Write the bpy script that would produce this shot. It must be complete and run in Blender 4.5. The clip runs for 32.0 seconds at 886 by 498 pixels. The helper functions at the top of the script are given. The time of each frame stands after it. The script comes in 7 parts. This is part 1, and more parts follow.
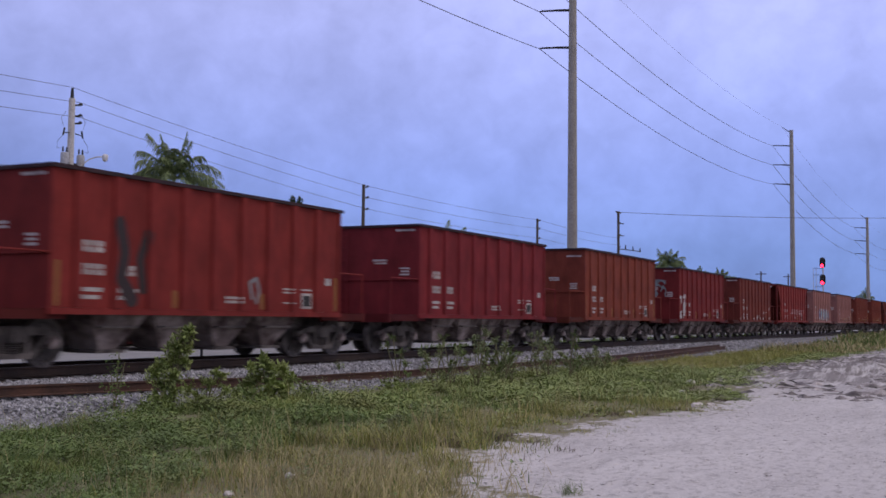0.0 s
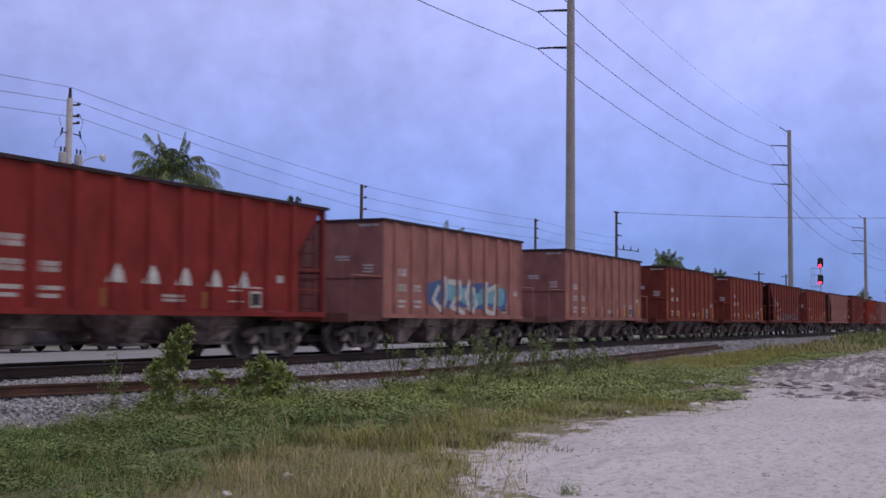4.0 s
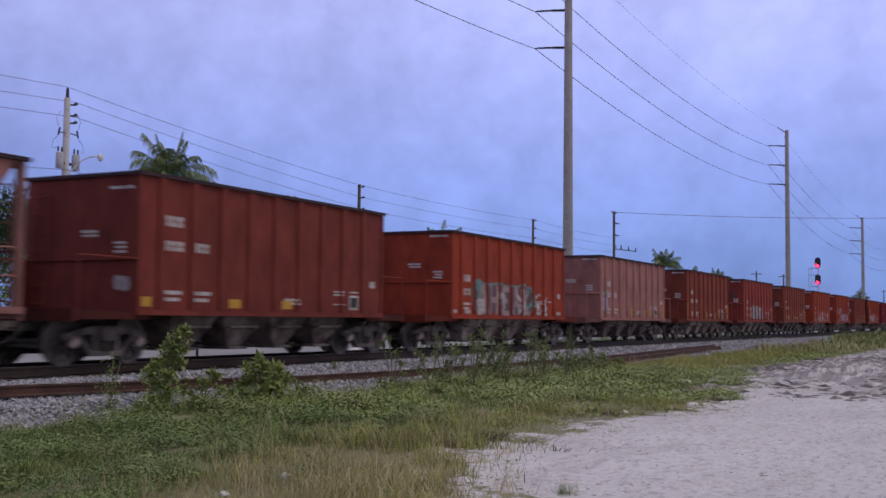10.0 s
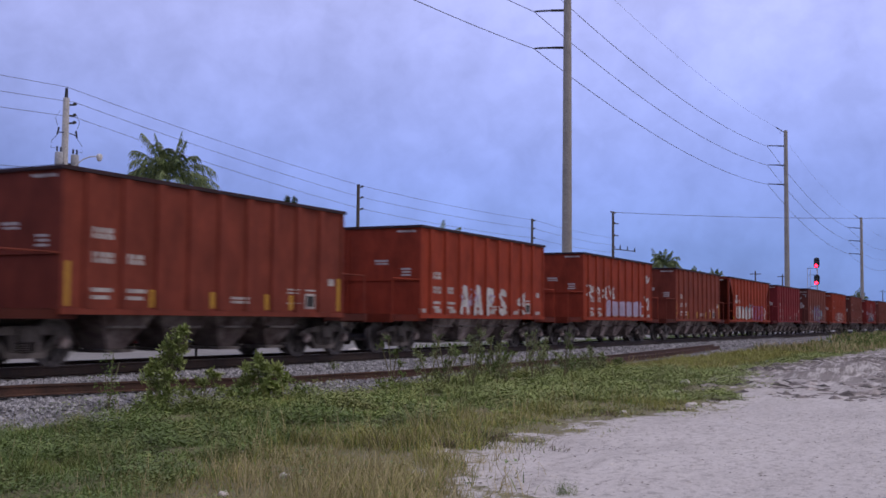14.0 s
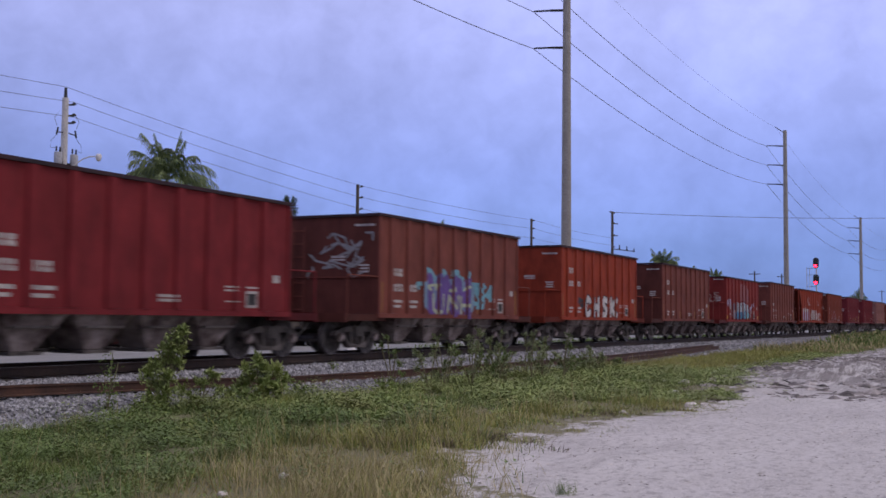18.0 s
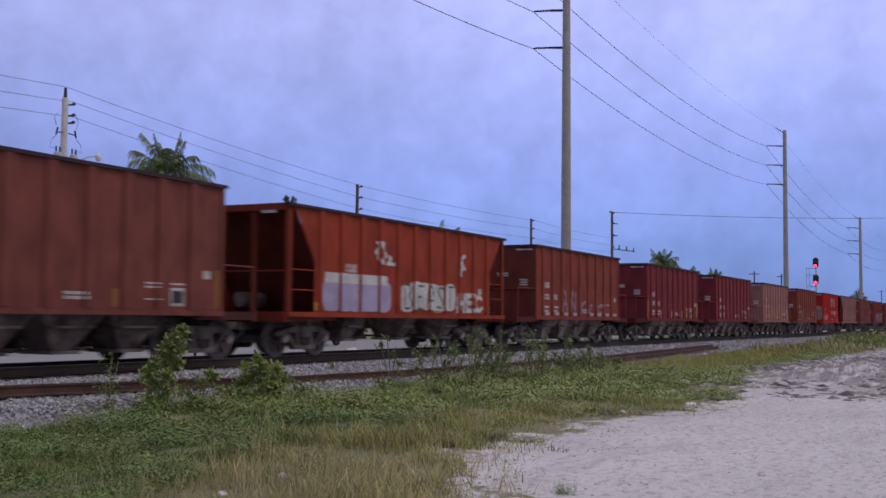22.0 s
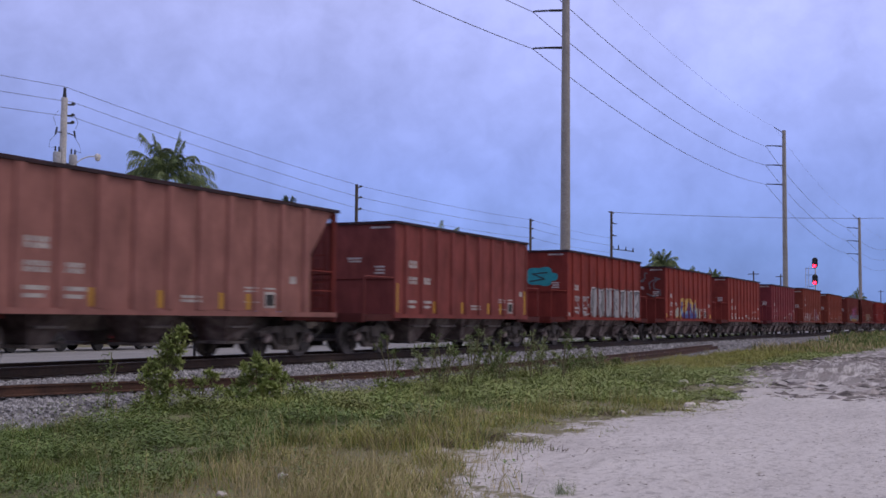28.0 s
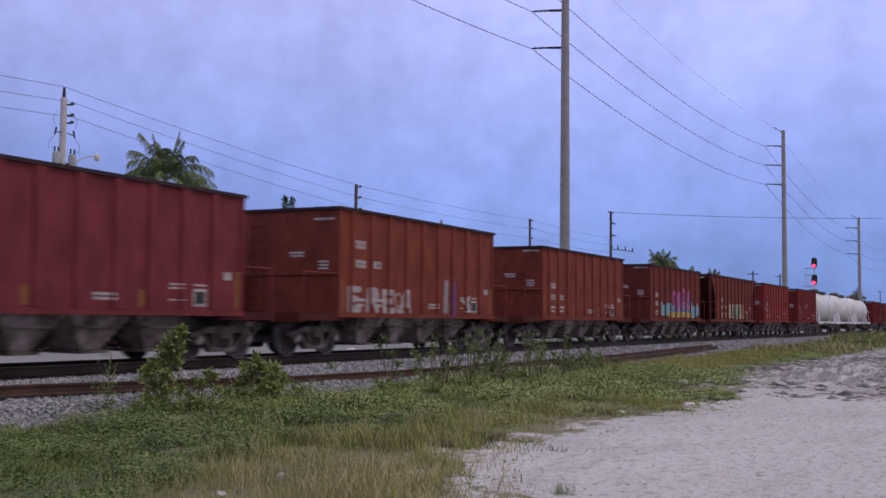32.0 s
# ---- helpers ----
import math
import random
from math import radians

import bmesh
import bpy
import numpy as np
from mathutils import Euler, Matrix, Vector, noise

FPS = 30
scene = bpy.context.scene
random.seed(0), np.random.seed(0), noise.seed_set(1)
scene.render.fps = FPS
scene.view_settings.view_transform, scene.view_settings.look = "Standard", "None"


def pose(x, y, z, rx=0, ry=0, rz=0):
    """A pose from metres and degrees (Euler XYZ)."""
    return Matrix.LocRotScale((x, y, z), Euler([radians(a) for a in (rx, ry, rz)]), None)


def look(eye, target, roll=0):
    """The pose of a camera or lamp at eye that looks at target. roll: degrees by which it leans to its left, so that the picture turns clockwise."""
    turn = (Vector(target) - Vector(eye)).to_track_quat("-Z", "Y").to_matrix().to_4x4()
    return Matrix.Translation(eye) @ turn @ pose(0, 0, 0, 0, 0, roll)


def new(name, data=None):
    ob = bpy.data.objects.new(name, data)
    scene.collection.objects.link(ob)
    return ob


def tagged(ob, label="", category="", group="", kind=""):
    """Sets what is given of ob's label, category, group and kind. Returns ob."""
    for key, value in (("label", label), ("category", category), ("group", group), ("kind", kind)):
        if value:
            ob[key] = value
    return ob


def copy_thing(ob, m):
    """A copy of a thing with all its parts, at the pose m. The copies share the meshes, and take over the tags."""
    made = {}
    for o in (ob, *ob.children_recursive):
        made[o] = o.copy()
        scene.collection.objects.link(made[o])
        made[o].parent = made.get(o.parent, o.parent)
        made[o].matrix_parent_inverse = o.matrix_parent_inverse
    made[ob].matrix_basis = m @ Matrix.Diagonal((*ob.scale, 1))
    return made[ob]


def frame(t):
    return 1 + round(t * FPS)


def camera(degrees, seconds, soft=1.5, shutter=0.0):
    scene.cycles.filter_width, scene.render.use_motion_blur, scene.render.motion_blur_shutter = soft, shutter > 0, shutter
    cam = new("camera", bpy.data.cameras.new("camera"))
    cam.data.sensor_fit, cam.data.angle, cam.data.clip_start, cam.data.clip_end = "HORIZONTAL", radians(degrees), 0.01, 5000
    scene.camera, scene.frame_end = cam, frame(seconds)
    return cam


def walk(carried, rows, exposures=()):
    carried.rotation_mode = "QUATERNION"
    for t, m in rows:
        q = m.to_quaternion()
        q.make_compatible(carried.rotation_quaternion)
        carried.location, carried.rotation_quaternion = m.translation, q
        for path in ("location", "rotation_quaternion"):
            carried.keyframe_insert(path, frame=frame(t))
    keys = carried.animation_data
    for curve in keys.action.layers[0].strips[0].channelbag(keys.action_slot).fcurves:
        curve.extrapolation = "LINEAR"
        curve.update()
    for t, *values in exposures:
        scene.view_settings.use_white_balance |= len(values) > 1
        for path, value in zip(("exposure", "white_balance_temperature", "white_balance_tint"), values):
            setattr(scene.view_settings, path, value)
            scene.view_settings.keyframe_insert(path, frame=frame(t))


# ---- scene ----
# World: x runs along the railway (the train comes from +x), y away from the camera, z up; the lot is at z = 0.
EYE = (0.0, 0.0, 1.63)
AZ, PITCH, ROLL = 27.387, 3.644, 0.556


def aim(dx):
    """The camera's pose, swung dx degrees to its right."""
    a, p = radians(AZ - dx), radians(PITCH)
    e = Vector(EYE)
    return look(e, e + Vector((math.cos(p) * math.cos(a), math.cos(p) * math.sin(a), math.sin(p))), ROLL)


cam = camera(43.80, 32.0, soft=1.6, shutter=0.33)
walk(cam, [(0.0, aim(-0.265)), (1.5, aim(-0.245)), (3.0, aim(-0.19)), (6.0, aim(-0.135)), (9.0, aim(-0.06)), (12.0, aim(-0.02)), (16.5, aim(0.035)),
           (21.0, aim(0.05)), (25.0, aim(0.08)), (28.0, aim(0.09)), (32.0, aim(0.12))], exposures=[(0.0, 0.0), (32.0, 0.0)])

# ---- light: an overcast evening sky, brighter overhead ----
SUN_EL, SUN_ROT = radians(38), radians(168)
world = bpy.data.worlds.new("sky")
scene.world = world
world.use_nodes = True
wn, wl = world.node_tree.nodes, world.node_tree.links
wn.clear()


def wnode(kind, **kw):
    n = wn.new(kind)
    for k, v in kw.items():
        n.inputs[k].default_value = v
    return n


w_out = wn.new("ShaderNodeOutputWorld")
w_bg = wnode("ShaderNodeBackground", Strength=1.0)
w_sky = wn.new("ShaderNodeTexSky")
w_sky.sky_type, w_sky.sun_disc = "NISHITA", False
w_sky.sun_elevation, w_sky.sun_rotation = SUN_EL, SUN_ROT
w_co = wn.new("ShaderNodeTexCoord")
w_sep = wn.new("ShaderNodeSeparateXYZ")
wl.new(w_co.outputs["Generated"], w_sep.inputs[0])
# cloud sheet: colour by height over the horizon
w_ramp = wn.new("ShaderNodeValToRGB")
cr = w_ramp.color_ramp
cr.elements[0].position, cr.elements[0].color = 0.0, (0.190, 0.300, 0.69, 1)
cr.elements[1].position, cr.elements[1].color = 1.0, (0.74, 0.70, 0.84, 1)
for pos, col in ((0.06, (0.215, 0.325, 0.75)), (0.13, (0.315, 0.413, 0.94)), (0.26, (0.50, 0.557, 1.09)), (0.5, (0.68, 0.66, 0.92))):
    e = cr.elements.new(pos)
    e.color = (*col, 1)
wl.new(w_sep.outputs["Z"], w_ramp.inputs[0])
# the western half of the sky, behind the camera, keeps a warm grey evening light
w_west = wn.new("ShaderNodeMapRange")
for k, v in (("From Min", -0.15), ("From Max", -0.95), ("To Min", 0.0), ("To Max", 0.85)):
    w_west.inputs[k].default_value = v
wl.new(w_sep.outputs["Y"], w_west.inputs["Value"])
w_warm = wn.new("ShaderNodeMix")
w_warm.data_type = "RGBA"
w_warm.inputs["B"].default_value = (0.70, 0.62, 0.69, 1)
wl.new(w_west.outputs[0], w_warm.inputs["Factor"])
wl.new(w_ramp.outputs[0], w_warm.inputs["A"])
# mottled cloud sheet: paler and darker billows at three sizes
w_map = wn.new("ShaderNodeMapping")
w_map.inputs["Scale"].default_value = (1.0, 1.0, 1.15)
wl.new(w_co.outputs["Generated"], w_map.inputs[0])
w_n1 = wnode("ShaderNodeTexNoise", Scale=7.0, Detail=2.0, Roughness=0.5, Distortion=0.0)
w_n2 = wnode("ShaderNodeTexNoise", Scale=30.0, Detail=5.0, Roughness=0.55, Distortion=0.25)
wl.new(w_map.outputs[0], w_n1.inputs[0]), wl.new(w_map.outputs[0], w_n2.inputs[0])
w_mr1 = wn.new("ShaderNodeMapRange")
w_mr2 = wn.new("ShaderNodeMapRange")
for n, lo, hi in ((w_mr1, 0.91, 1.09), (w_mr2, 0.925, 1.075)):
    for k, v in (("From Min", 0.32), ("From Max", 0.68), ("To Min", lo), ("To Max", hi)):
        n.inputs[k].default_value = v
wl.new(w_n1.outputs["Fac"], w_mr1.inputs["Value"]), wl.new(w_n2.outputs["Fac"], w_mr2.inputs["Value"])
w_mul = wn.new("ShaderNodeMath")
w_mul.operation = "MULTIPLY"
wl.new(w_mr1.outputs[0], w_mul.inputs[0]), wl.new(w_mr2.outputs[0], w_mul.inputs[1])
w_cl = wn.new("ShaderNodeVectorMath")
w_cl.operation = "SCALE"
# the sheet thickens a little towards the north
w_north = wn.new("ShaderNodeMapRange")
for k, v in (("From Min", 0.64), ("From Max", 0.87), ("To Min", 0.79), ("To Max", 1.0)):
    w_north.inputs[k].default_value = v
wl.new(w_sep.outputs["X"], w_north.inputs["Value"])
w_mul2 = wn.new("ShaderNodeMath")
w_mul2.operation = "MULTIPLY"
wl.new(w_mul.outputs[0], w_mul2.inputs[0]), wl.new(w_north.outputs[0], w_mul2.inputs[1])
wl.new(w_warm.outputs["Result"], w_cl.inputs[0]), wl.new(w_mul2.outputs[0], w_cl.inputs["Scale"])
w_dim = wn.new("ShaderNodeVectorMath")
w_dim.operation = "SCALE"
w_dim.inputs["Scale"].default_value = 0.05
wl.new(w_sky.outputs[0], w_dim.inputs[0])
w_mix = wn.new("ShaderNodeMix")
w_mix.data_type = "RGBA"
w_mix.inputs["Factor"].default_value = 0.92
wl.new(w_dim.outputs[0], w_mix.inputs["A"]), wl.new(w_cl.outputs[0], w_mix.inputs["B"])
wl.new(w_mix.outputs["Result"], w_bg.inputs["Color"])
wl.new(w_bg.outputs[0], w_out.inputs[0])

sun = new("sun", bpy.data.lights.new("sun", "SUN"))
sun.data.energy, sun.data.angle, sun.data.color = 0.75, radians(30), (1.0, 0.90, 0.80)
sun.matrix_world = look((0, 0, 60), (60 * math.sin(SUN_ROT) * -0.6, -60 * math.cos(SUN_ROT) * 0.6, 0))


# ---- materials ----
def material(name, build, rough=0.8, metal=0.0):
    m = bpy.data.materials.new(name)
    m.use_nodes = True
    nt = m.node_tree
    b = nt.nodes["Principled BSDF"]
    b.inputs["Roughness"].default_value, b.inputs["Metallic"].default_value = rough, metal
    build(nt, b)
    return m


def nnoise(nt, scale, detail=4.0, rough=0.6, stretch=(1, 1, 1), coords="Object"):
    co, mp, n = nt.nodes.new("ShaderNodeTexCoord"), nt.nodes.new("ShaderNodeMapping"), nt.nodes.new("ShaderNodeTexNoise")
    mp.inputs["Scale"].default_value = stretch
    n.inputs["Scale"].default_value, n.inputs["Detail"].default_value, n.inputs["Roughness"].default_value = scale, detail, rough
    nt.links.new(co.outputs[coords], mp.inputs[0])
    nt.links.new(mp.outputs[0], n.inputs["Vector"])
    return n.outputs["Fac"]


def nrange(nt, sock, a, b, lo, hi):
    n = nt.nodes.new("ShaderNodeMapRange")
    for k, v in (("From Min", a), ("From Max", b), ("To Min", lo), ("To Max", hi)):
        n.inputs[k].default_value = v
    nt.links.new(sock, n.inputs["Value"])
    return n.outputs[0]


def nmix(nt, fac, a, b):
    n = nt.nodes.new("ShaderNodeMix")
    n.data_type = "RGBA"
    for k, v in (("Factor", fac), ("A", a), ("B", b)):
        if isinstance(v, (int, float)):
            n.inputs[k].default_value = v
        elif isinstance(v, tuple):
            n.inputs[k].default_value = (*v, 1)
        else:
            nt.links.new(v, n.inputs[k])
    return n.outputs["Result"]


def nscale(nt, col, fac):
    n = nt.nodes.new("ShaderNodeVectorMath")
    n.operation = "SCALE"
    if isinstance(col, tuple):
        n.inputs[0].default_value = col
    else:
        nt.links.new(col, n.inputs[0])
    nt.links.new(fac, n.inputs["Scale"])
    return n.outputs[0]


def nbump(nt, b, height, strength=0.3, dist=0.02):
    n = nt.nodes.new("ShaderNodeBump")
    n.inputs["Strength"].default_value, n.inputs["Distance"].default_value = strength, dist
    nt.links.new(height, n.inputs["Height"])
    nt.links.new(n.outputs[0], b.inputs["Normal"])


def grainy(c1, c2, fine=30.0, coarse=1.5, rough=0.85, metal=0.0, bump=0.2, dist=0.01, island=0.0, rand=0.0, coords="Object", spread=(0.35, 0.65)):
    def build(nt, b):
        big = nrange(nt, nnoise(nt, coarse, 5, 0.6, coords=coords), spread[0], spread[1], 0, 1)
        f = nnoise(nt, fine, 3, 0.7, coords=coords)
        col = nmix(nt, big, c1, c2)
        col = nscale(nt, col, nrange(nt, f, 0.3, 0.7, 0.72, 1.28))
        if island:
            g = nt.nodes.new("ShaderNodeNewGeometry")
            col = nscale(nt, col, nrange(nt, g.outputs["Random Per Island"], 0, 1, 1 - island, 1 + island))
        if rand:
            g = nt.nodes.new("ShaderNodeObjectInfo")
            col = nscale(nt, col, nrange(nt, g.outputs["Random"], 0, 1, 1 - rand, 1 + rand))
        nt.links.new(col, b.inputs["Base Color"])
        if bump:
            nbump(nt, b, f, bump, dist)
    return lambda name: material(name, build, rough, metal)


def paint_build(nt, b):
    """Hopper paint: each car's own colour, with rust blotches, dust and rain streaks."""
    oi = nt.nodes.new("ShaderNodeObjectInfo")
    col = oi.outputs["Color"]
    dark = nscale(nt, col, nrange(nt, nnoise(nt, 40, 2), 0, 1, 0.45, 0.6))
    streak = nnoise(nt, 3.0, 5, 0.65, (6.0, 6.0, 0.30))
    blotch = nnoise(nt, 0.9, 6, 0.65)
    fine = nnoise(nt, 14.0, 4, 0.7)
    col = nmix(nt, nrange(nt, blotch, 0.42, 0.72, 0.0, 0.6), col, dark)
    col = nmix(nt, nrange(nt, streak, 0.5, 0.8, 0.0, 0.6), col, dark)
    col = nmix(nt, nrange(nt, fine, 0.60, 0.80, 0.0, 0.3), col, (0.16, 0.10, 0.08))
    col = nscale(nt, col, nrange(nt, nnoise(nt, 2.2, 4, 0.6, (1, 1, 0.5)), 0.3, 0.7, 0.78, 1.22))
    nt.links.new(col, b.inputs["Base Color"])
    b.inputs["Specular IOR Level"].default_value = 0.22
    nbump(nt, b, nnoise(nt, 5.0, 4, 0.6), 0.25, 0.02)


PAINT = material("hopper_paint", paint_build, 0.8)
RIM = grainy((0.018, 0.010, 0.016), (0.045, 0.018, 0.024), 12, 2, 0.85)("rim_paint")


def dust_build(nt, b):
    """Chutes under stone dust: how much lies on a car's chutes is its own."""
    oi = nt.nodes.new("ShaderNodeObjectInfo")
    big = nrange(nt, nnoise(nt, 1.6, 5, 0.6), 0.40, 0.62, 0, 1)
    fine = nnoise(nt, 9, 3, 0.7)
    col = nscale(nt, nmix(nt, big, (0.082, 0.053, 0.048), (0.40, 0.335, 0.315)), nrange(nt, fine, 0.3, 0.7, 0.72, 1.28))
    col = nmix(nt, oi.outputs["Alpha"], (0.030, 0.016, 0.014), col)
    nt.links.new(nscale(nt, col, nrange(nt, oi.outputs["Random"], 0, 1, 0.85, 1.15)), b.inputs["Base Color"])
    nbump(nt, b, fine, 0.2, 0.01)


GREY_DUST = material("dusty_steel", dust_build, 0.9)
RUNNING = grainy((0.046, 0.039, 0.036), (0.19, 0.165, 0.15), 14, 2.5, 0.85, rand=0.12)("running_gear_steel")
WHEEL = grainy((0.05, 0.045, 0.045), (0.14, 0.125, 0.12), 12, 3, 0.6, 0.3)("wheel_steel")
WHITE = grainy((0.55, 0.52, 0.50), (0.32, 0.28, 0.27), 20, 3, 0.7)("stencil_white")
YELLOW = grainy((0.60, 0.33, 0.02), (0.42, 0.22, 0.03), 18, 3, 0.6)("reflector_yellow")
FADED_YELLOW = grainy((0.30, 0.125, 0.025), (0.22, 0.075, 0.025), 18, 3, 0.7)("worn_reflector_yellow")
BLACK = grainy((0.012, 0.012, 0.014), (0.03, 0.028, 0.028), 20, 3, 0.7)("black_paint")
STEEL_RAIL = grainy((0.055, 0.026, 0.017), (0.10, 0.045, 0.028), 25, 2, 0.75)("rusty_rail")
# rusty rail again, darkened: the train's shadow is put into its colour
DARK_RAIL = grainy((0.026, 0.017, 0.014), (0.052, 0.030, 0.022), 25, 2, 0.75)("greasy_rail")
RAIL_TOP = grainy((0.30, 0.29, 0.29), (0.22, 0.20, 0.20), 30, 2, 0.35, 0.8, bump=0)("polished_rail")
TIE = grainy((0.060, 0.048, 0.042), (0.115, 0.095, 0.085), 18, 3, 0.9, rand=0.25)("tie_wood")
BALLAST = grainy((0.13, 0.13, 0.14), (0.25, 0.245, 0.255), 22, 3, 0.95, bump=0.8, dist=0.05)("ballast_bed")
STONE = grainy((0.21, 0.21, 0.225), (0.39, 0.385, 0.40), 20, 6, 0.95, island=0.45)("ballast_stone")
CONCRETE = grainy((0.30, 0.285, 0.26), (0.38, 0.36, 0.33), 12, 0.9, 0.9)("pole_concrete")
GREYPOLE = grainy((0.54, 0.53, 0.52), (0.66, 0.64, 0.62), 12, 0.9, 0.9)("pale_concrete")
SHIELD = grainy((0.24, 0.24, 0.26), (0.28, 0.28, 0.30), 5, 1, 0.6, bump=0)("shield_wire")
WOODPOLE = grainy((0.075, 0.062, 0.055), (0.13, 0.11, 0.095), 14, 1.2, 0.9)("pole_wood")
WIRE = grainy((0.10, 0.10, 0.11), (0.13, 0.13, 0.14), 5, 1, 0.6, bump=0)("wire")
DARKMETAL = grainy((0.025, 0.025, 0.03), (0.05, 0.05, 0.055), 15, 2, 0.5, 0.4)("dark_metal")
ROAD = grainy((0.20, 0.195, 0.19), (0.27, 0.26, 0.25), 15, 0.5, 0.9)("pale_asphalt")
TANKWHITE = grainy((0.78, 0.77, 0.76), (0.66, 0.64, 0.61), 10, 0.8, 0.5)("tank_white")
BARK = grainy((0.17, 0.15, 0.13), (0.27, 0.24, 0.21), 14, 2, 0.95, bump=0.6)("palm_bark")


def leafmat(name, c1, c2, isl=0.35, rough=0.65, dry=None):
    def build(nt, b):
        g = nt.nodes.new("ShaderNodeNewGeometry")
        col = nmix(nt, g.outputs["Random Per Island"], c1, c2)
        if dry:  # tufts that have begun to yellow
            col = nmix(nt, nrange(nt, nnoise(nt, 0.9, 5, 0.7), 0.50, 0.68, 0, 0.6), col, dry)
        col = nscale(nt, col, nrange(nt, nnoise(nt, 1.2, 3), 0.3, 0.7, 1 - isl, 1 + isl))
        nt.links.new(col, b.inputs["Base Color"])
        b.inputs["Subsurface Weight"].default_value = 0.0
    return material(name, build, rough)


PALM = leafmat("palm_leaf", (0.050, 0.090, 0.030), (0.25, 0.31, 0.12))
PALM_DRY = leafmat("palm_dry", (0.24, 0.17, 0.07), (0.32, 0.24, 0.11))
BUSH = leafmat("bush_leaf", (0.170, 0.240, 0.062), (0.265, 0.345, 0.105))
WEED = leafmat("weed_leaf", (0.110, 0.172, 0.041), (0.148, 0.215, 0.053), 0.5, 0.65, (0.27, 0.25, 0.085))
GRASS_G = leafmat("grass_green", (0.090, 0.155, 0.032), (0.165, 0.240, 0.055), 0.4, 0.65, (0.32, 0.29, 0.10))
GRASS_D = leafmat("grass_dry", (0.29, 0.255, 0.115), (0.54, 0.455, 0.24), 0.3)
GRASS_Y = leafmat("grass_yellow", (0.23, 0.25, 0.05), (0.42, 0.40, 0.12), 0.3)
PALE = leafmat("pale_weed", (0.14, 0.19, 0.07), (0.27, 0.31, 0.14), 0.3)
STEM = grainy((0.14, 0.14, 0.07), (0.24, 0.21, 0.12), 14, 2, 0.9)("green_stem")
LUSH = leafmat("lush_leaf", (0.205, 0.270, 0.070), (0.305, 0.370, 0.118), 0.3, 0.65, (0.32, 0.30, 0.11))
TREE_D = leafmat("tree_leaf", (0.022, 0.048, 0.016), (0.055, 0.095, 0.03))


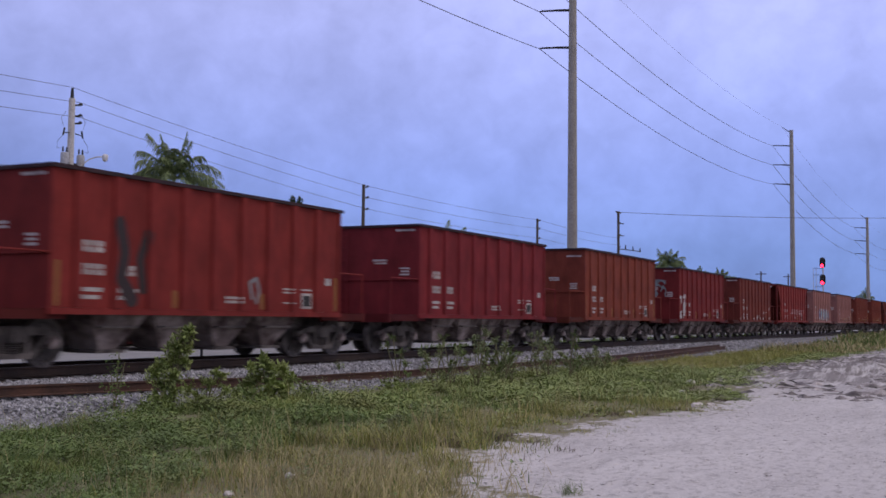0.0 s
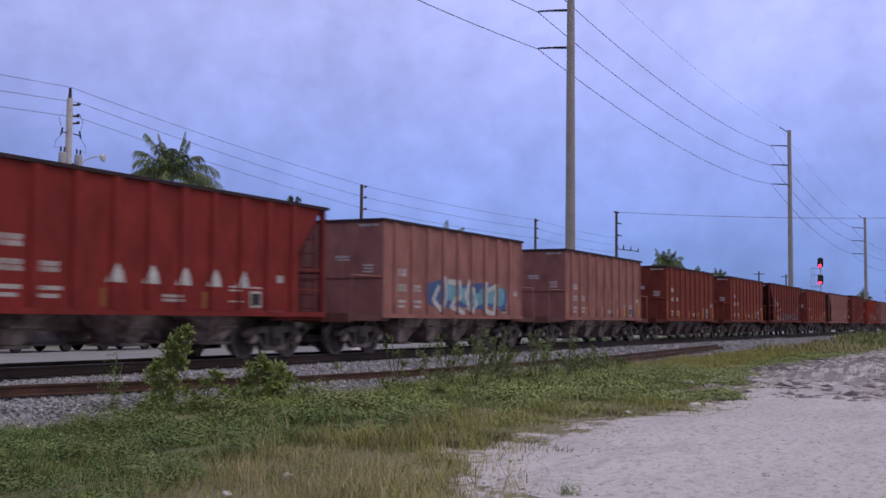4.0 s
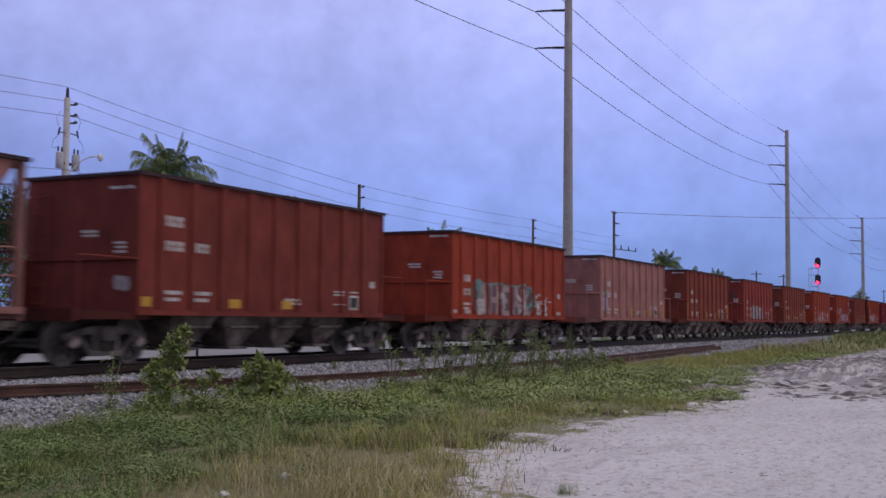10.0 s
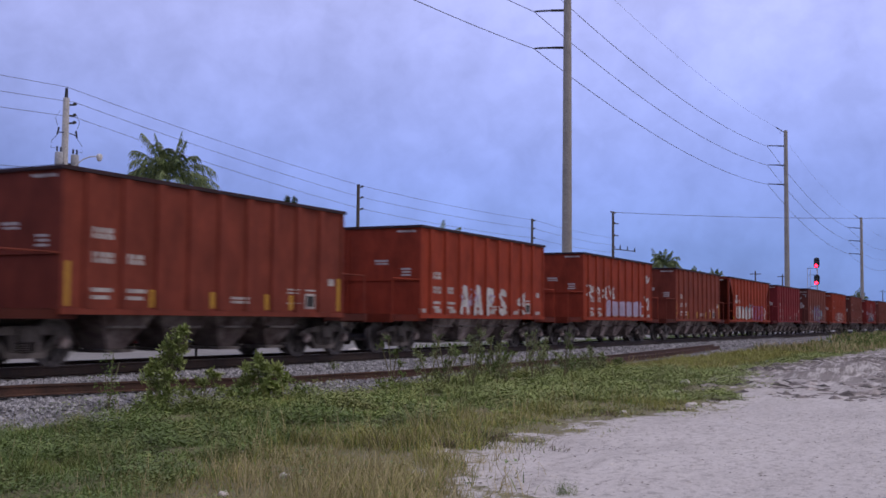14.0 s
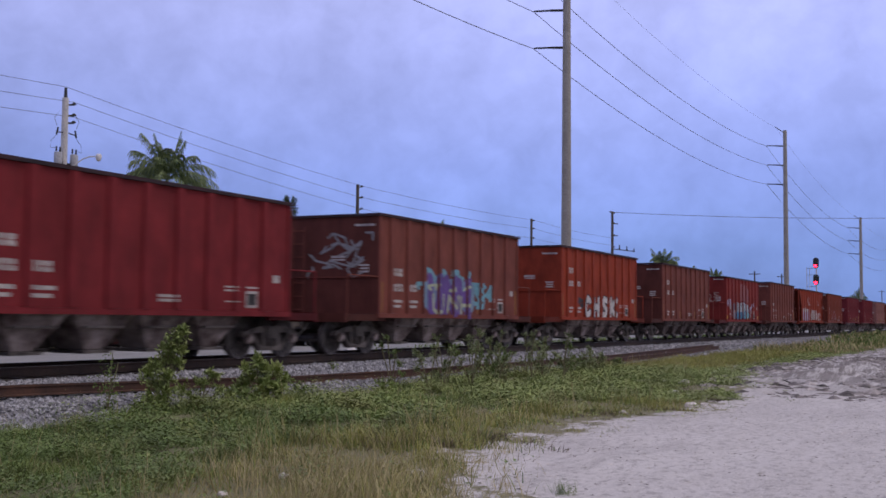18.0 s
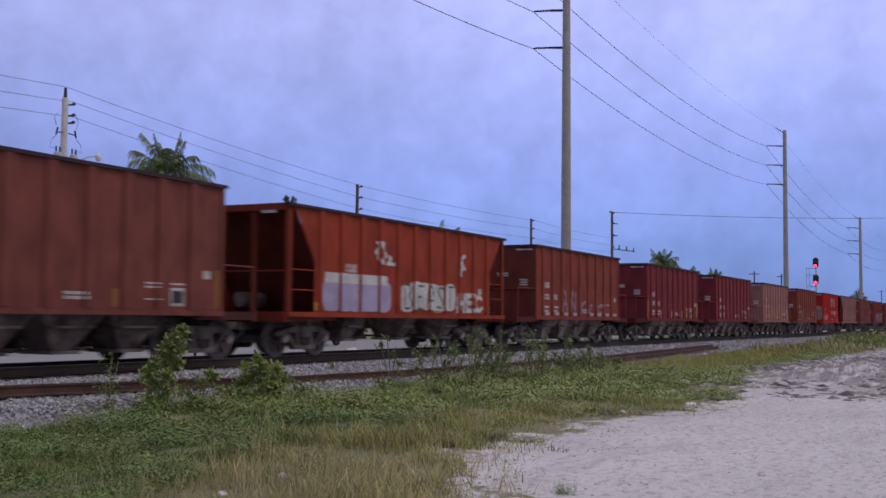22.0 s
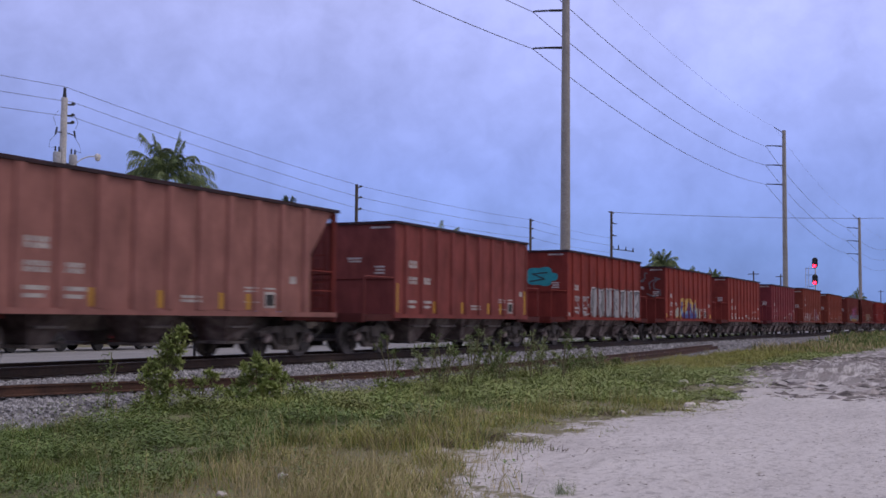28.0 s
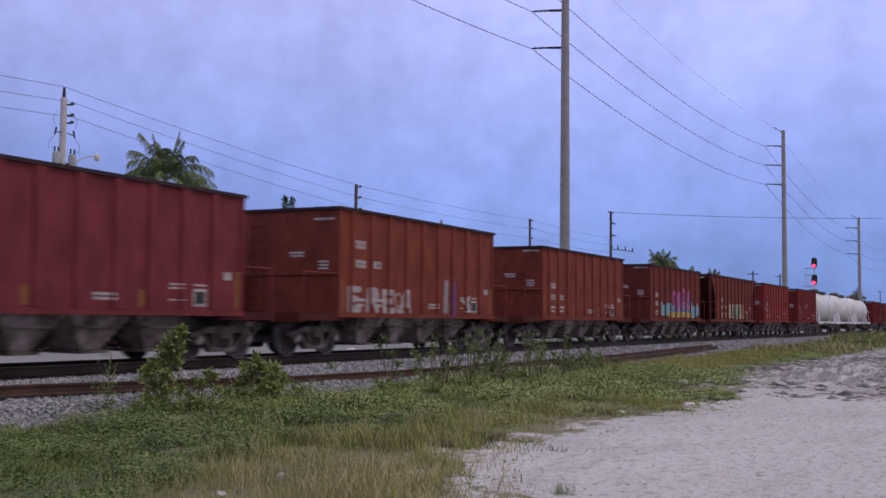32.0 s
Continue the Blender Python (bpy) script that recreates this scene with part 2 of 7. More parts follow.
# ---- mesh helpers ----
class Mesh:
    """Collects vertices and faces of one part."""

    def __init__(self):
        self.v, self.f, self.smooth = [], [], False

    def add(self, vs, fs):
        n = len(self.v)
        self.v += [tuple(p) for p in vs]
        self.f += [tuple(i + n for i in q) for q in fs]
        return self

    def box(self, x0, x1, y0, y1, z0, z1):
        return self.hexa([(x0, y0, z0), (x1, y0, z0), (x1, y1, z0), (x0, y1, z0)], [(x0, y0, z1), (x1, y0, z1), (x1, y1, z1), (x0, y1, z1)])

    def hexa(self, low, high):
        """A closed solid between two polygons of equal count (counter-clockwise seen from above)."""
        n = len(low)
        fs = [tuple(range(n - 1, -1, -1)), tuple(range(n, 2 * n))] + [(i, (i + 1) % n, n + (i + 1) % n, n + i) for i in range(n)]
        return self.add(list(low) + list(high), fs)

    def prism(self, poly, axis, a, b):
        """A polygon of (u, v) pairs pushed along an axis from a to b. x: (y, z); y: (x, z); z: (x, y)."""
        put = {"x": lambda u, v, w: (w, u, v), "y": lambda u, v, w: (u, w, v), "z": lambda u, v, w: (u, v, w)}[axis]
        if axis == "y":
            a, b = b, a
        return self.hexa([put(u, v, a) for u, v in poly], [put(u, v, b) for u, v in poly])

    def rod(self, p, q, r0, r1=None, n=8, caps=True):
        p, q = Vector(p), Vector(q)
        r1 = r0 if r1 is None else r1
        d = (q - p).normalized()
        s = d.orthogonal().normalized()
        t = d.cross(s)
        ring = [(math.cos(2 * math.pi * k / n), math.sin(2 * math.pi * k / n)) for k in range(n)]
        vs = [p + (s * c + t * e) * r0 for c, e in ring] + [q + (s * c + t * e) * r1 for c, e in ring]
        fs = [(k, (k + 1) % n, n + (k + 1) % n, n + k) for k in range(n)]
        if caps:
            fs += [tuple(range(n - 1, -1, -1)), tuple(range(n, 2 * n))]
        return self.add(vs, fs)

    def tube(self, pts, r, n=5):
        """One unbroken round strand through points."""
        pts = [Vector(p) for p in pts]
        base = len(self.v)
        for k, p in enumerate(pts):
            d = (pts[min(k + 1, len(pts) - 1)] - pts[max(k - 1, 0)]).normalized()
            a = Vector((0, 0, 1)) if abs(d.z) < 0.9 else Vector((1, 0, 0))
            u = d.cross(a).normalized()
            w = u.cross(d)
            self.v += [tuple(p + (u * math.cos(2 * math.pi * q / n) + w * math.sin(2 * math.pi * q / n)) * r) for q in range(n)]
        for k in range(len(pts) - 1):
            b = base + k * n
            self.f += [(b + q, b + (q + 1) % n, b + n + (q + 1) % n, b + n + q) for q in range(n)]
        e = base + (len(pts) - 1) * n
        self.f += [tuple(range(base + n - 1, base - 1, -1)), tuple(range(e, e + n))]
        return self

    def pipe(self, pts, r, n=6):
        for p, q in zip(pts, pts[1:]):
            self.rod(p, q, r, r, n)
        return self

    def lathe(self, profile, n=16, axis="z", at=(0, 0, 0)):
        """(radius, height) pairs turned about an axis."""
        put = {"x": lambda a, b, h: (h, a, b), "y": lambda a, b, h: (b, h, a), "z": lambda a, b, h: (a, b, h)}[axis]
        vs, fs = [], []
        for r, h in profile:
            for k in range(n):
                p = put(r * math.cos(2 * math.pi * k / n), r * math.sin(2 * math.pi * k / n), h)
                vs.append((p[0] + at[0], p[1] + at[1], p[2] + at[2]))
        for j in range(len(profile) - 1):
            fs += [(j * n + k, j * n + (k + 1) % n, (j + 1) * n + (k + 1) % n, (j + 1) * n + k) for k in range(n)]
        m = len(profile) - 1
        fs += [tuple(range(n - 1, -1, -1)), tuple(m * n + k for k in range(n))]
        return self.add(vs, fs)

    def data(self, name, mat):
        me = bpy.data.meshes.new(name)
        me.from_pydata(self.v, [], self.f)
        if self.smooth:
            me.shade_smooth()
            me.set_sharp_from_angle(angle=radians(40))
        me.materials.append(mat)
        return me


def part(name, mesh, mat, parent, label="", m=None):
    me = mesh.data(name, mat) if isinstance(mesh, Mesh) else mesh
    ob = new(name, me)
    ob.parent = parent
    if m is not None:
        ob.matrix_basis = m
    return tagged(ob, label)


def thing(name, label, category, group="", kind="", mesh=None, mat=None, m=None):
    ob = new(name, mesh.data(name, mat) if mesh else None)
    if m is not None:
        ob.matrix_basis = m
    return tagged(ob, label, category, group, kind)


rnd = random.Random(7)
TOR = 0.668            # top of rail
TRACK_Y = 17.11        # centre line of the main track


# ---- ground ----
def bed(y):
    """Height of the ground and ballast across the line."""
    pts = ((-60, 0.0), (13.15, 0.0), (13.7, 0.17), (14.2, 0.235), (14.6, 0.31), (15.1, 0.43), (18.9, 0.44), (20.3, 0.05), (21.5, 0.0), (400, 0.0))
    for (a, za), (b, zb) in zip(pts, pts[1:]):
        if y <= b:
            return za + (zb - za) * (y - a) / (b - a)
    return 0.0


def sand_edge(x):
    """Where the grass beside the ballast gives way to the sandy lot (y)."""
    pts = ((-40, 2.0), (9, 4.3), (12.1, 6.4), (15.5, 6.0), (17, 6.5), (19.4, 5.2), (27, 6.0), (38, 8.4), (48, 8.5), (76, 7.6), (140, 6.0), (4000, 6.0))
    for (a, ya), (b, yb) in zip(pts, pts[1:]):
        if x <= b:
            return ya + (yb - ya) * (x - a) / (b - a)
    return 6.0


def lot_build(nt, b):
    """Pale coral sand with darker patches of damp soil, scattered grit and tyre scuffs."""
    big = nnoise(nt, 0.16, 5, 0.6)
    mid = nnoise(nt, 0.8, 6, 0.7, (0.5, 1.6, 1))
    fine = nnoise(nt, 7, 5, 0.75, (0.8, 1.2, 1))
    grit = nnoise(nt, 22, 3, 0.75, (0.7, 1.3, 1))
    col = nmix(nt, nrange(nt, big, 0.4, 0.65, 0, 1), (0.60, 0.57, 0.56), (0.50, 0.47, 0.465))
    col = nmix(nt, nrange(nt, mid, 0.47, 0.68, 0, 0.7), col, (0.40, 0.375, 0.37))
    col = nmix(nt, nrange(nt, fine, 0.50, 0.62, 0, 0.8), col, (0.31, 0.29, 0.285))
    col = nmix(nt, nrange(nt, grit, 0.50, 0.66, 0, 0.7), col, (0.67, 0.64, 0.625))
    # rough marl, churned up at the far corner of the lot, with dark furrows
    co, sx = nt.nodes.new("ShaderNodeTexCoord"), nt.nodes.new("ShaderNodeSeparateXYZ")
    nt.links.new(co.outputs["Object"], sx.inputs[0])
    far = nrange(nt, sx.outputs["X"], 25, 33, 0.0, 1.0)
    fur = nrange(nt, nnoise(nt, 1.0, 7, 0.8, (0.35, 3.0, 1)), 0.42, 0.52, 0, 0.9)
    mm = nt.nodes.new("ShaderNodeMath")
    mm.operation = "MULTIPLY"
    nt.links.new(far, mm.inputs[0]), nt.links.new(fur, mm.inputs[1])
    col = nmix(nt, mm.outputs[0], col, (0.155, 0.135, 0.13))
    # soil under the grass, its edge broken by noise
    at = nt.nodes.new("ShaderNodeAttribute")
    at.attribute_name = "sandiness"
    ad = nt.nodes.new("ShaderNodeMath")
    ad.operation = "ADD"
    nt.links.new(at.outputs["Fac"], ad.inputs[0])
    nt.links.new(nrange(nt, nnoise(nt, 1.6, 8, 0.75), 0.3, 0.7, -0.55, 0.55), ad.inputs[1])
    soil = nmix(nt, nnoise(nt, 5, 5, 0.7), (0.13, 0.125, 0.065), (0.26, 0.235, 0.145))
    col = nmix(nt, nrange(nt, ad.outputs[0], 0.42, 0.60, 0, 1), soil, col)
    nt.links.new(col, b.inputs["Base Color"])
    nbump(nt, b, nnoise(nt, 2.2, 8, 0.7), 0.6, 0.07)


SAND = material("coral_sand", lot_build, 0.95)


def fbm(x, y, s):
    return noise.fractal(Vector((x * s, y * s, 3.7)), 1.0, 2.0, 4)


def build_ground():
    """One sheet to the horizon: sandy lot, soil strip, ballast bank, verge beyond the line."""
    xs = [-2500, -600, -150, -60, -25] + [-10 + 0.6 * k for k in range(150)] + [82, 86, 92, 100, 115, 135, 160, 200, 300, 600, 1500, 4000]
    ys = [-2500, -400, -60, -10, 0, 1.5, 2.5] + [3 + 0.3 * k for k in range(34)] + [13.15, 13.4, 13.75, 14.2, 14.6, 15.1, 16.2, 17.8, 18.9, 19.6, 20.3, 21.5, 25, 29, 43, 60, 100, 300, 900, 3500]
    vs, fs, mi, sandy = [], [], [], []
    for y in ys:
        for x in xs:
            z = bed(y)
            if -15 < x < 100 and 2 < y < 13:
                e = sand_edge(x)
                z += 0.05 * fbm(x, y, 0.35) + (0.04 * fbm(x, y, 1.3))
                # rough heaps of sand near the far corner of the lot
                d = math.exp(-((x - 37) / 9) ** 2 - ((y - 5.2) / 1.6) ** 2)
                z += d * (0.12 + 0.42 * max(0, fbm(x, y, 1.3)))
            vs.append((x, y, z))
            sandy.append(max(0.0, min(1.0, (sand_edge(x) + 0.5 * fbm(x, y, 0.6) - y) / 2.2 + 0.5)))
    n = len(xs)
    for j in range(len(ys) - 1):
        for i in range(n - 1):
            fs.append((j * n + i, j * n + i + 1, (j + 1) * n + i + 1, (j + 1) * n + i))
            xc, yc = (xs[i] + xs[i + 1]) / 2, (ys[j] + ys[j + 1]) / 2
            mi.append(1 if 13.2 < yc < 20.4 else 0)
    me = bpy.data.meshes.new("ground")
    me.from_pydata(vs, [], fs)
    for m in (SAND, BALLAST):
        me.materials.append(m)
    me.attributes.new("sandiness", "FLOAT", "POINT").data.foreach_set("value", sandy)
    me.polygons.foreach_set("material_index", mi)
    me.shade_smooth()
    return tagged(new("ground", me), "pale sandy lot, weedy soil strip and ballast bank", "ground", kind="structure")


build_ground()

# paved road behind the railway
road = Mesh()
road.box(-400, 1500, 29.5, 42.0, -0.2, 0.03)
thing("road", "pale worn asphalt road running along the railway", "road", kind="structure", mesh=road, mat=ROAD)


# ---- the railway track ----
RAIL_PROFILE = ((-0.07, 0.0), (0.07, 0.0), (0.07, 0.014), (0.012, 0.03), (0.012, 0.135), (0.036, 0.145), (0.036, 0.18), (-0.036, 0.18), (-0.036, 0.145), (-0.012, 0.135), (-0.012, 0.03), (-0.07, 0.014))


def rail_bar(x0, x1, name, y, label, cat="rail"):
    ob = thing(name, label, cat, "rails of the main track")
    ob.matrix_basis = pose(x0, y, TOR - 0.18)
    m = Mesh()
    m.prism(RAIL_PROFILE, "x", 0, x1 - x0)
    part("rail_body", m, DARK_RAIL, ob)
    m = Mesh()
    m.box(0, x1 - x0, -0.033, 0.033, 0.180, 0.1835)
    part("running_surface", m, RAIL_TOP, ob, "bright polished running surface")
    return ob


for sgn in (-1, 1):
    rail_bar(-120, 700, "rail", TRACK_Y + sgn * 0.7535, "rusty steel rail with polished head under the train")

tie_mesh = Mesh()
tie_mesh.box(-0.115, 0.115, -1.3, 1.3, -0.16, 0.0)
tie_data = tie_mesh.data("tie", TIE)
for k in range(230):
    x = 2 + 0.55 * k
    t_ob = new("railway_tie", tie_data)
    t_ob.matrix_basis = pose(x + rnd.uniform(-0.03, 0.03), TRACK_Y + rnd.uniform(-0.04, 0.04), TOR - 0.199, 0, 0, rnd.uniform(-1, 1))
    tagged(t_ob, "weathered timber tie bedded in ballast", "railway tie", "ties of the main track")


# spare rails left lying on the ballast shoulder
def loose_rail(pts, label):
    ob = thing("loose_rail", label, "rail", "spare rails beside the track")
    m = Mesh()
    n = len(RAIL_PROFILE)
    base = 0
    for (x, y, z) in pts:
        m.v += [(x, y + u, z - 0.18 + v) for u, v in RAIL_PROFILE]
    for k in range(len(pts) - 1):
        b = k * n
        m.f += [(b + q, b + (q + 1) % n, b + n + (q + 1) % n, b + n + q) for q in range(n)]
    m.f += [tuple(range(n - 1, -1, -1)), tuple((len(pts) - 1) * n + q for q in range(n))]
    part("rail_body", m, STEEL_RAIL, ob)
    return ob


def along(pts, step=0.5):
    """Points of a smooth line through pts, evenly in x."""
    out, x = [], pts[0][0]
    while x <= pts[-1][0]:
        for (a, b) in zip(pts, pts[1:]):
            if x <= b[0]:
                u = (x - a[0]) / (b[0] - a[0])
                u = u * u * (3 - 2 * u) * 0.5 + u * 0.5
                out.append((x, a[1] + (b[1] - a[1]) * u, a[2] + (b[2] - a[2]) * u))
                break
        x += step
    return out


loose_rail(along([(-8, 14.9, 0.55), (12.5, 14.40, 0.50), (16, 14.12, 0.45), (20, 13.85, 0.37), (25, 13.66, 0.345), (38, 13.55, 0.33), (58, 14.0, 0.44)]), "rusty spare rail lying along the ballast shoulder")
loose_rail(along([(36, 13.25, 0.22), (44, 13.3, 0.25), (58.3, 13.72, 0.38)]), "second rusty spare rail lying beside the first")

# crushed stones of the ballast, heaped over the bank and between the ties
def stones(name, n, x0, x1, y0, y1, size, seed, zoff=0.0):
    r = np.random.RandomState(seed)
    base = np.array([(1, 0, 0), (-1, 0, 0), (0, 1, 0), (0, -1, 0), (0, 0, 1), (0, 0, -1)], float)
    tri = [(0, 2, 4), (2, 1, 4), (1, 3, 4), (3, 0, 4), (2, 0, 5), (1, 2, 5), (3, 1, 5), (0, 3, 5)]
    u = r.rand(n) ** 1.6
    px, py = x0 + (x1 - x0) * u, y0 + (y1 - y0) * r.rand(n)
    vs, fs = [], []
    for k in range(n):
        q = base * (size * r.uniform(0.6, 1.5) * np.array((1, 1, 0.8)) * r.uniform(0.65, 1.3, 3)) + r.uniform(-0.3, 0.3, (6, 3)) * size * 0.7
        a = r.uniform(0, 6.28)
        c, s_ = math.cos(a), math.sin(a)
        q = q @ np.array(((c, s_, 0), (-s_, c, 0), (0, 0, 1)))
        q += (px[k], py[k], bed(py[k]) + size * 0.25 + zoff)
        vs += q.tolist()
        fs += [(i + 6 * k, j + 6 * k, l + 6 * k) for i, j, l in tri]
    me = bpy.data.meshes.new(name)
    me.from_pydata(vs, [], fs)
    me.materials.append(STONE)
    return tagged(new(name, me), "loose grey crushed ballast stones beside the track", "ballast", kind="stuff")


stones("ballast_stones", 15000, 7.5, 34, 13.15, 15.9, 0.042, 3)
stones("ballast_stones", 3600, 7.0, 13.3, 12.45, 13.2, 0.042, 5)
stones("ballast_stones", 6000, 30, 85, 13.15, 15.9, 0.06, 4)


# ---- the train ----
# In a car's own space: x along the train (+x to its tail), -y the side towards the lot, z = 0 on the rails.
PITCH_M = 13.843
A_FRONT, A_REAR = 4.62, 4.98      # ends of the closed cars, from their middle
A_HALF, B_HALF, WIDE, SILL, TOP = 4.93, 6.36, 1.55, 0.98, 3.76
RIB_STEP = 0.986


def wheelset_mesh():
    m = Mesh()
    m.smooth = True
    for s in (-1, 1):
        a = [(0.09, -0.055), (0.12, -0.07), (0.16, -0.035), (0.36, -0.03), (0.40, -0.065), (0.457, -0.065), (0.457, 0.045), (0.485, 0.06), (0.485, 0.075), (0.40, 0.075), (0.36, 0.035), (0.16, 0.04), (0.12, 0.07), (0.09, 0.07)]
        m.lathe([(r, -s * h * -1) for r, h in a] if s < 0 else [(r, -h) for r, h in a], 28, "y", (0, s * 0.75, 0))
        for k in range(3):  # web ribs: they show the wheel turning
            c, e = math.cos(k * 2.094), math.sin(k * 2.094)
            m.rod((c * 0.16, s * 0.80, e * 0.16), (c * 0.35, s * 0.795, e * 0.35), 0.022, 0.018, 5)
        m.rod((0, s * 0.80, 0), (0, s * 1.12, 0), 0.085, 0.075, 10)
    m.rod((0, -0.74, 0), (0, 0.74, 0), 0.088, 0.088, 10)
    return m


WHEELSET = wheelset_mesh().data("wheelset", WHEEL)


def side_frame_mesh(s):
    """Cast side frame with its two windows, a sloped top member and bearing pedestals."""
    m = Mesh()
    y0, y1 = s * 1.0 - 0.09, s * 1.0 + 0.09
    m.prism([(-1.10, 0.50), (-0.68, 0.52), (-0.68, 0.62), (-0.98, 0.64), (-1.10, 0.60)], "y", y0, y1)
    m.prism([(0.68, 0.52), (1.10, 0.50), (1.10, 0.60), (0.98, 0.64), (0.68, 0.62)], "y", y0, y1)
    m.prism([(-0.98, 0.58), (-0.45, 0.60), (0.45, 0.60), (0.98, 0.58), (0.90, 0.68), (0.40, 0.76), (-0.40, 0.76), (-0.90, 0.68)], "y", y0, y1)
    m.prism([(-0.42, 0.17), (0.42, 0.17), (0.46, 0.27), (-0.46, 0.27)], "y", y0, y1)
    for e in (-1, 1):
        m.hexa([(min(e * 0.42, e * 0.30), y0, 0.18), (max(e * 0.42, e * 0.30), y0, 0.18), (max(e * 0.42, e * 0.30), y1, 0.18), (min(e * 0.42, e * 0.30), y1, 0.18)],
               [(min(e * 0.86, e * 0.70), y0, 0.60), (max(e * 0.86, e * 0.70), y0, 0.60), (max(e * 0.86, e * 0.70), y1, 0.60), (min(e * 0.86, e * 0.70), y1, 0.60)])
        m.box(e * 0.30 - 0.05, e * 0.30 + 0.05, y0, y1, 0.26, 0.62)
    return m


SIDE_FRAMES = [side_frame_mesh(s).data("side_frame", RUNNING) for s in (-1, 1)]
_b = Mesh()
_b.box(-0.2, 0.2, -1.13, 1.13, 0.47, 0.72)
_b.box(-0.35, 0.35, -0.35, 0.35, 0.68, 0.80)
for _s in (-1, 1):
    _b.box(-0.95, -0.87, -0.9, 0.9, 0.33, 0.43) if _s < 0 else _b.box(0.87, 0.95, -0.9, 0.9, 0.33, 0.43)
BOLSTER = _b.data("bolster", RUNNING)
_b = Mesh()
_b.smooth = True
_b.lathe([(0.13, 0.27), (0.16, 0.29), (0.13, 0.31), (0.16, 0.33), (0.13, 0.35), (0.16, 0.37), (0.13, 0.39), (0.16, 0.41), (0.13, 0.43), (0.16, 0.45), (0.13, 0.47)], 12, "z")
SPRINGS = _b.data("spring_pack", RUNNING)
_b = Mesh()
_b.smooth = True
_b.lathe([(0.0, -0.06), (0.08, -0.055), (0.115, -0.03), (0.125, 0.05)], 14, "y")
CAP = _b.data("bearing_cap", GREY_DUST)


def add_bogies(car, half):
    """Two bogies, each with side frames, springs, bearings and two turning wheelsets."""
    for e in (-1, 1):
        bogie = part("bogie", BOLSTER, None, car, "dusty cast-steel bogie", pose(e * half, 0, 0))
        for s, data in zip((-1, 1), SIDE_FRAMES):
            part("side_frame", data, None, bogie)
            part("spring_pack", SPRINGS, None, bogie, "", pose(0, s * 1.0, 0))
        for a in (-1, 1):
            w = part("wheelset", WHEELSET, None, bogie, "worn steel wheelset")
            w.matrix_parent_inverse = pose(a * 0.889, 0, 0.457)
            for s in (-1, 1):
                part("bearing_cap", CAP, None, bogie, "", pose(a * 0.889, s * 1.12, 0.457, 0, 0, 180 if s > 0 else 0))


def add_coupler(car, e):
    m = Mesh()
    m.box(min(e * 5.9, e * 6.62), max(e * 5.9, e * 6.62), -0.09, 0.09, 0.74, 0.92)
    m.prism([(e * 6.60, -0.17), (e * 6.60, 0.13), (e * 6.90, 0.16), (e * 6.98, 0.02), (e * 6.86, -0.05), (e * 6.92, -0.17)][::1 if e > 0 else -1], "z", 0.68, 0.98)
    part("coupler", m, RUNNING, car, "rusty knuckle coupler")
    m = Mesh()
    m.pipe([(e * 6.2, -0.35, 0.85), (e * 6.5, -0.35, 0.62), (e * 6.75, -0.3, 0.45), (e * 6.92, -0.2, 0.42)], 0.025)
    part("brake_hose", m, BLACK, car)


def add_underframe(car, half, plat):
    m = Mesh()
    m.box(-plat, plat, -0.19, 0.19, 0.66, 0.98)
    part("centre_sill", m, RUNNING, car)
    for e in (-1, 1):
        m = Mesh()
        m.box(min(e * (plat - 0.14), e * plat), max(e * (plat - 0.14), e * plat), -1.53, 1.53, 0.86, 1.10)
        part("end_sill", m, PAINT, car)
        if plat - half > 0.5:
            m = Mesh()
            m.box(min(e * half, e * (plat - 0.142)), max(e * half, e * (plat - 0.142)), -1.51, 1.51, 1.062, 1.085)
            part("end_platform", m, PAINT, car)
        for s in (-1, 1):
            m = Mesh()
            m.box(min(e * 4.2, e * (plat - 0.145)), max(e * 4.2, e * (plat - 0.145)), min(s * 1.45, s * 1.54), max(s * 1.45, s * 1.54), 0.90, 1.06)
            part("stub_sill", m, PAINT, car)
        add_coupler(car, e)


def add_bays(car, centres, w, low):
    """Hopper bays: tapered chutes with a sloped throat, an outlet gate and its operating shaft."""
    for c in centres:
        m = Mesh()
        hw = w / 2
        for s in (-1, 1):
            a, b = (s * 0.24, s * 1.41) if s > 0 else (s * 1.41, s * 0.24)
            a2, b2 = (s * 0.34, s * 1.06) if s > 0 else (s * 1.06, s * 0.34)
            m.hexa([(c - 0.24, a2, low), (c + 0.24, a2, low), (c + 0.24, b2, low), (c - 0.24, b2, low)], [(c - hw, a, 1.06), (c + hw, a, 1.06), (c + hw, b, 1.06), (c - hw, b, 1.06)])
        bay = part("hopper_bay", m, GREY_DUST, car, "dusty grey discharge chute")
        m = Mesh()
        for s in (-1, 1):
            m.box(c - 0.36, c + 0.36, s * 0.73 - 0.44, s * 0.73 + 0.44, low - 0.07, low - 0.005)
        m.rod((c + 0.4, -1.2, low + 0.03), (c + 0.4, 1.2, low + 0.03), 0.03)
        part("outlet_gate", m, RUNNING, bay)
        m = Mesh()
        m.prism([(c - hw * 0.62, 0.72), (c + hw * 0.62, 0.72), (c + hw * 0.62, 0.77), (c - hw * 0.62, 0.77)], "y", -1.38, 1.38)
        part("bay_flange", m, RUNNING, bay)


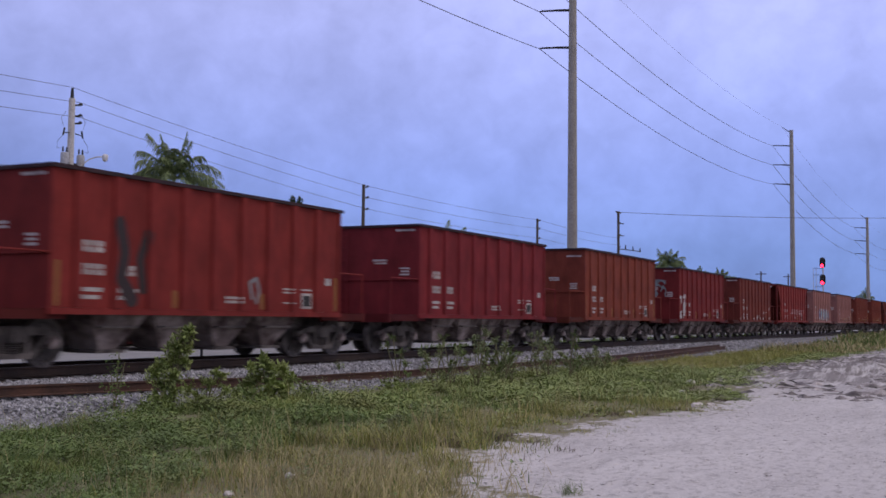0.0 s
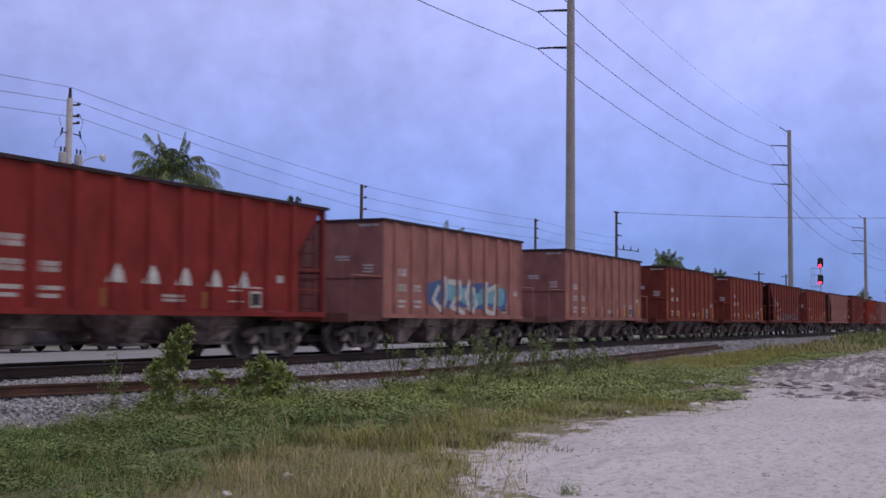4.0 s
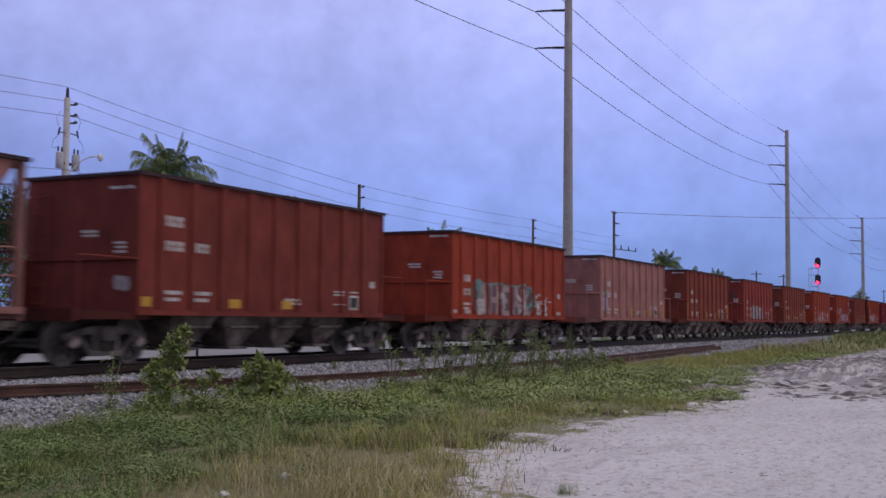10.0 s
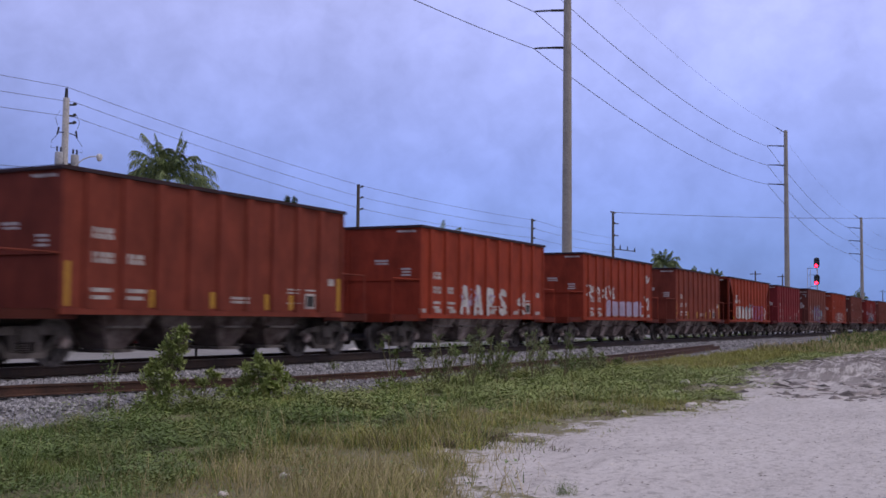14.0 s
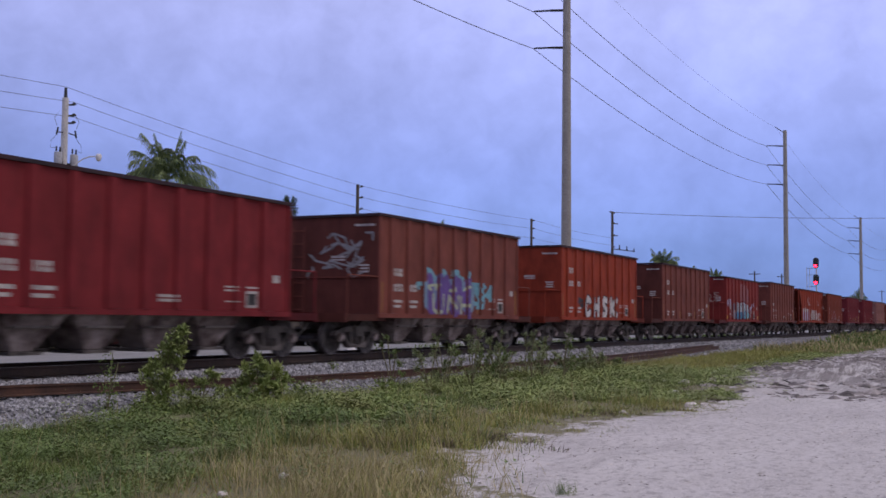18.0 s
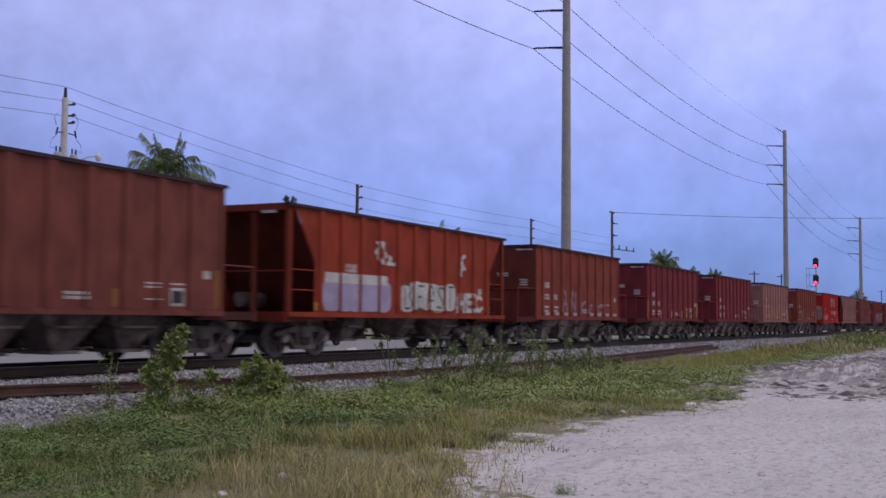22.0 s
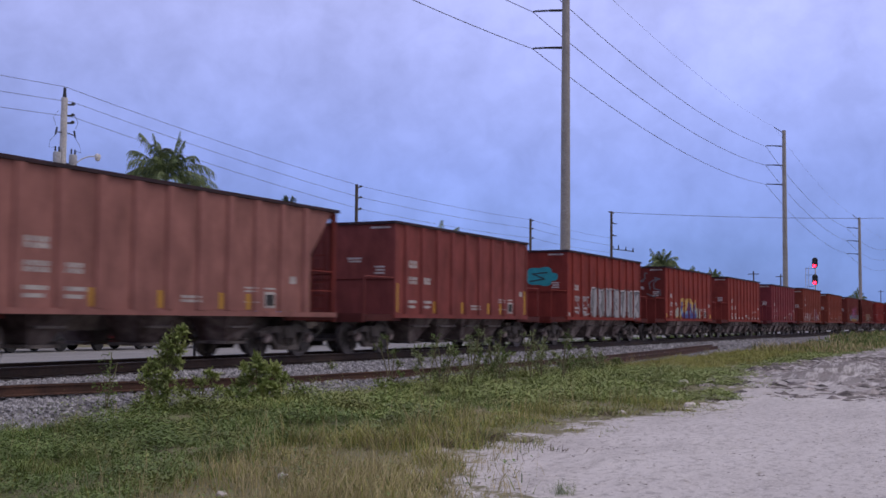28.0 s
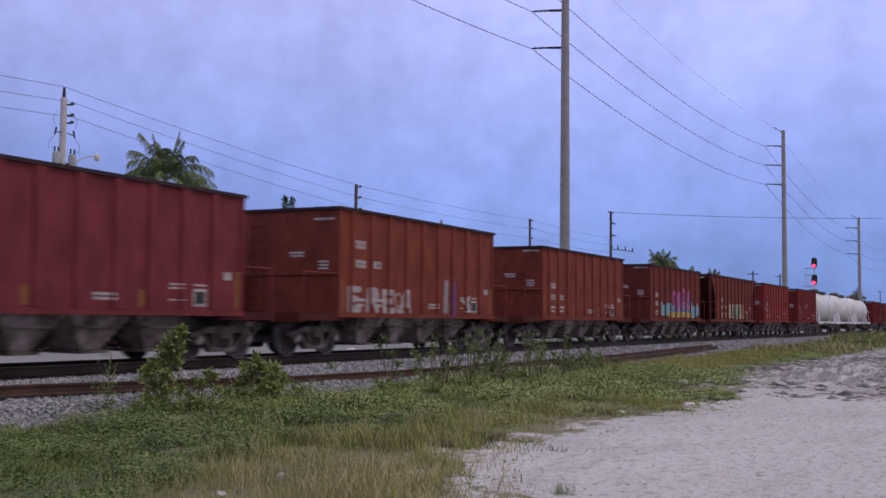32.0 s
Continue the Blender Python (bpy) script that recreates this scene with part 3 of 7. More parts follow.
def rib_mesh(z0, z1):
    m = Mesh()
    m.hexa([(-0.10, -0.065, z0), (0.10, -0.065, z0), (0.13, 0.0, z0), (-0.13, 0.0, z0)], [(-0.10, -0.065, z1), (0.10, -0.065, z1), (0.13, 0.0, z1), (-0.13, 0.0, z1)])
    return m


RIB = rib_mesh(1.11, 3.68).data("rib", PAINT)


def ladder(car, x, y, z0, z1, w, along="x"):
    m = Mesh()
    d = Vector((1, 0, 0)) if along == "x" else Vector((0, 1, 0))
    o = Vector((x, y, 0))
    n = int((z1 - z0) / 0.38)
    for e in (-0.5, 0.5):
        p = o + d * w * e
        m.rod((p.x, p.y, z0), (p.x, p.y, z1), 0.018, n=5)
    for k in range(n + 1):
        z = z0 + 0.1 + k * (z1 - z0 - 0.2) / max(1, n)
        p, q = o - d * w / 2, o + d * w / 2
        m.rod((p.x, p.y, z), (q.x, q.y, z), 0.014, n=5)
    return part("ladder", m, PAINT, car)


def end_rail(car, e, s, half, plat, zr):
    """Grab rail along the end platform, with its post and lower bar."""
    m = Mesh()
    m.pipe([(e * half, s * 1.51, zr), (e * (plat - 0.12), s * 1.51, zr), (e * (plat - 0.12), s * 1.51, 1.06)], 0.02)
    part("grab_rail", m, PAINT, car)
    if s < 0:
        return
    m = Mesh()
    lo, hi = (plat - 0.82, plat - 0.1) if e > 0 else (half + 0.004, half + 0.40)
    m.box(min(e * lo, e * hi), max(e * lo, e * hi), min(s * 1.485, s * 1.505), max(s * 1.485, s * 1.505), 1.088, zr - 0.03)
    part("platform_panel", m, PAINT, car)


def make_hopper_a(top=3.748):
    """Open-top hopper with full-height closed ends and four bays, up to the given height."""
    ends = {-1: A_FRONT, 1: A_REAR}
    rib = rib_mesh(1.11, top - 0.08).data("rib", PAINT)
    car = thing("hopper_car", "oxide-red open-top hopper car rolling on the track", "hopper car", "cars of the freight train")
    for s in (-1, 1):
        m = Mesh()
        m.box(-A_FRONT, A_REAR, min(s * (WIDE - 0.012), s * WIDE), max(s * (WIDE - 0.012), s * WIDE), SILL + 0.13, top - 0.078)
        part("side_sheet", m, PAINT, car)
        m = Mesh()
        m.box(-A_FRONT - 0.02, A_REAR + 0.02, min(s * (WIDE - 0.10), s * (WIDE + 0.05)), max(s * (WIDE - 0.10), s * (WIDE + 0.05)), SILL + 0.005, SILL + 0.127)
        part("side_sill", m, PAINT, car)
        m = Mesh()
        m.box(-A_FRONT - 0.06, A_REAR + 0.06, min(s * (WIDE - 0.08), s * (WIDE + 0.075)), max(s * (WIDE - 0.08), s * (WIDE + 0.075)), top - 0.076, top)
        part("top_chord", m, RIM, car, "dark worn top chord")
        for k in range(1, 10):
            part("rib", rib, None, car, "", pose(-A_HALF + RIB_STEP * k, s * WIDE, 0, 0, 0, 0 if s < 0 else 180))
        for e in (-1, 1):
            m = Mesh()
            m.box(min(e * (ends[e] - 0.10), e * ends[e]), max(e * (ends[e] - 0.10), e * ends[e]), min(s * WIDE, s * (WIDE + 0.035)), max(s * WIDE, s * (WIDE + 0.035)), SILL + 0.13, top - 0.078)
            part("corner_post", m, PAINT, car)
    for e in (-1, 1):
        m = Mesh()
        xa, xb, xc = e * ends[e], e * (ends[e] - 0.02), e * (ends[e] - 0.03)
        m.prism([(xa, top - 0.078), (xa, 1.09), (xb, 1.09), (xb, top - 0.078)][::-1 if e > 0 else 1], "y", -WIDE + 0.012, WIDE - 0.012)
        part("end_wall", m, PAINT, car)
        m = Mesh()
        m.box(min(e * (ends[e] - 0.06), e * (ends[e] + 0.07)), max(e * (ends[e] - 0.06), e * (ends[e] + 0.07)), -WIDE + 0.085, WIDE - 0.085, top - 0.074, top - 0.002)
        part("end_chord", m, RIM, car, "dark worn top chord")
        m = Mesh()
        m.box(min(e * ends[e], e * (ends[e] + 0.05)), max(e * ends[e], e * (ends[e] + 0.05)), -WIDE + 0.02, WIDE - 0.02, 2.10, 2.125)
        part("end_stiffener", m, PAINT, car)
        for s in (-1, 1):
            end_rail(car, e, s, ends[e], 6.28, 2.12)
        ladder(car, e * (ends[e] + 0.06), -e * 1.1, 1.1, 3.55, 0.4, "y")
    # inside: two slopes and a ridge over each bay
    m = Mesh()
    m.prism([(-A_FRONT + 0.05, 2.05), (-A_FRONT + 0.6, 1.13), (A_REAR - 0.6, 1.13), (A_REAR - 0.05, 2.05), (A_REAR - 0.05, 2.0), (A_REAR - 0.62, 1.09), (-A_FRONT + 0.62, 1.09), (-A_FRONT + 0.05, 2.0)][::-1], "y", -WIDE + 0.02, WIDE - 0.02)
    part("slope_sheet", m, GREY_DUST, car)
    for k in (-1, 0, 1):
        m = Mesh()
        m.prism([(k * 1.75 - 0.05, 1.12), (k * 1.75 + 0.05, 1.12), (k * 1.75 + 0.03, 3.3), (k * 1.75 - 0.03, 3.3)], "y", -WIDE + 0.02, WIDE - 0.02)
        part("cross_brace", m, GREY_DUST, car)
    add_underframe(car, A_FRONT, 6.28)
    add_bays(car, (-2.62, -0.87, 0.87, 2.62), 1.66, 0.30)
    add_bogies(car, 4.93)
    # brake wheel on one end
    m = Mesh()
    m.lathe([(0.20, -0.02), (0.25, -0.02), (0.25, 0.02), (0.20, 0.02), (0.20, -0.02)], 14, "x", (A_REAR + 0.28, 0.5, 2.3))
    m.rod((A_REAR, 0.5, 2.3), (A_REAR + 0.3, 0.5, 2.3), 0.03)
    m.rod((A_REAR + 0.28, 0.28, 2.3), (A_REAR + 0.28, 0.72, 2.3), 0.015)
    part("brake_wheel", m, DARKMETAL, car)
    return car


def make_hopper_b():
    """Open-top hopper with sloped ends, open end bays behind corner posts, and three bays."""
    car = thing("hopper_car", "oxide-red open-top hopper car with sloped open ends", "hopper car", "cars of the freight train")
    inner = B_HALF - 1.15
    for s in (-1, 1):
        m = Mesh()
        lo, hi = SILL + 0.13, TOP - 0.078
        poly = [(-inner, lo), (inner, lo), (inner, 2.55), (B_HALF - 0.22, hi), (-B_HALF + 0.22, hi), (-inner, 2.55)]
        m.prism(poly, "y", min(s * (WIDE - 0.012), s * WIDE), max(s * (WIDE - 0.012), s * WIDE))
        part("side_sheet", m, PAINT, car)
        m = Mesh()
        m.box(-B_HALF, B_HALF, min(s * (WIDE - 0.10), s * (WIDE + 0.05)), max(s * (WIDE - 0.10), s * (WIDE + 0.05)), SILL + 0.005, SILL + 0.127)
        part("side_sill", m, PAINT, car)
        m = Mesh()
        m.box(-B_HALF - 0.05, B_HALF + 0.05, min(s * (WIDE - 0.08), s * (WIDE + 0.075)), max(s * (WIDE - 0.08), s * (WIDE + 0.075)), TOP - 0.076, TOP)
        part("top_chord", m, RIM, car, "dark worn top chord")
        for k in range(11):
            part("rib", RIB, None, car, "", pose(-4.95 + 0.99 * k, s * WIDE, 0, 0, 0, 0 if s < 0 else 180))
        for e in (-1, 1):
            m = Mesh()
            m.box(min(e * (B_HALF - 0.16), e * B_HALF), max(e * (B_HALF - 0.16), e * B_HALF), min(s * (WIDE - 0.10), s * WIDE), max(s * (WIDE - 0.10), s * WIDE), SILL + 0.13, TOP - 0.078)
            part("open_corner_post", m, PAINT, car)
            m = Mesh()
            m.rod((e * (B_HALF - 0.1), s * 1.51, 2.15), (e * inner, s * 1.51, 2.15), 0.018, n=5)
            m.rod((e * (B_HALF - 0.1), s * 1.51, 1.65), (e * inner, s * 1.51, 1.65), 0.018, n=5)
            part("grab_rail", m, PAINT, car)
    for e in (-1, 1):
        m = Mesh()
        xa, xc = e * (B_HALF - 0.2), e * (inner - 0.9)
        m.prism([(xa, TOP - 0.078), (xc, 1.12), (xc - e * 0.03, 1.12), (xa - e * 0.03, TOP - 0.078)][::-1 if e > 0 else 1], "y", -WIDE + 0.013, WIDE - 0.013)
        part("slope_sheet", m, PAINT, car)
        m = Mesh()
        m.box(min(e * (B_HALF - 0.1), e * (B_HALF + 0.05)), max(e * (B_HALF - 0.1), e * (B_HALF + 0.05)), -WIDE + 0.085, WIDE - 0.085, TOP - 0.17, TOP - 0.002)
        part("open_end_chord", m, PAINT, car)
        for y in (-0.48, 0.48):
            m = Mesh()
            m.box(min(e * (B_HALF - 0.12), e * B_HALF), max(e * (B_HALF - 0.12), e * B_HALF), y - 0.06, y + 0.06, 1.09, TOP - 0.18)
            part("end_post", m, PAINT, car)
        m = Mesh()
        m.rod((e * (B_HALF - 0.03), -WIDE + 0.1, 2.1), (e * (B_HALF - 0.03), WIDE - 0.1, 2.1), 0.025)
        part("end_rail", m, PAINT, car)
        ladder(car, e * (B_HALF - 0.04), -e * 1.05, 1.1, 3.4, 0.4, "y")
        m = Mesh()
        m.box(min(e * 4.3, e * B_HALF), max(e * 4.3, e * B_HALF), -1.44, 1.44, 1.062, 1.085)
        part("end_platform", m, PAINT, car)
    add_underframe(car, 6.2, 6.42)
    add_bays(car, (-2.95, 0.0, 2.75), 1.2, 0.42)
    add_bogies(car, 4.93)
    m = Mesh()
    m.smooth = True
    m.rod((-5.6, 0.5, 1.42), (-4.7, 0.5, 1.42), 0.2, n=14)
    part("air_reservoir", m, RUNNING, car)
    return car


def make_tank():
    """White tank car: barrel with domed heads, bands, top dome, walkway and saddles."""
    car = thing("tank_car", "white tank car with a grimy barrel and top dome", "tank car", "white tank cars")
    m = Mesh()
    m.smooth = True
    R = 1.42
    m.lathe([(0.01, -5.45), (0.55, -5.38), (1.0, -5.15), (1.3, -4.78), (R, -4.3), (R, 4.3), (1.3, 4.78), (1.0, 5.15), (0.55, 5.38), (0.01, 5.45)], 36, "x", (0, 0, 2.45))
    part("barrel", m, TANKWHITE, car)
    for x in (-3.2, 3.2):
        m = Mesh()
        m.smooth = True
        m.lathe([(R + 0.004, x - 0.04), (R + 0.012, x - 0.04), (R + 0.012, x + 0.04), (R + 0.004, x + 0.04)], 36, "x", (0, 0, 2.45))
        part("barrel_band", m, TANKWHITE, car)
    m = Mesh()
    m.smooth = True
    m.lathe([(0.5, 3.80), (0.5, 4.12), (0.42, 4.2), (0.01, 4.24)], 18, "z")
    part("dome", m, RUNNING, car, "dark dome housing")
    m = Mesh()
    m.box(-1.6, 1.6, -0.9, -0.55, 3.92, 3.96)
    m.box(-1.6, 1.6, 0.55, 0.9, 3.92, 3.96)
    for x in (-1.55, 0, 1.55):
        m.box(x - 0.03, x + 0.03, -0.9, 0.9, 3.70, 3.919)
    part("walkway", m, RUNNING, car)
    for e in (-1, 1):
        m = Mesh()
        m.hexa([(min(e * 4.6, e * 5.3), -1.3, 0.98), (max(e * 4.6, e * 5.3), -1.3, 0.98), (max(e * 4.6, e * 5.3), 1.3, 0.98), (min(e * 4.6, e * 5.3), 1.3, 0.98)],
               [(min(e * 4.7, e * 5.2), -1.2, 1.75), (max(e * 4.7, e * 5.2), -1.2, 1.75), (max(e * 4.7, e * 5.2), 1.2, 1.75), (min(e * 4.7, e * 5.2), 1.2, 1.75)])
        part("saddle", m, TANKWHITE, car)
        m = Mesh()
        m.pipe([(e * 6.3, -1.35, 1.06), (e * 6.3, -1.35, 1.95), (e * 6.3, 1.35, 1.95), (e * 6.3, 1.35, 1.06)], 0.025)
        part("end_rail", m, TANKWHITE, car)
    for s in (-1, 1):
        m = Mesh()
        m.box(-6.3, 6.3, min(s * 1.30, s * 1.42), max(s * 1.30, s * 1.42), 0.98, 1.10)
        part("side_sill", m, TANKWHITE, car)
    ladder(car, 0, -1.46, 1.1, 3.9, 0.45)
    add_underframe(car, 6.2, 6.35)
    add_bogies(car, 4.93)
    return car


CAR_A, CAR_TALL, CAR_B, CAR_T = make_hopper_a(), make_hopper_a(3.89), make_hopper_b(), make_tank()
TALL = {2, 13, 24, 25, 26, 28, 42}
OPEN_END = {5, 10, 12, 22, 29, 36, 45}
TANKS = {48, 49, 50}
# colour families, as worn paint
RED, DRED, CRIM = (0.228, 0.030, 0.026), (0.185, 0.022, 0.022), (0.200, 0.023, 0.028)
BROWN, OBROWN, ORANGE = (0.185, 0.056, 0.043), (0.208, 0.046, 0.029), (0.285, 0.044, 0.021)
PINK, BRIGHT, BRICK, FADED = (0.325, 0.148, 0.130), (0.430, 0.014, 0.013), (0.172, 0.036, 0.026), (0.198, 0.036, 0.044)
RUST, WINE, WORN = (0.232, 0.040, 0.031), (0.186, 0.025, 0.032), (0.240, 0.064, 0.058)
# part tones: brake and stone dust, plus open-end and platform shade painted in
GRIME_AND_SHADE = {"platform_panel": 0.75, "end_platform": 0.35, "slope_sheet": 0.30, "end_post": 0.36, "end_rail": 0.5, "open_corner_post": 0.6, "open_end_chord": 0.55, "air_reservoir": 0.5, "stub_sill": 0.42, "end_sill": 0.55, "side_sill": 1.0, "end_wall": 0.88}
DUSKY = {8, 9, 10, 11, 12, 13, 15, 18, 22, 26, 28, 29, 33, 36, 37}      # cars with little stone dust on their chutes
FRAMEWORK = {"open_corner_post", "open_end_chord", "end_post", "slope_sheet", "end_rail", "grab_rail", "ladder", "end_platform", "end_sill", "stub_sill"}
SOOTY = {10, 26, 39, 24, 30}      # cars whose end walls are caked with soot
HUES = {-1: RED, 0: RED, 1: CRIM, 2: OBROWN, 3: DRED, 4: BRICK, 5: RED, 6: PINK, 7: PINK, 8: OBROWN, 9: OBROWN, 10: BRICK, 11: OBROWN, 12: PINK, 13: BRICK, 14: ORANGE, 15: PINK,
        16: OBROWN, 17: RUST, 18: OBROWN, 19: ORANGE, 20: ORANGE, 21: OBROWN, 22: ORANGE, 23: CRIM, 24: BROWN, 25: ORANGE, 26: BROWN, 27: RED, 28: BROWN, 29: ORANGE, 30: OBROWN, 31: WINE,
        32: WINE, 33: PINK, 34: OBROWN, 35: BRIGHT, 36: PINK, 37: WORN, 38: RUST, 39: RUST, 40: RUST, 41: FADED, 42: OBROWN, 43: OBROWN, 44: BRICK, 45: BRICK, 46: RED, 47: DRED,
        51: DRED, 52: BROWN, 53: RED}
NAMES = {RED: "red-brown", DRED: "dark red", CRIM: "crimson", BROWN: "brown", OBROWN: "orange-brown", ORANGE: "orange-red", PINK: "faded pinkish", BRIGHT: "bright red", BRICK: "brick-brown", RUST: "rust-red", WINE: "wine-red", WORN: "worn pale red", FADED: "faded crimson"}
RIGHT_END = 24.54      # x of car 0's tail corner at the start


SLACK = {37: 0.18, 42: -0.2}      # play in the couplings


def car_x(i):
    return RIGHT_END - A_HALF + PITCH_M * i + SLACK.get(i, 0.0)


CARS = {}
for i in range(-1, 54):
    src = CAR_T if i in TANKS else CAR_B if i in OPEN_END else CAR_TALL if i in TALL else CAR_A
    # every closed-end car is the same way round; the masters stand at the head of the train
    m = pose(car_x(i), TRACK_Y, TOR)
    if i == -1:
        ob, src.matrix_basis = src, m
    elif i in (2, 5, 48):
        ob = src
        ob.matrix_basis = m
    else:
        ob = copy_thing(src, m)
    CARS[i] = ob
    if i not in TANKS:
        j = rnd.uniform(1.0, 1.13)
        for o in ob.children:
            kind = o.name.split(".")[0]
            grime_shade = GRIME_AND_SHADE.get(kind, 1.0) * (0.65 if i in SOOTY and kind == "end_wall" else 1.0)
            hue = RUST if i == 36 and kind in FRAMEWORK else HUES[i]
            o.color = (*[c * j * grime_shade for c in hue], 0.5 if i in DUSKY else 1.0)
        ends = "sloped open ends" if i in OPEN_END else "closed ends"
        tagged(ob, f"{NAMES[HUES[i]]} open-top hopper car with {ends} on the track")


# ---- lettering and graffiti on the cars ----
# stencils: rows of blocks (the reporting marks and numbers), in the side's x and z
def quad(x0, z0, x1, z1, sl=0.0):
    return [(x0 - sl, z0), (x1 - sl, z0), (x1 + sl, z1), (x0 + sl, z1)]


def clip_x(poly, lo, hi):
    for lim, keep in ((lo, 1), (hi, -1)):
        out = []
        for (a, b) in zip(poly, poly[1:] + poly[:1]):
            ina, inb = (a[0] - lim) * keep >= 0, (b[0] - lim) * keep >= 0
            if ina:
                out.append(a)
            if ina != inb:
                u = (lim - a[0]) / (b[0] - a[0])
                out.append((lim, a[1] + (b[1] - a[1]) * u))
        poly = out
        if len(poly) < 3:
            return []
    return poly


def side_strips(open_end):
    """The side from end to end: (x0, x1, how far it stands out)."""
    ribs = [-4.95 + 0.99 * k for k in range(11)] if open_end else [-A_HALF + RIB_STEP * k for k in range(1, 10)]
    lo, end = (B_HALF - 1.15,) * 2 if open_end else (A_FRONT, A_REAR)
    out, x = [], -lo
    for r in ribs:
        out += [(x, r - 0.10, 0.0), (r - 0.10, r + 0.10, 0.065)]
        x = r + 0.10
    out.append((x, end, 0.0))
    return out


def decal(polys, open_end, layer):
    """Paint on the side: each convex shape laid over sheet and ribs alike."""
    m = Mesh()
    for j, poly in enumerate(polys):  # overlapping sprays lie a hair over one another
        for lo, hi, d in side_strips(open_end):
            q = clip_x(poly, lo, hi)
            if len(q) > 2:
                y = -WIDE - d - 0.003 - 0.003 * layer - (0.0002 * (j % 14) if layer > 1 else 0)
                m.add([(x, y, z) for x, z in q], [tuple(range(len(q)))])
    return m


def end_decal(polys, layer=0, half=A_FRONT):
    """Paint on the leading end wall, in y and z."""
    m = Mesh()
    for j, poly in enumerate(polys):
        m.add([(-half - 0.004 - 0.003 * layer - (0.0002 * (j % 14) if layer > 1 else 0), y - 0.11, z) for y, z in poly], [tuple(range(len(poly) - 1, -1, -1))])
    return m


def blocks(x, z, n, w, h, gap=0.2):
    """A row of n block shapes, standing for characters, with a slit each."""
    out, cw = [], w / n
    for k in range(n):
        a, b = x + cw * k, x + cw * (k + 1 - gap)
        c = a + (b - a) * (0.42 if k % 2 else 0.58)
        out += [quad(a, z, c - 0.012, z + h), quad(c - 0.012, z + h * 0.56, b, z + h), quad(c - 0.012, z, b, z + h * 0.44)]
    return out


P1, P2 = -A_HALF + RIB_STEP + 0.06, -A_HALF + 2 * RIB_STEP + 0.02


def stencil_sets(dx=0.0, up=0.0):
    """The inscriptions of one side, each of them rows of blocks or bars."""
    return {"reporting_mark": blocks(P1 + dx, 2.17 + up, 3, 0.64, 0.22), "number_stencil": blocks(P1 + dx, 1.74 + up * 0.88, 4, 0.66, 0.21), "number_suffix_stencil": blocks(P2 + dx, 1.75 + up * 0.88, 3, 0.54, 0.20),
            "load_limit_stencil": [quad(P1 + dx, 1.42, P1 + dx + 0.6, 1.50), quad(P1 + dx, 1.28, P1 + dx + 0.52, 1.355)],
            "light_weight_stencil": [quad(P2 + dx, 1.42, P2 + dx + 0.6, 1.50), quad(P2 + dx, 1.28, P2 + dx + 0.52, 1.355)],
            "dimension_stencil": [quad(0.4, 1.36, 0.95, 1.42), quad(0.4, 1.27, 0.98, 1.33)],
            "inspection_stencil": [quad(2.55, 1.62, 2.95, 1.66), quad(2.55, 1.54, 2.92, 1.58)], "service_stencil": [quad(2.55, 1.30, 3.0, 1.325)],
            "white_square": [quad(4.32, 1.78, 4.58, 1.96)], "panel_heading": [quad(3.30, 1.62, 3.74, 1.66)]}


STENCIL_A = {n: decal(q, False, 0).data(n, WHITE) for n, q in stencil_sets().items()}
STENCIL_HIGH = {n: decal(q, False, 0).data(n, WHITE) for n, q in stencil_sets(0.0, 0.66).items()}
STENCIL_MID = {n: decal(q, False, 0).data(n, WHITE) for n, q in stencil_sets(0.0, 0.27).items()}
STENCIL_B = {n: decal(q, True, 0).data(n, WHITE) for n, q in stencil_sets(0.05).items()}
FRAME_SQ = [quad(3.30, 1.18, 3.74, 1.24), quad(3.30, 1.50, 3.74, 1.56), quad(3.30, 1.241, 3.36, 1.499), quad(3.68, 1.241, 3.74, 1.499)]
BOX_W = decal(FRAME_SQ, False, 1).data("data_panel_frame", WHITE)
BOX_K = decal([quad(3.361, 1.241, 3.679, 1.499)], False, 1).data("data_panel", BLACK)
END_MARK = {n: end_decal(q).data(n, WHITE) for n, q in (("end_number_stencil", [quad(-1.30, 3.54, -0.66, 3.60)]), ("end_reporting_mark", [quad(-0.35, 2.66, 0.12, 2.72), quad(-0.35, 2.58, 0.08, 2.63)]),
                                                        ("end_data_stencil", [quad(-1.12, 2.42, -0.8, 2.47), quad(-1.12, 2.33, -0.84, 2.38), quad(-1.12, 2.24, -0.8, 2.29)]))}
END_MARK_B = {"end_number_stencil": end_decal([quad(-1.10, 3.52, -0.65, 3.59)], 0, B_HALF + 0.05).data("end_number_stencil", WHITE)}
YEL = Mesh()
YEL.add([(-0.09, 0, 1.14), (0.09, 0, 1.14), (0.09, 0, 1.98), (-0.09, 0, 1.98)], [(0, 1, 2, 3)])
YEL = YEL.data("reflector_stripe", YELLOW)
YEL_S = Mesh()
YEL_S.add([(-0.075, 0, 1.14), (0.075, 0, 1.14), (0.075, 0, 1.50), (-0.075, 0, 1.50)], [(0, 1, 2, 3)])
YEL_S = YEL_S.data("reflector_stripe", YELLOW)
YEL_OLD, YEL_S_OLD = YEL.copy(), YEL_S.copy()
for me in (YEL_OLD, YEL_S_OLD):
    me.materials[0] = FADED_YELLOW
YEL_W = Mesh()
YEL_W.add([(-0.2, 0, 1.16), (0.2, 0, 1.16), (0.2, 0, 1.36), (-0.2, 0, 1.36)], [(0, 1, 2, 3)])
YEL_W = YEL_W.data("reflector_patch", YELLOW)
WHITE_B = Mesh()
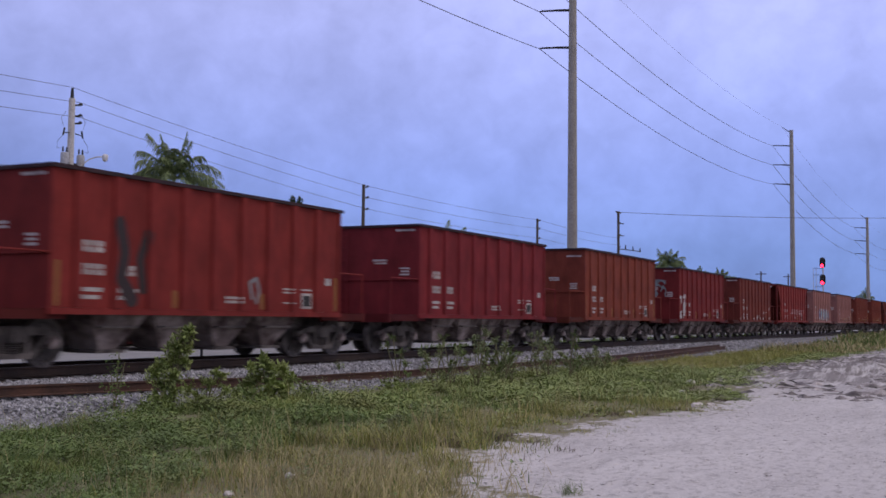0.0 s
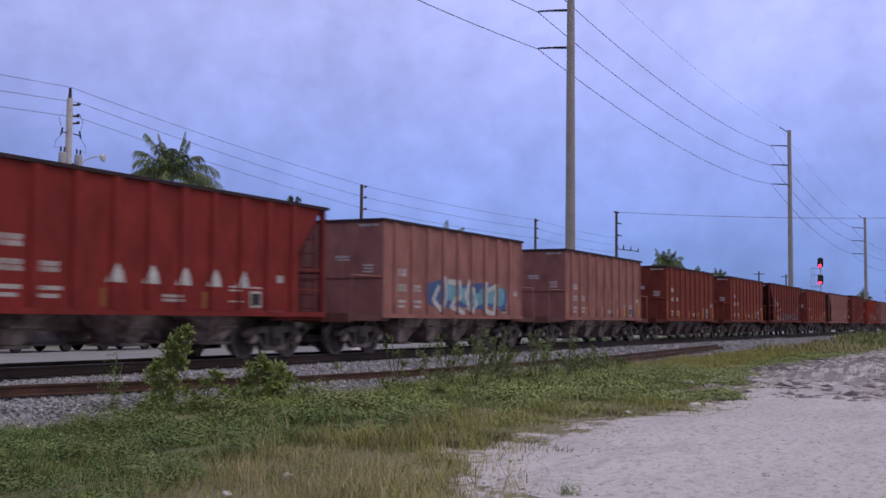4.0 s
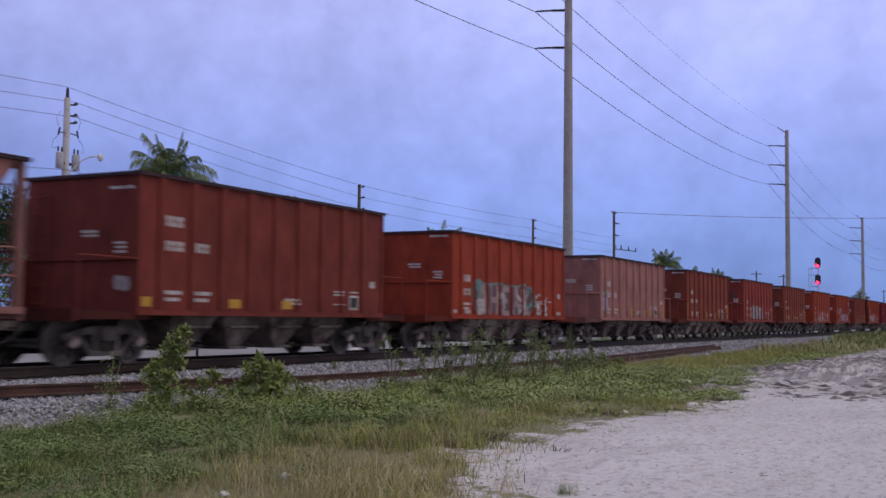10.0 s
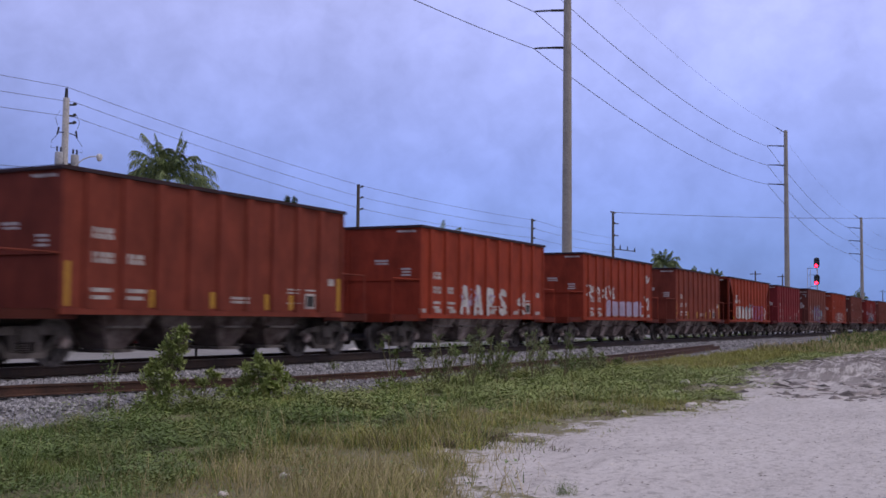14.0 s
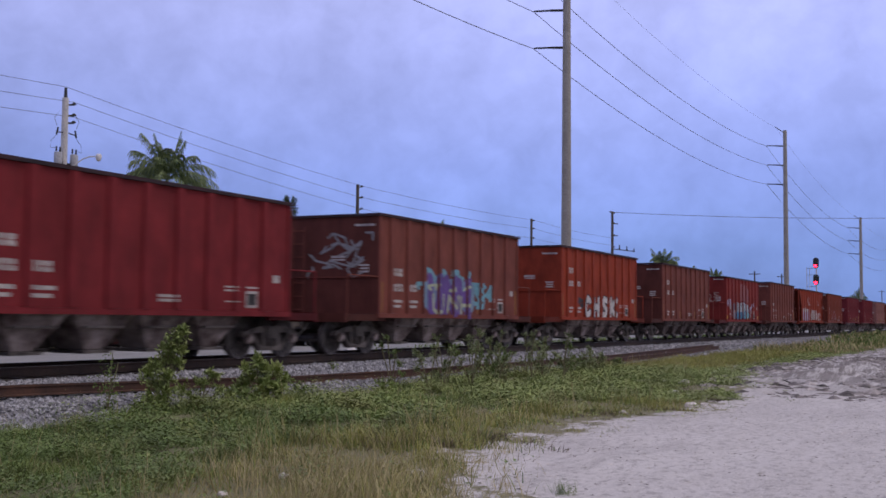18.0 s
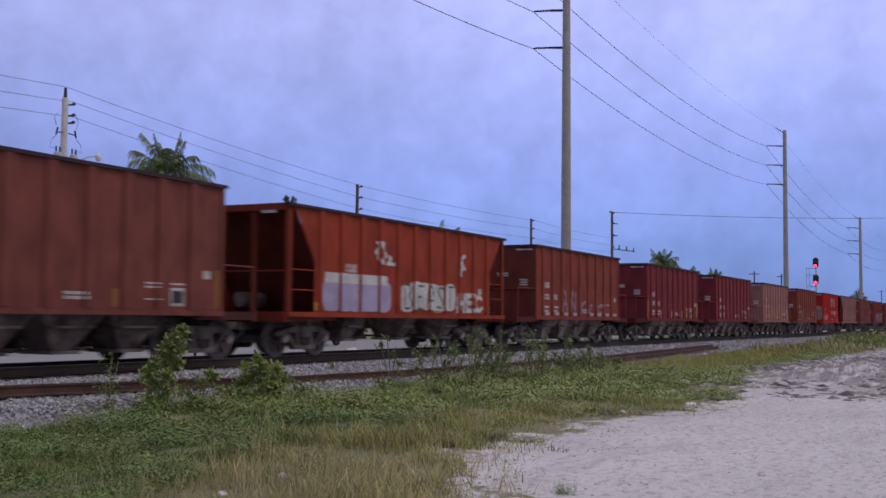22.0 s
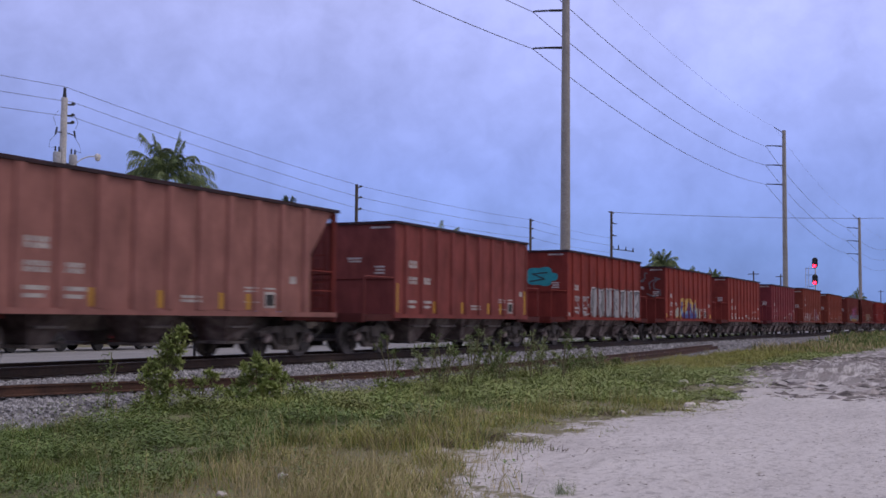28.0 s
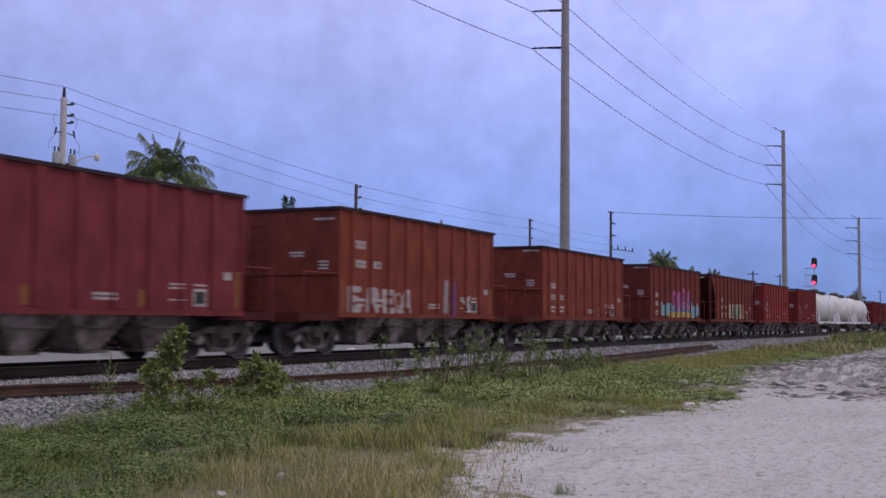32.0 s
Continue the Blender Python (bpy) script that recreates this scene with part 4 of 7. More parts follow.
WHITE_B.add([(-0.2, 0, 1.15), (0.2, 0, 1.15), (0.2, 0, 1.27), (-0.2, 0, 1.27)], [(0, 1, 2, 3)])
WHITE_B = WHITE_B.data("white_patch", WHITE)

STRIPED = {0: "y", 1: "f", 2: "y", 3: "y", 7: "Y", 8: "Y", 9: "Y", 11: "Y", 12: "Y", 13: "p", 15: "Y", 16: "Y", 17: "y", 18: "Y", 21: "Y", 24: "y", 25: "y", 26: "y", 28: "y", 31: "Y", 32: "y", 33: "Y",
           34: "w", 36: "Y", 37: "Y", 41: "y", 42: "y", 43: "y", 4: "w", 14: "w", 19: "w", 20: "w", 22: "P", 23: "f", 27: "P", 29: "P", 30: "w", 35: "P", 38: "w", 39: "P", 40: "w", 6: "f", 10: "w", 5: "y", 44: "f", 45: "f"}
for i, car in CARS.items():
    if i in TANKS:
        continue
    b_end = i in OPEN_END
    for n, data in (*(STENCIL_B if b_end else STENCIL_HIGH if i in (13, 25, 26, 42) else STENCIL_MID if i in (8, 9, 11, 15, 16, 18, 33, 37) else STENCIL_A).items(), *(END_MARK_B if b_end else END_MARK).items()):
        part(n, data, None, car, "worn white stencil")
    if i % 2 or STRIPED.get(i, "-") in "yYf":
        part("data_panel_frame", BOX_W, None, car, "white framed data panel")
        part("data_panel", BOX_K, None, car)
    style = STRIPED.get(i, "f")
    lead, tail = (B_HALF - 1.31,) * 2 if b_end else (A_FRONT - 0.16, A_REAR - 0.16)
    yy = -WIDE - 0.006
    if style in "yY":
        for x in (-lead, tail):
            part("reflector_stripe", YEL if style == "Y" else YEL_OLD, None, car, "yellow reflector stripe", pose(x, yy - (0.0 if b_end else 0.001), 0))
        for x in ((-1.25, 1.72) if style == "y" else (-2.15, -0.25, 1.72, 2.7)):
            part("reflector_stripe", YEL_S if style == "Y" else YEL_S_OLD, None, car, "yellow reflector stripe", pose(x, yy, 0))
    elif style in "pP":
        for x in ((0.05 - lead, -1.5, 0.5) if style == "p" else (0.05 - lead, -2.45, -0.5, 1.48, tail - 0.05)):
            part("reflector_patch", YEL_W, None, car, "yellow reflector patch", pose(x, yy, 0))
    elif style == "w":
        for k in range(0, 10):
            if (k * 7 + i) % 5:
                part("white_patch", WHITE_B, None, car, "small white painted patch", pose(-A_HALF + RIB_STEP * (k + 0.5), yy, 0))


def spray(c, gloss=0.6):
    return grainy(c, tuple(v * 0.72 for v in c), 16, 2.2, gloss)("spray_%02d_%02d_%02d" % tuple(int(v * 99) for v in c))


SP = {}


def tint(c):
    if c not in SP:
        SP[c] = spray(c)
    return SP[c]


def dot(c, r, n=10):
    return [(c[0] + r * math.cos(2 * math.pi * k / n), c[1] + r * math.sin(2 * math.pi * k / n)) for k in range(n)]


def stroke(pts, w):
    """Fat round strokes through points, as convex pieces."""
    out = [dot(p, w / 2) for p in pts]
    for (a, b) in zip(pts, pts[1:]):
        d = Vector((b[0] - a[0], b[1] - a[1]))
        if d.length < 1e-6:
            continue
        d.normalize()
        n = Vector((-d.y, d.x)) * w / 2
        out.append([(a[0] - n.x, a[1] - n.y), (b[0] - n.x, b[1] - n.y), (b[0] + n.x, b[1] + n.y), (a[0] + n.x, a[1] + n.y)][::-1])
    return out


# abstract swollen forms, in a unit square
FORMS = [[(0.2, 0.0), (0.1, 0.6), (0.45, 1.0), (0.85, 0.7), (0.5, 0.35)],
         [(0.12, 0.0), (0.22, 1.0), (0.45, 0.4), (0.75, 0.95), (0.85, 0.05), (0.6, 0.2)],
         [(0.1, 0.85), (0.6, 1.0), (0.8, 0.6), (0.3, 0.45), (0.2, 0.1), (0.9, 0.0)],
         [(0.1, 0.1), (0.5, 0.5), (0.2, 1.0), (0.8, 0.9), (0.9, 0.1)],
         [(0.1, 1.0), (0.1, 0.1), (0.5, 0.3), (0.9, 0.1), (0.85, 0.8), (0.5, 0.9)],
         [(0.05, 0.0), (0.2, 0.9), (0.75, 1.0), (0.95, 0.0), (0.5, 0.3)],
         [(0.15, 0.0), (0.3, 1.0), (0.85, 0.75), (0.35, 0.5), (0.75, 0.12), (0.95, 0.4)],
         [(0.85, 1.0), (0.2, 0.8), (0.45, 0.5), (0.1, 0.25), (0.9, 0.05)]]


def tag(x0, x1, z0, z1, forms, thick, seed, slant=0.0):
    """A row of letter-like forms filling a box."""
    r = random.Random(seed)
    out, n = [], len(forms)
    w = (x1 - x0) / n
    for k, f in enumerate(forms):
        a, b = r.uniform(-0.06, 0.06) * (z1 - z0), r.uniform(-0.05, 0.08) * (z1 - z0)
        fx, fz = r.random() < 0.5, r.random() < 0.35
        form = [((1 - u if fx else u) * r.uniform(0.9, 1.1) + r.uniform(-0.16, 0.16), min(1.05, max(-0.05, (1 - v if fz else v) + r.uniform(-0.12, 0.12)))) for u, v in FORMS[f]]
        pts = [(x0 + w * (k + 0.06 + 0.88 * u) + slant * v, z0 + a + (z1 - z0 + b - a) * v) for u, v in form]
        out += stroke(pts, thick)
    return out


def blob(x0, x1, z0, z1, seed, n=9, rough=0.16):
    """A cloud of overlapping round-ended patches."""
    r = random.Random(seed)
    out = []
    for k in range(n):
        cx = x0 + (x1 - x0) * (k + 0.5) / n
        hw = (x1 - x0) / n * r.uniform(0.65, 0.9)
        t, bt = z1 - (z1 - z0) * r.uniform(0, rough), z0 + (z1 - z0) * r.uniform(0, rough * 0.5)
        hz, mz = (t - bt) / 2, (t + bt) / 2
        ring = []
        for q in range(18):  # a squarish oval
            u, v = math.cos(q * math.pi / 9), math.sin(q * math.pi / 9)
            ring.append((cx + hw * math.copysign(abs(u) ** 0.6, u), mz + hz * math.copysign(abs(v) ** 0.6, v)))
        out.append(ring)
    return out


class Glyph(list):
    """One shape of a sprayed letter; place counts the letters of a word."""
    place = 0


def graffiti(i, *layers):
    """Layers of (colour, shapes, label), the lowest first."""
    b = i in OPEN_END
    for k, (c, shapes, label) in enumerate(layers):
        ground = [p for p in shapes if not isinstance(p, Glyph)]
        if ground:
            part("graffiti", decal(ground, b, 2 + k), tint(c), CARS[i], label)
        for place in sorted({p.place for p in shapes if isinstance(p, Glyph)}):
            part("graffiti_letter", decal([p for p in shapes if isinstance(p, Glyph) and p.place == place], b, 2 + k), tint(c), CARS[i], label)


def end_graffiti(i, *layers):
    for k, (c, shapes, label) in enumerate(layers):
        part("graffiti", end_decal(shapes, 2 + k), tint(c), CARS[i], label)


def scribble(x0, x1, z0, z1, n, thick, seed):
    r = random.Random(seed)
    out = []
    for _ in range(n):
        p = [(r.uniform(x0, x1), r.uniform(z0, z1))]
        for _ in range(4):
            p.append((min(x1, max(x0, p[-1][0] + r.uniform(-0.4, 0.4))), min(z1, max(z0, p[-1][1] + r.uniform(-0.3, 0.3)))))
        out += stroke(p, thick)
    return out


# spray-can strokes of block letters, in a unit square
LETTERS = {"A": (((0, 0), (0.4, 1), (0.6, 1), (1, 0)), ((0.2, 0.35), (0.8, 0.35))), "B": (((0.05, 0), (0.05, 1), (0.7, 0.97), (0.85, 0.75), (0.55, 0.53), (0.95, 0.25), (0.75, 0.02), (0.05, 0)),),
           "C": (((0.95, 0.85), (0.55, 1), (0.12, 0.82), (0, 0.45), (0.15, 0.12), (0.6, 0), (1, 0.2)),), "D": (((0, 0), (0, 1), (0.6, 0.95), (1, 0.5), (0.6, 0.05), (0, 0)),),
           "E": (((1, 1), (0.05, 1), (0.05, 0), (1, 0)), ((0.05, 0.52), (0.75, 0.52))), "H": (((0, 0), (0.05, 1)), ((0.95, 0), (1, 1)), ((0, 0.5), (1, 0.5))),
           "K": (((0, 0), (0, 1)), ((0.95, 0.95), (0.1, 0.45), (1, 0))), "M": (((0, 0), (0.08, 1), (0.5, 0.4), (0.92, 1), (1, 0)),), "N": (((0, 0), (0.05, 1), (0.95, 0.05), (1, 1)),),
           "P": (((0.05, 0), (0.05, 1), (0.8, 0.95), (0.9, 0.65), (0.6, 0.45), (0.05, 0.45)),), "R": (((0.05, 0), (0.05, 1), (0.75, 0.97), (0.88, 0.7), (0.6, 0.5), (0.1, 0.48)), ((0.5, 0.48), (1, 0))),
           "S": (((0.95, 0.9), (0.4, 1), (0.08, 0.78), (0.5, 0.52), (0.95, 0.28), (0.6, 0), (0.05, 0.08)),), "T": (((0, 1), (1, 1)), ((0.5, 1), (0.5, 0))), "U": (((0, 1), (0.05, 0.2), (0.4, 0), (0.8, 0.1), (1, 0.4), (1, 1)),),
           "Z": (((0.05, 0.95), (0.95, 1), (0.05, 0.05), (1, 0)),)}


def lettering(x0, x1, z0, z1, word, thick, seed, fill=0.72):
    """Sprayed letters side by side in a box, each a little askew."""
    r = random.Random(seed)
    out, w = [], (x1 - x0) / len(word)
    for k, c in enumerate(word):
        lean, lift, tall = r.uniform(-0.06, 0.10), r.uniform(0, 0.07) * (z1 - z0), r.uniform(0.9, 1.0)
        for line in LETTERS[c]:
            for shape in stroke([(x0 + w * (k + (1 - fill) / 2 + fill * u) + lean * v * w, z0 + lift + (z1 - z0 - lift) * tall * v) for u, v in line], thick):
                g = Glyph(shape)
                g.place = seed * 100 + k
                out.append(g)
    return out


WH, GR, KB, PU, CY, BL, YE, LV, TE, MG, PKG = (0.62, 0.61, 0.60), (0.30, 0.30, 0.31), (0.02, 0.02, 0.025), (0.14, 0.07, 0.30), (0.18, 0.42, 0.52), (0.06, 0.13, 0.33), (0.60, 0.38, 0.06), (0.42, 0.36, 0.52), (0.02, 0.17, 0.24), (0.55, 0.07, 0.25), (0.38, 0.25, 0.24)


graffiti(0, ((0.03, 0.016, 0.016), stroke([(-2.9, 2.75), (-2.75, 2.2), (-2.85, 1.7), (-2.5, 1.3)], 0.34) + stroke([(-2.1, 2.6), (-2.3, 2.1), (-2.2, 1.5)], 0.22), "dark sooty smear"),
         (GR, stroke([(1.35, 1.4), (1.25, 1.75), (1.5, 1.85), (1.6, 1.55), (1.5, 1.3)], 0.09), "faint grey scrawl"))
graffiti(3, (WH, stroke([(-4.5, 2.2), (-3.6, 2.25), (-3.5, 1.6), (-4.4, 1.4)], 0.13) + stroke([(-4.2, 2.1), (-3.9, 1.7), (-4.1, 1.2)], 0.16) + stroke([(-4.7, 1.3), (-4.0, 1.25), (-3.7, 1.6)], 0.12) + blob(-4.75, -4.0, 1.12, 1.38, 3, 3), "white graffiti scrawl"))
end_graffiti(3, ((0.20, 0.25, 0.26), scribble(-0.75, 0.45, 2.25, 3.1, 9, 0.06, 31), "grey-green spray smudge"))
graffiti(5, (WH, [q for k in range(5) for q in ([(-1.2 + 0.99 * k, 1.62), (-0.7 + 0.99 * k, 1.62), (-0.75 + 0.99 * k, 1.86), (-0.98 + 0.99 * k, 2.0)],)], "row of small white painted peaks"))
graffiti(6, (BL, blob(-2.0, 3.6, 1.25, 2.25, 61, 10, 0.3), "blue spray cloud"), (CY, blob(-0.8, 3.4, 1.4, 2.1, 62, 7, 0.4), "pale blue spray"), (WH, tag(-1.9, 2.9, 1.16, 2.15, (0, 2, 0, 5), 0.17, 6), "white graffiti lettering"))
graffiti(10, ((0.095, 0.034, 0.036), blob(-2.4, 4.4, 1.14, 1.72, 101, 12, 0.4), "dim plum graffiti band"), (GR, scribble(-4.6, -3.7, 1.2, 3.1, 4, 0.10, 102), "grey chalky scrawl"), (WH, scribble(-2.2, 4.2, 1.2, 1.6, 5, 0.035, 103), "thin white graffiti lines"))
end_graffiti(13, ((0.36, 0.31, 0.31), blob(-1.22, -0.86, 1.46, 1.82, 131, 2, 0.2), "pale round smudge"))
graffiti(14, ((0.15, 0.23, 0.21), blob(-3.0, 1.82, 1.13, 2.30, 141, 9, 0.14), "pale green graffiti halo"), ((0.12, 0.062, 0.072), blob(-2.92, 1.74, 1.13, 2.21, 141, 9, 0.14), "dim plum graffiti fill"), (PKG, lettering(-2.85, 1.7, 1.17, 2.08, "AHEAK", 0.20, 142, 0.62), "dusty pink graffiti lettering"),
         ((0.46, 0.42, 0.42), scribble(-2.9, -2.3, 1.15, 1.6, 4, 0.12, 143) + scribble(-1.2, -0.6, 1.2, 1.9, 3, 0.10, 144) + scribble(0.5, 1.2, 1.2, 2.0, 4, 0.11, 145), "pale graffiti highlights"), ((0.13, 0.30, 0.27), scribble(-3.0, -2.5, 1.7, 2.2, 4, 0.08, 146) + scribble(1.2, 2.0, 1.4, 2.0, 4, 0.07, 147), "turquoise graffiti edge"), (WH, scribble(2.1, 2.5, 1.15, 1.9, 4, 0.06, 148) + scribble(2.9, 3.2, 1.15, 1.8, 3, 0.07, 149), "small white scrawl"))
graffiti(15, (GR, scribble(-4.6, -3.6, 1.35, 2.25, 6, 0.09, 151), "grey graffiti scrawl"), (LV, scribble(-4.55, -3.8, 1.3, 1.9, 3, 0.12, 152), "lavender graffiti scrawl"))
graffiti(17, ((0.335, 0.335, 0.35), blob(-2.0, -0.8, 1.14, 2.12, 171, 2, 0.1) + blob(-0.95, 0.1, 1.16, 2.08, 175, 2, 0.08) + blob(0.0, 1.22, 1.14, 2.06, 176, 2, 0.1), "silver-grey graffiti forms"), ((0.06, 0.055, 0.06), lettering(-1.85, 1.05, 1.26, 1.98, "AEB", 0.055, 172, 0.6), "dark graffiti lines"))
end_graffiti(17, (TE, blob(-0.30, 0.55, 1.12, 1.62, 172, 2, 0.1) + blob(-0.13, 0.36, 1.5, 2.26, 173, 2, 0.15), "teal spray-painted figure of rounded blocks"), ((0.05, 0.045, 0.05), scribble(-0.9, 0.3, 2.5, 3.1, 4, 0.05, 174), "dark scrawl"))
graffiti(19, (WH, lettering(-2.15, 1.75, 1.17, 1.98, "AAPS", 0.22, 19, 0.6), "white graffiti lettering"), (LV, scribble(-2.0, 1.6, 1.25, 1.95, 5, 0.06, 192), "lavender graffiti shading"), (WH, scribble(2.6, 3.2, 1.2, 1.9, 4, 0.10, 193), "white scrawl"))
graffiti(20, (LV, blob(-1.6, 3.0, 1.16, 1.9, 201, 7, 0.15), "lavender graffiti blocks"), (WH, tag(-4.3, -0.5, 1.9, 2.4, (2, 0, 7, 6), 0.10, 20) + scribble(3.8, 4.6, 1.5, 3.2, 4, 0.09, 203), "white graffiti lettering"))
graffiti(22, (WH, blob(-4.3, 0.35, 1.12, 1.98, 221, 9, 0.28) + scribble(-4.6, -4.1, 2.2, 2.6, 4, 0.12, 224), "broad white graffiti fill"), ((0.34, 0.36, 0.40), lettering(-4.1, 0.2, 1.25, 1.9, "SUREE", 0.075, 225, 0.62), "grey graffiti outline"), (CY, scribble(-3.2, 0.2, 1.75, 2.2, 5, 0.08, 222), "pale blue graffiti edge"),
         ((0.20, 0.14, 0.40), lettering(0.5, 3.95, 1.2, 1.92, "DAMB", 0.34, 226, 0.6), "violet graffiti halo"), ((0.36, 0.03, 0.045), lettering(0.5, 3.95, 1.2, 1.92, "DAMB", 0.23, 226, 0.6), "red graffiti lettering"), (WH, scribble(4.1, 4.8, 1.2, 1.8, 4, 0.08, 227), "white scrawl"))
graffiti(24, (CY, scribble(-2.1, 1.0, 2.05, 2.45, 9, 0.14, 241) + scribble(0.9, 2.75, 1.35, 2.1, 14, 0.12, 244) + scribble(-2.4, -1.8, 1.75, 2.0, 3, 0.12, 245), "pale blue graffiti halo"), ((0.20, 0.32, 0.45), blob(-1.9, 1.3, 1.15, 2.25, 246, 6, 0.2), "pale blue graffiti fill"), (PU, lettering(-1.8, 1.2, 1.15, 2.15, "UNH", 0.44, 242, 0.62), "purple graffiti lettering"),
         ((0.46, 0.50, 0.36), lettering(-1.55, 1.3, 1.15, 1.7, "UNH", 0.12, 247, 0.7) + scribble(-1.8, 1.2, 1.6, 2.0, 3, 0.09, 248), "pale yellow-green graffiti accents"))
end_graffiti(24, (GR, scribble(-1.25, 0.9, 2.1, 3.35, 12, 0.06, 243), "pale grey scrawl over the end wall"))
graffiti(25, (KB, scribble(-2.75, -2.0, 1.45, 1.85, 4, 0.10, 251) + lettering(-2.2, 2.15, 1.17, 1.90, "CHSK", 0.36, 252, 0.56), "black graffiti outline"), (WH, lettering(-2.2, 2.15, 1.17, 1.90, "CHSK", 0.245, 252, 0.56), "white graffiti lettering"))
graffiti(27, ((0.275, 0.072, 0.070), [quad(-0.85, 2.3, 0.05, 3.4), quad(0.2, 2.25, 1.0, 3.35), quad(1.15, 2.2, 1.85, 3.15)], "faded pale patch"), ((0.10, 0.05, 0.07), blob(-3.1, -1.7, 1.14, 2.2, 276, 2, 0.15), "dim plum graffiti fill"), ((0.35, 0.20, 0.19), blob(-2.5, -1.9, 1.14, 1.9, 277, 2, 0.3), "dusty pink graffiti patch"),
         ((0.46, 0.52, 0.58), blob(-1.7, 1.5, 1.3, 2.25, 271, 5, 0.14), "pale blue-white graffiti fill"), ((0.04, 0.20, 0.36), blob(-2.2, 0.9, 1.13, 1.72, 273, 6, 0.35), "bright blue graffiti base"), (CY, blob(0.4, 1.9, 1.14, 1.7, 272, 3, 0.3), "pale blue graffiti"), (KB, lettering(-2.0, 0.8, 1.72, 2.28, "BNHE", 0.05, 30, 0.66), "black graffiti lines"), ((0.03, 0.15, 0.30), lettering(-2.1, 0.8, 1.2, 1.62, "ENDE", 0.09, 31, 0.7), "deep blue graffiti letters"), (LV, scribble(1.7, 3.2, 1.7, 2.2, 6, 0.10, 274) + blob(-4.2, -3.6, 1.95, 2.4, 278, 1, 0.2), "lavender scrawl"))
end_graffiti(27, ((0.34, 0.22, 0.18), scribble(-1.2, 1.1, 2.2, 2.75, 9, 0.05, 275), "pale brown scrawl over the end wall"))
graffiti(29, (LV, blob(-4.75, -1.6, 1.12, 2.05, 291, 5, 0.05), "lavender graffiti block"), (WH, [quad(-4.75, 1.88, -1.6, 2.14)] + blob(-0.7, 2.5, 1.15, 2.1, 292, 6, 0.2) + lettering(2.7, 4.7, 1.2, 1.75, "HEC", 0.14, 295, 0.7) + scribble(-2.6, -1.0, 2.5, 3.05, 4, 0.10, 293) + scribble(2.9, 3.6, 2.1, 3.0, 3, 0.10, 294), "white graffiti band and fill"),
         ((0.05, 0.11, 0.05), lettering(-0.7, 2.6, 1.25, 2.0, "BEAST", 0.06, 31, 0.7), "dark green graffiti outline"))
graffiti(30, ((0.34, 0.25, 0.34), lettering(-2.15, -0.3, 1.28, 2.15, "AN", 0.085, 301, 0.66) + lettering(-0.1, 0.75, 1.22, 1.78, "K", 0.085, 302, 0.7) + lettering(0.95, 2.55, 1.17, 1.62, "TS", 0.08, 303, 0.5), "faint lavender graffiti lettering"))
graffiti(34, (GR, scribble(-3.8, 3.8, 1.2, 1.9, 8, 0.07, 341), "faint grey scrawl"))
graffiti(35, ((0.42, 0.36, 0.29), blob(-4.55, -2.2, 1.12, 1.9, 351, 6, 0.5), "peeling beige patch"), ((0.66, 0.60, 0.50), blocks(-0.15, 2.44, 3, 2.82, 0.88, 0.3) + blocks(-0.1, 1.76, 4, 3.5, 0.36, 0.45) + [quad(0.85, 1.28, 1.5, 1.33), quad(0.85, 1.19, 1.45, 1.24)], "large cream block lettering"))
end_graffiti(35, ((0.25, 0.22, 0.19), blob(-1.2, 1.2, 1.2, 2.6, 352, 5, 0.4), "peeling grey-beige patch"))
graffiti(38, (WH, blob(-1.82, 4.95, 1.115, 2.42, 384, 9, 0.10), "white graffiti halo"), (KB, blob(-1.76, 4.9, 1.12, 2.36, 384, 9, 0.10), "black graffiti outline"), ((0.22, 0.22, 0.235), blob(-1.72, 4.86, 1.13, 2.31, 384, 9, 0.10), "dark silver graffiti shade"),
         (KB, lettering(-1.7, 4.85, 1.22, 2.18, "RUBAK", 0.46, 385, 0.58), "black letter outline"), ((0.42, 0.42, 0.44), lettering(-1.7, 4.85, 1.22, 2.18, "RUBAK", 0.36, 385, 0.58), "silver graffiti lettering"), ((0.36, 0.34, 0.36), lettering(-3.7, -1.9, 1.2, 1.95, "SEB", 0.06, 386, 0.7), "pale scrawled letters"))
end_graffiti(38, ((0.02, 0.33, 0.38), blob(-0.75, 0.12, 2.3, 3.1, 382, 2, 0.2) + blob(-0.9, 0.3, 2.5, 2.9, 383, 2, 0.2), "bright cyan sprayed blob"), (KB, stroke([(-0.6, 2.85), (0.0, 2.8), (-0.5, 2.6), (0.1, 2.5)], 0.05), "black graffiti line"))
BACK39 = stroke([(-1.85, 1.25), (-1.6, 1.95), (-1.2, 2.0)], 0.42) + stroke([(-0.8, 1.6), (-0.5, 1.98), (0.3, 1.98), (0.7, 1.75)], 0.44) + stroke([(0.7, 1.75), (1.2, 2.02), (1.35, 1.75)], 0.40) + stroke([(-1.3, 1.5), (-0.8, 1.6)], 0.4)
BLUE39 = stroke([(-1.42, 1.92), (-1.6, 1.45), (-1.2, 1.30), (-0.6, 1.28), (0.3, 1.30), (0.9, 1.28), (1.5, 1.30)], 0.28) + stroke([(-0.8, 1.62), (-0.85, 1.3)], 0.24) + stroke([(-0.15, 1.85), (-0.1, 1.35)], 0.32) + stroke([(0.3, 1.85), (0.4, 1.3)], 0.3) + stroke([(0.85, 1.75), (1.2, 1.92)], 0.26) + stroke([(0.95, 1.7), (1.45, 1.3)], 0.28)
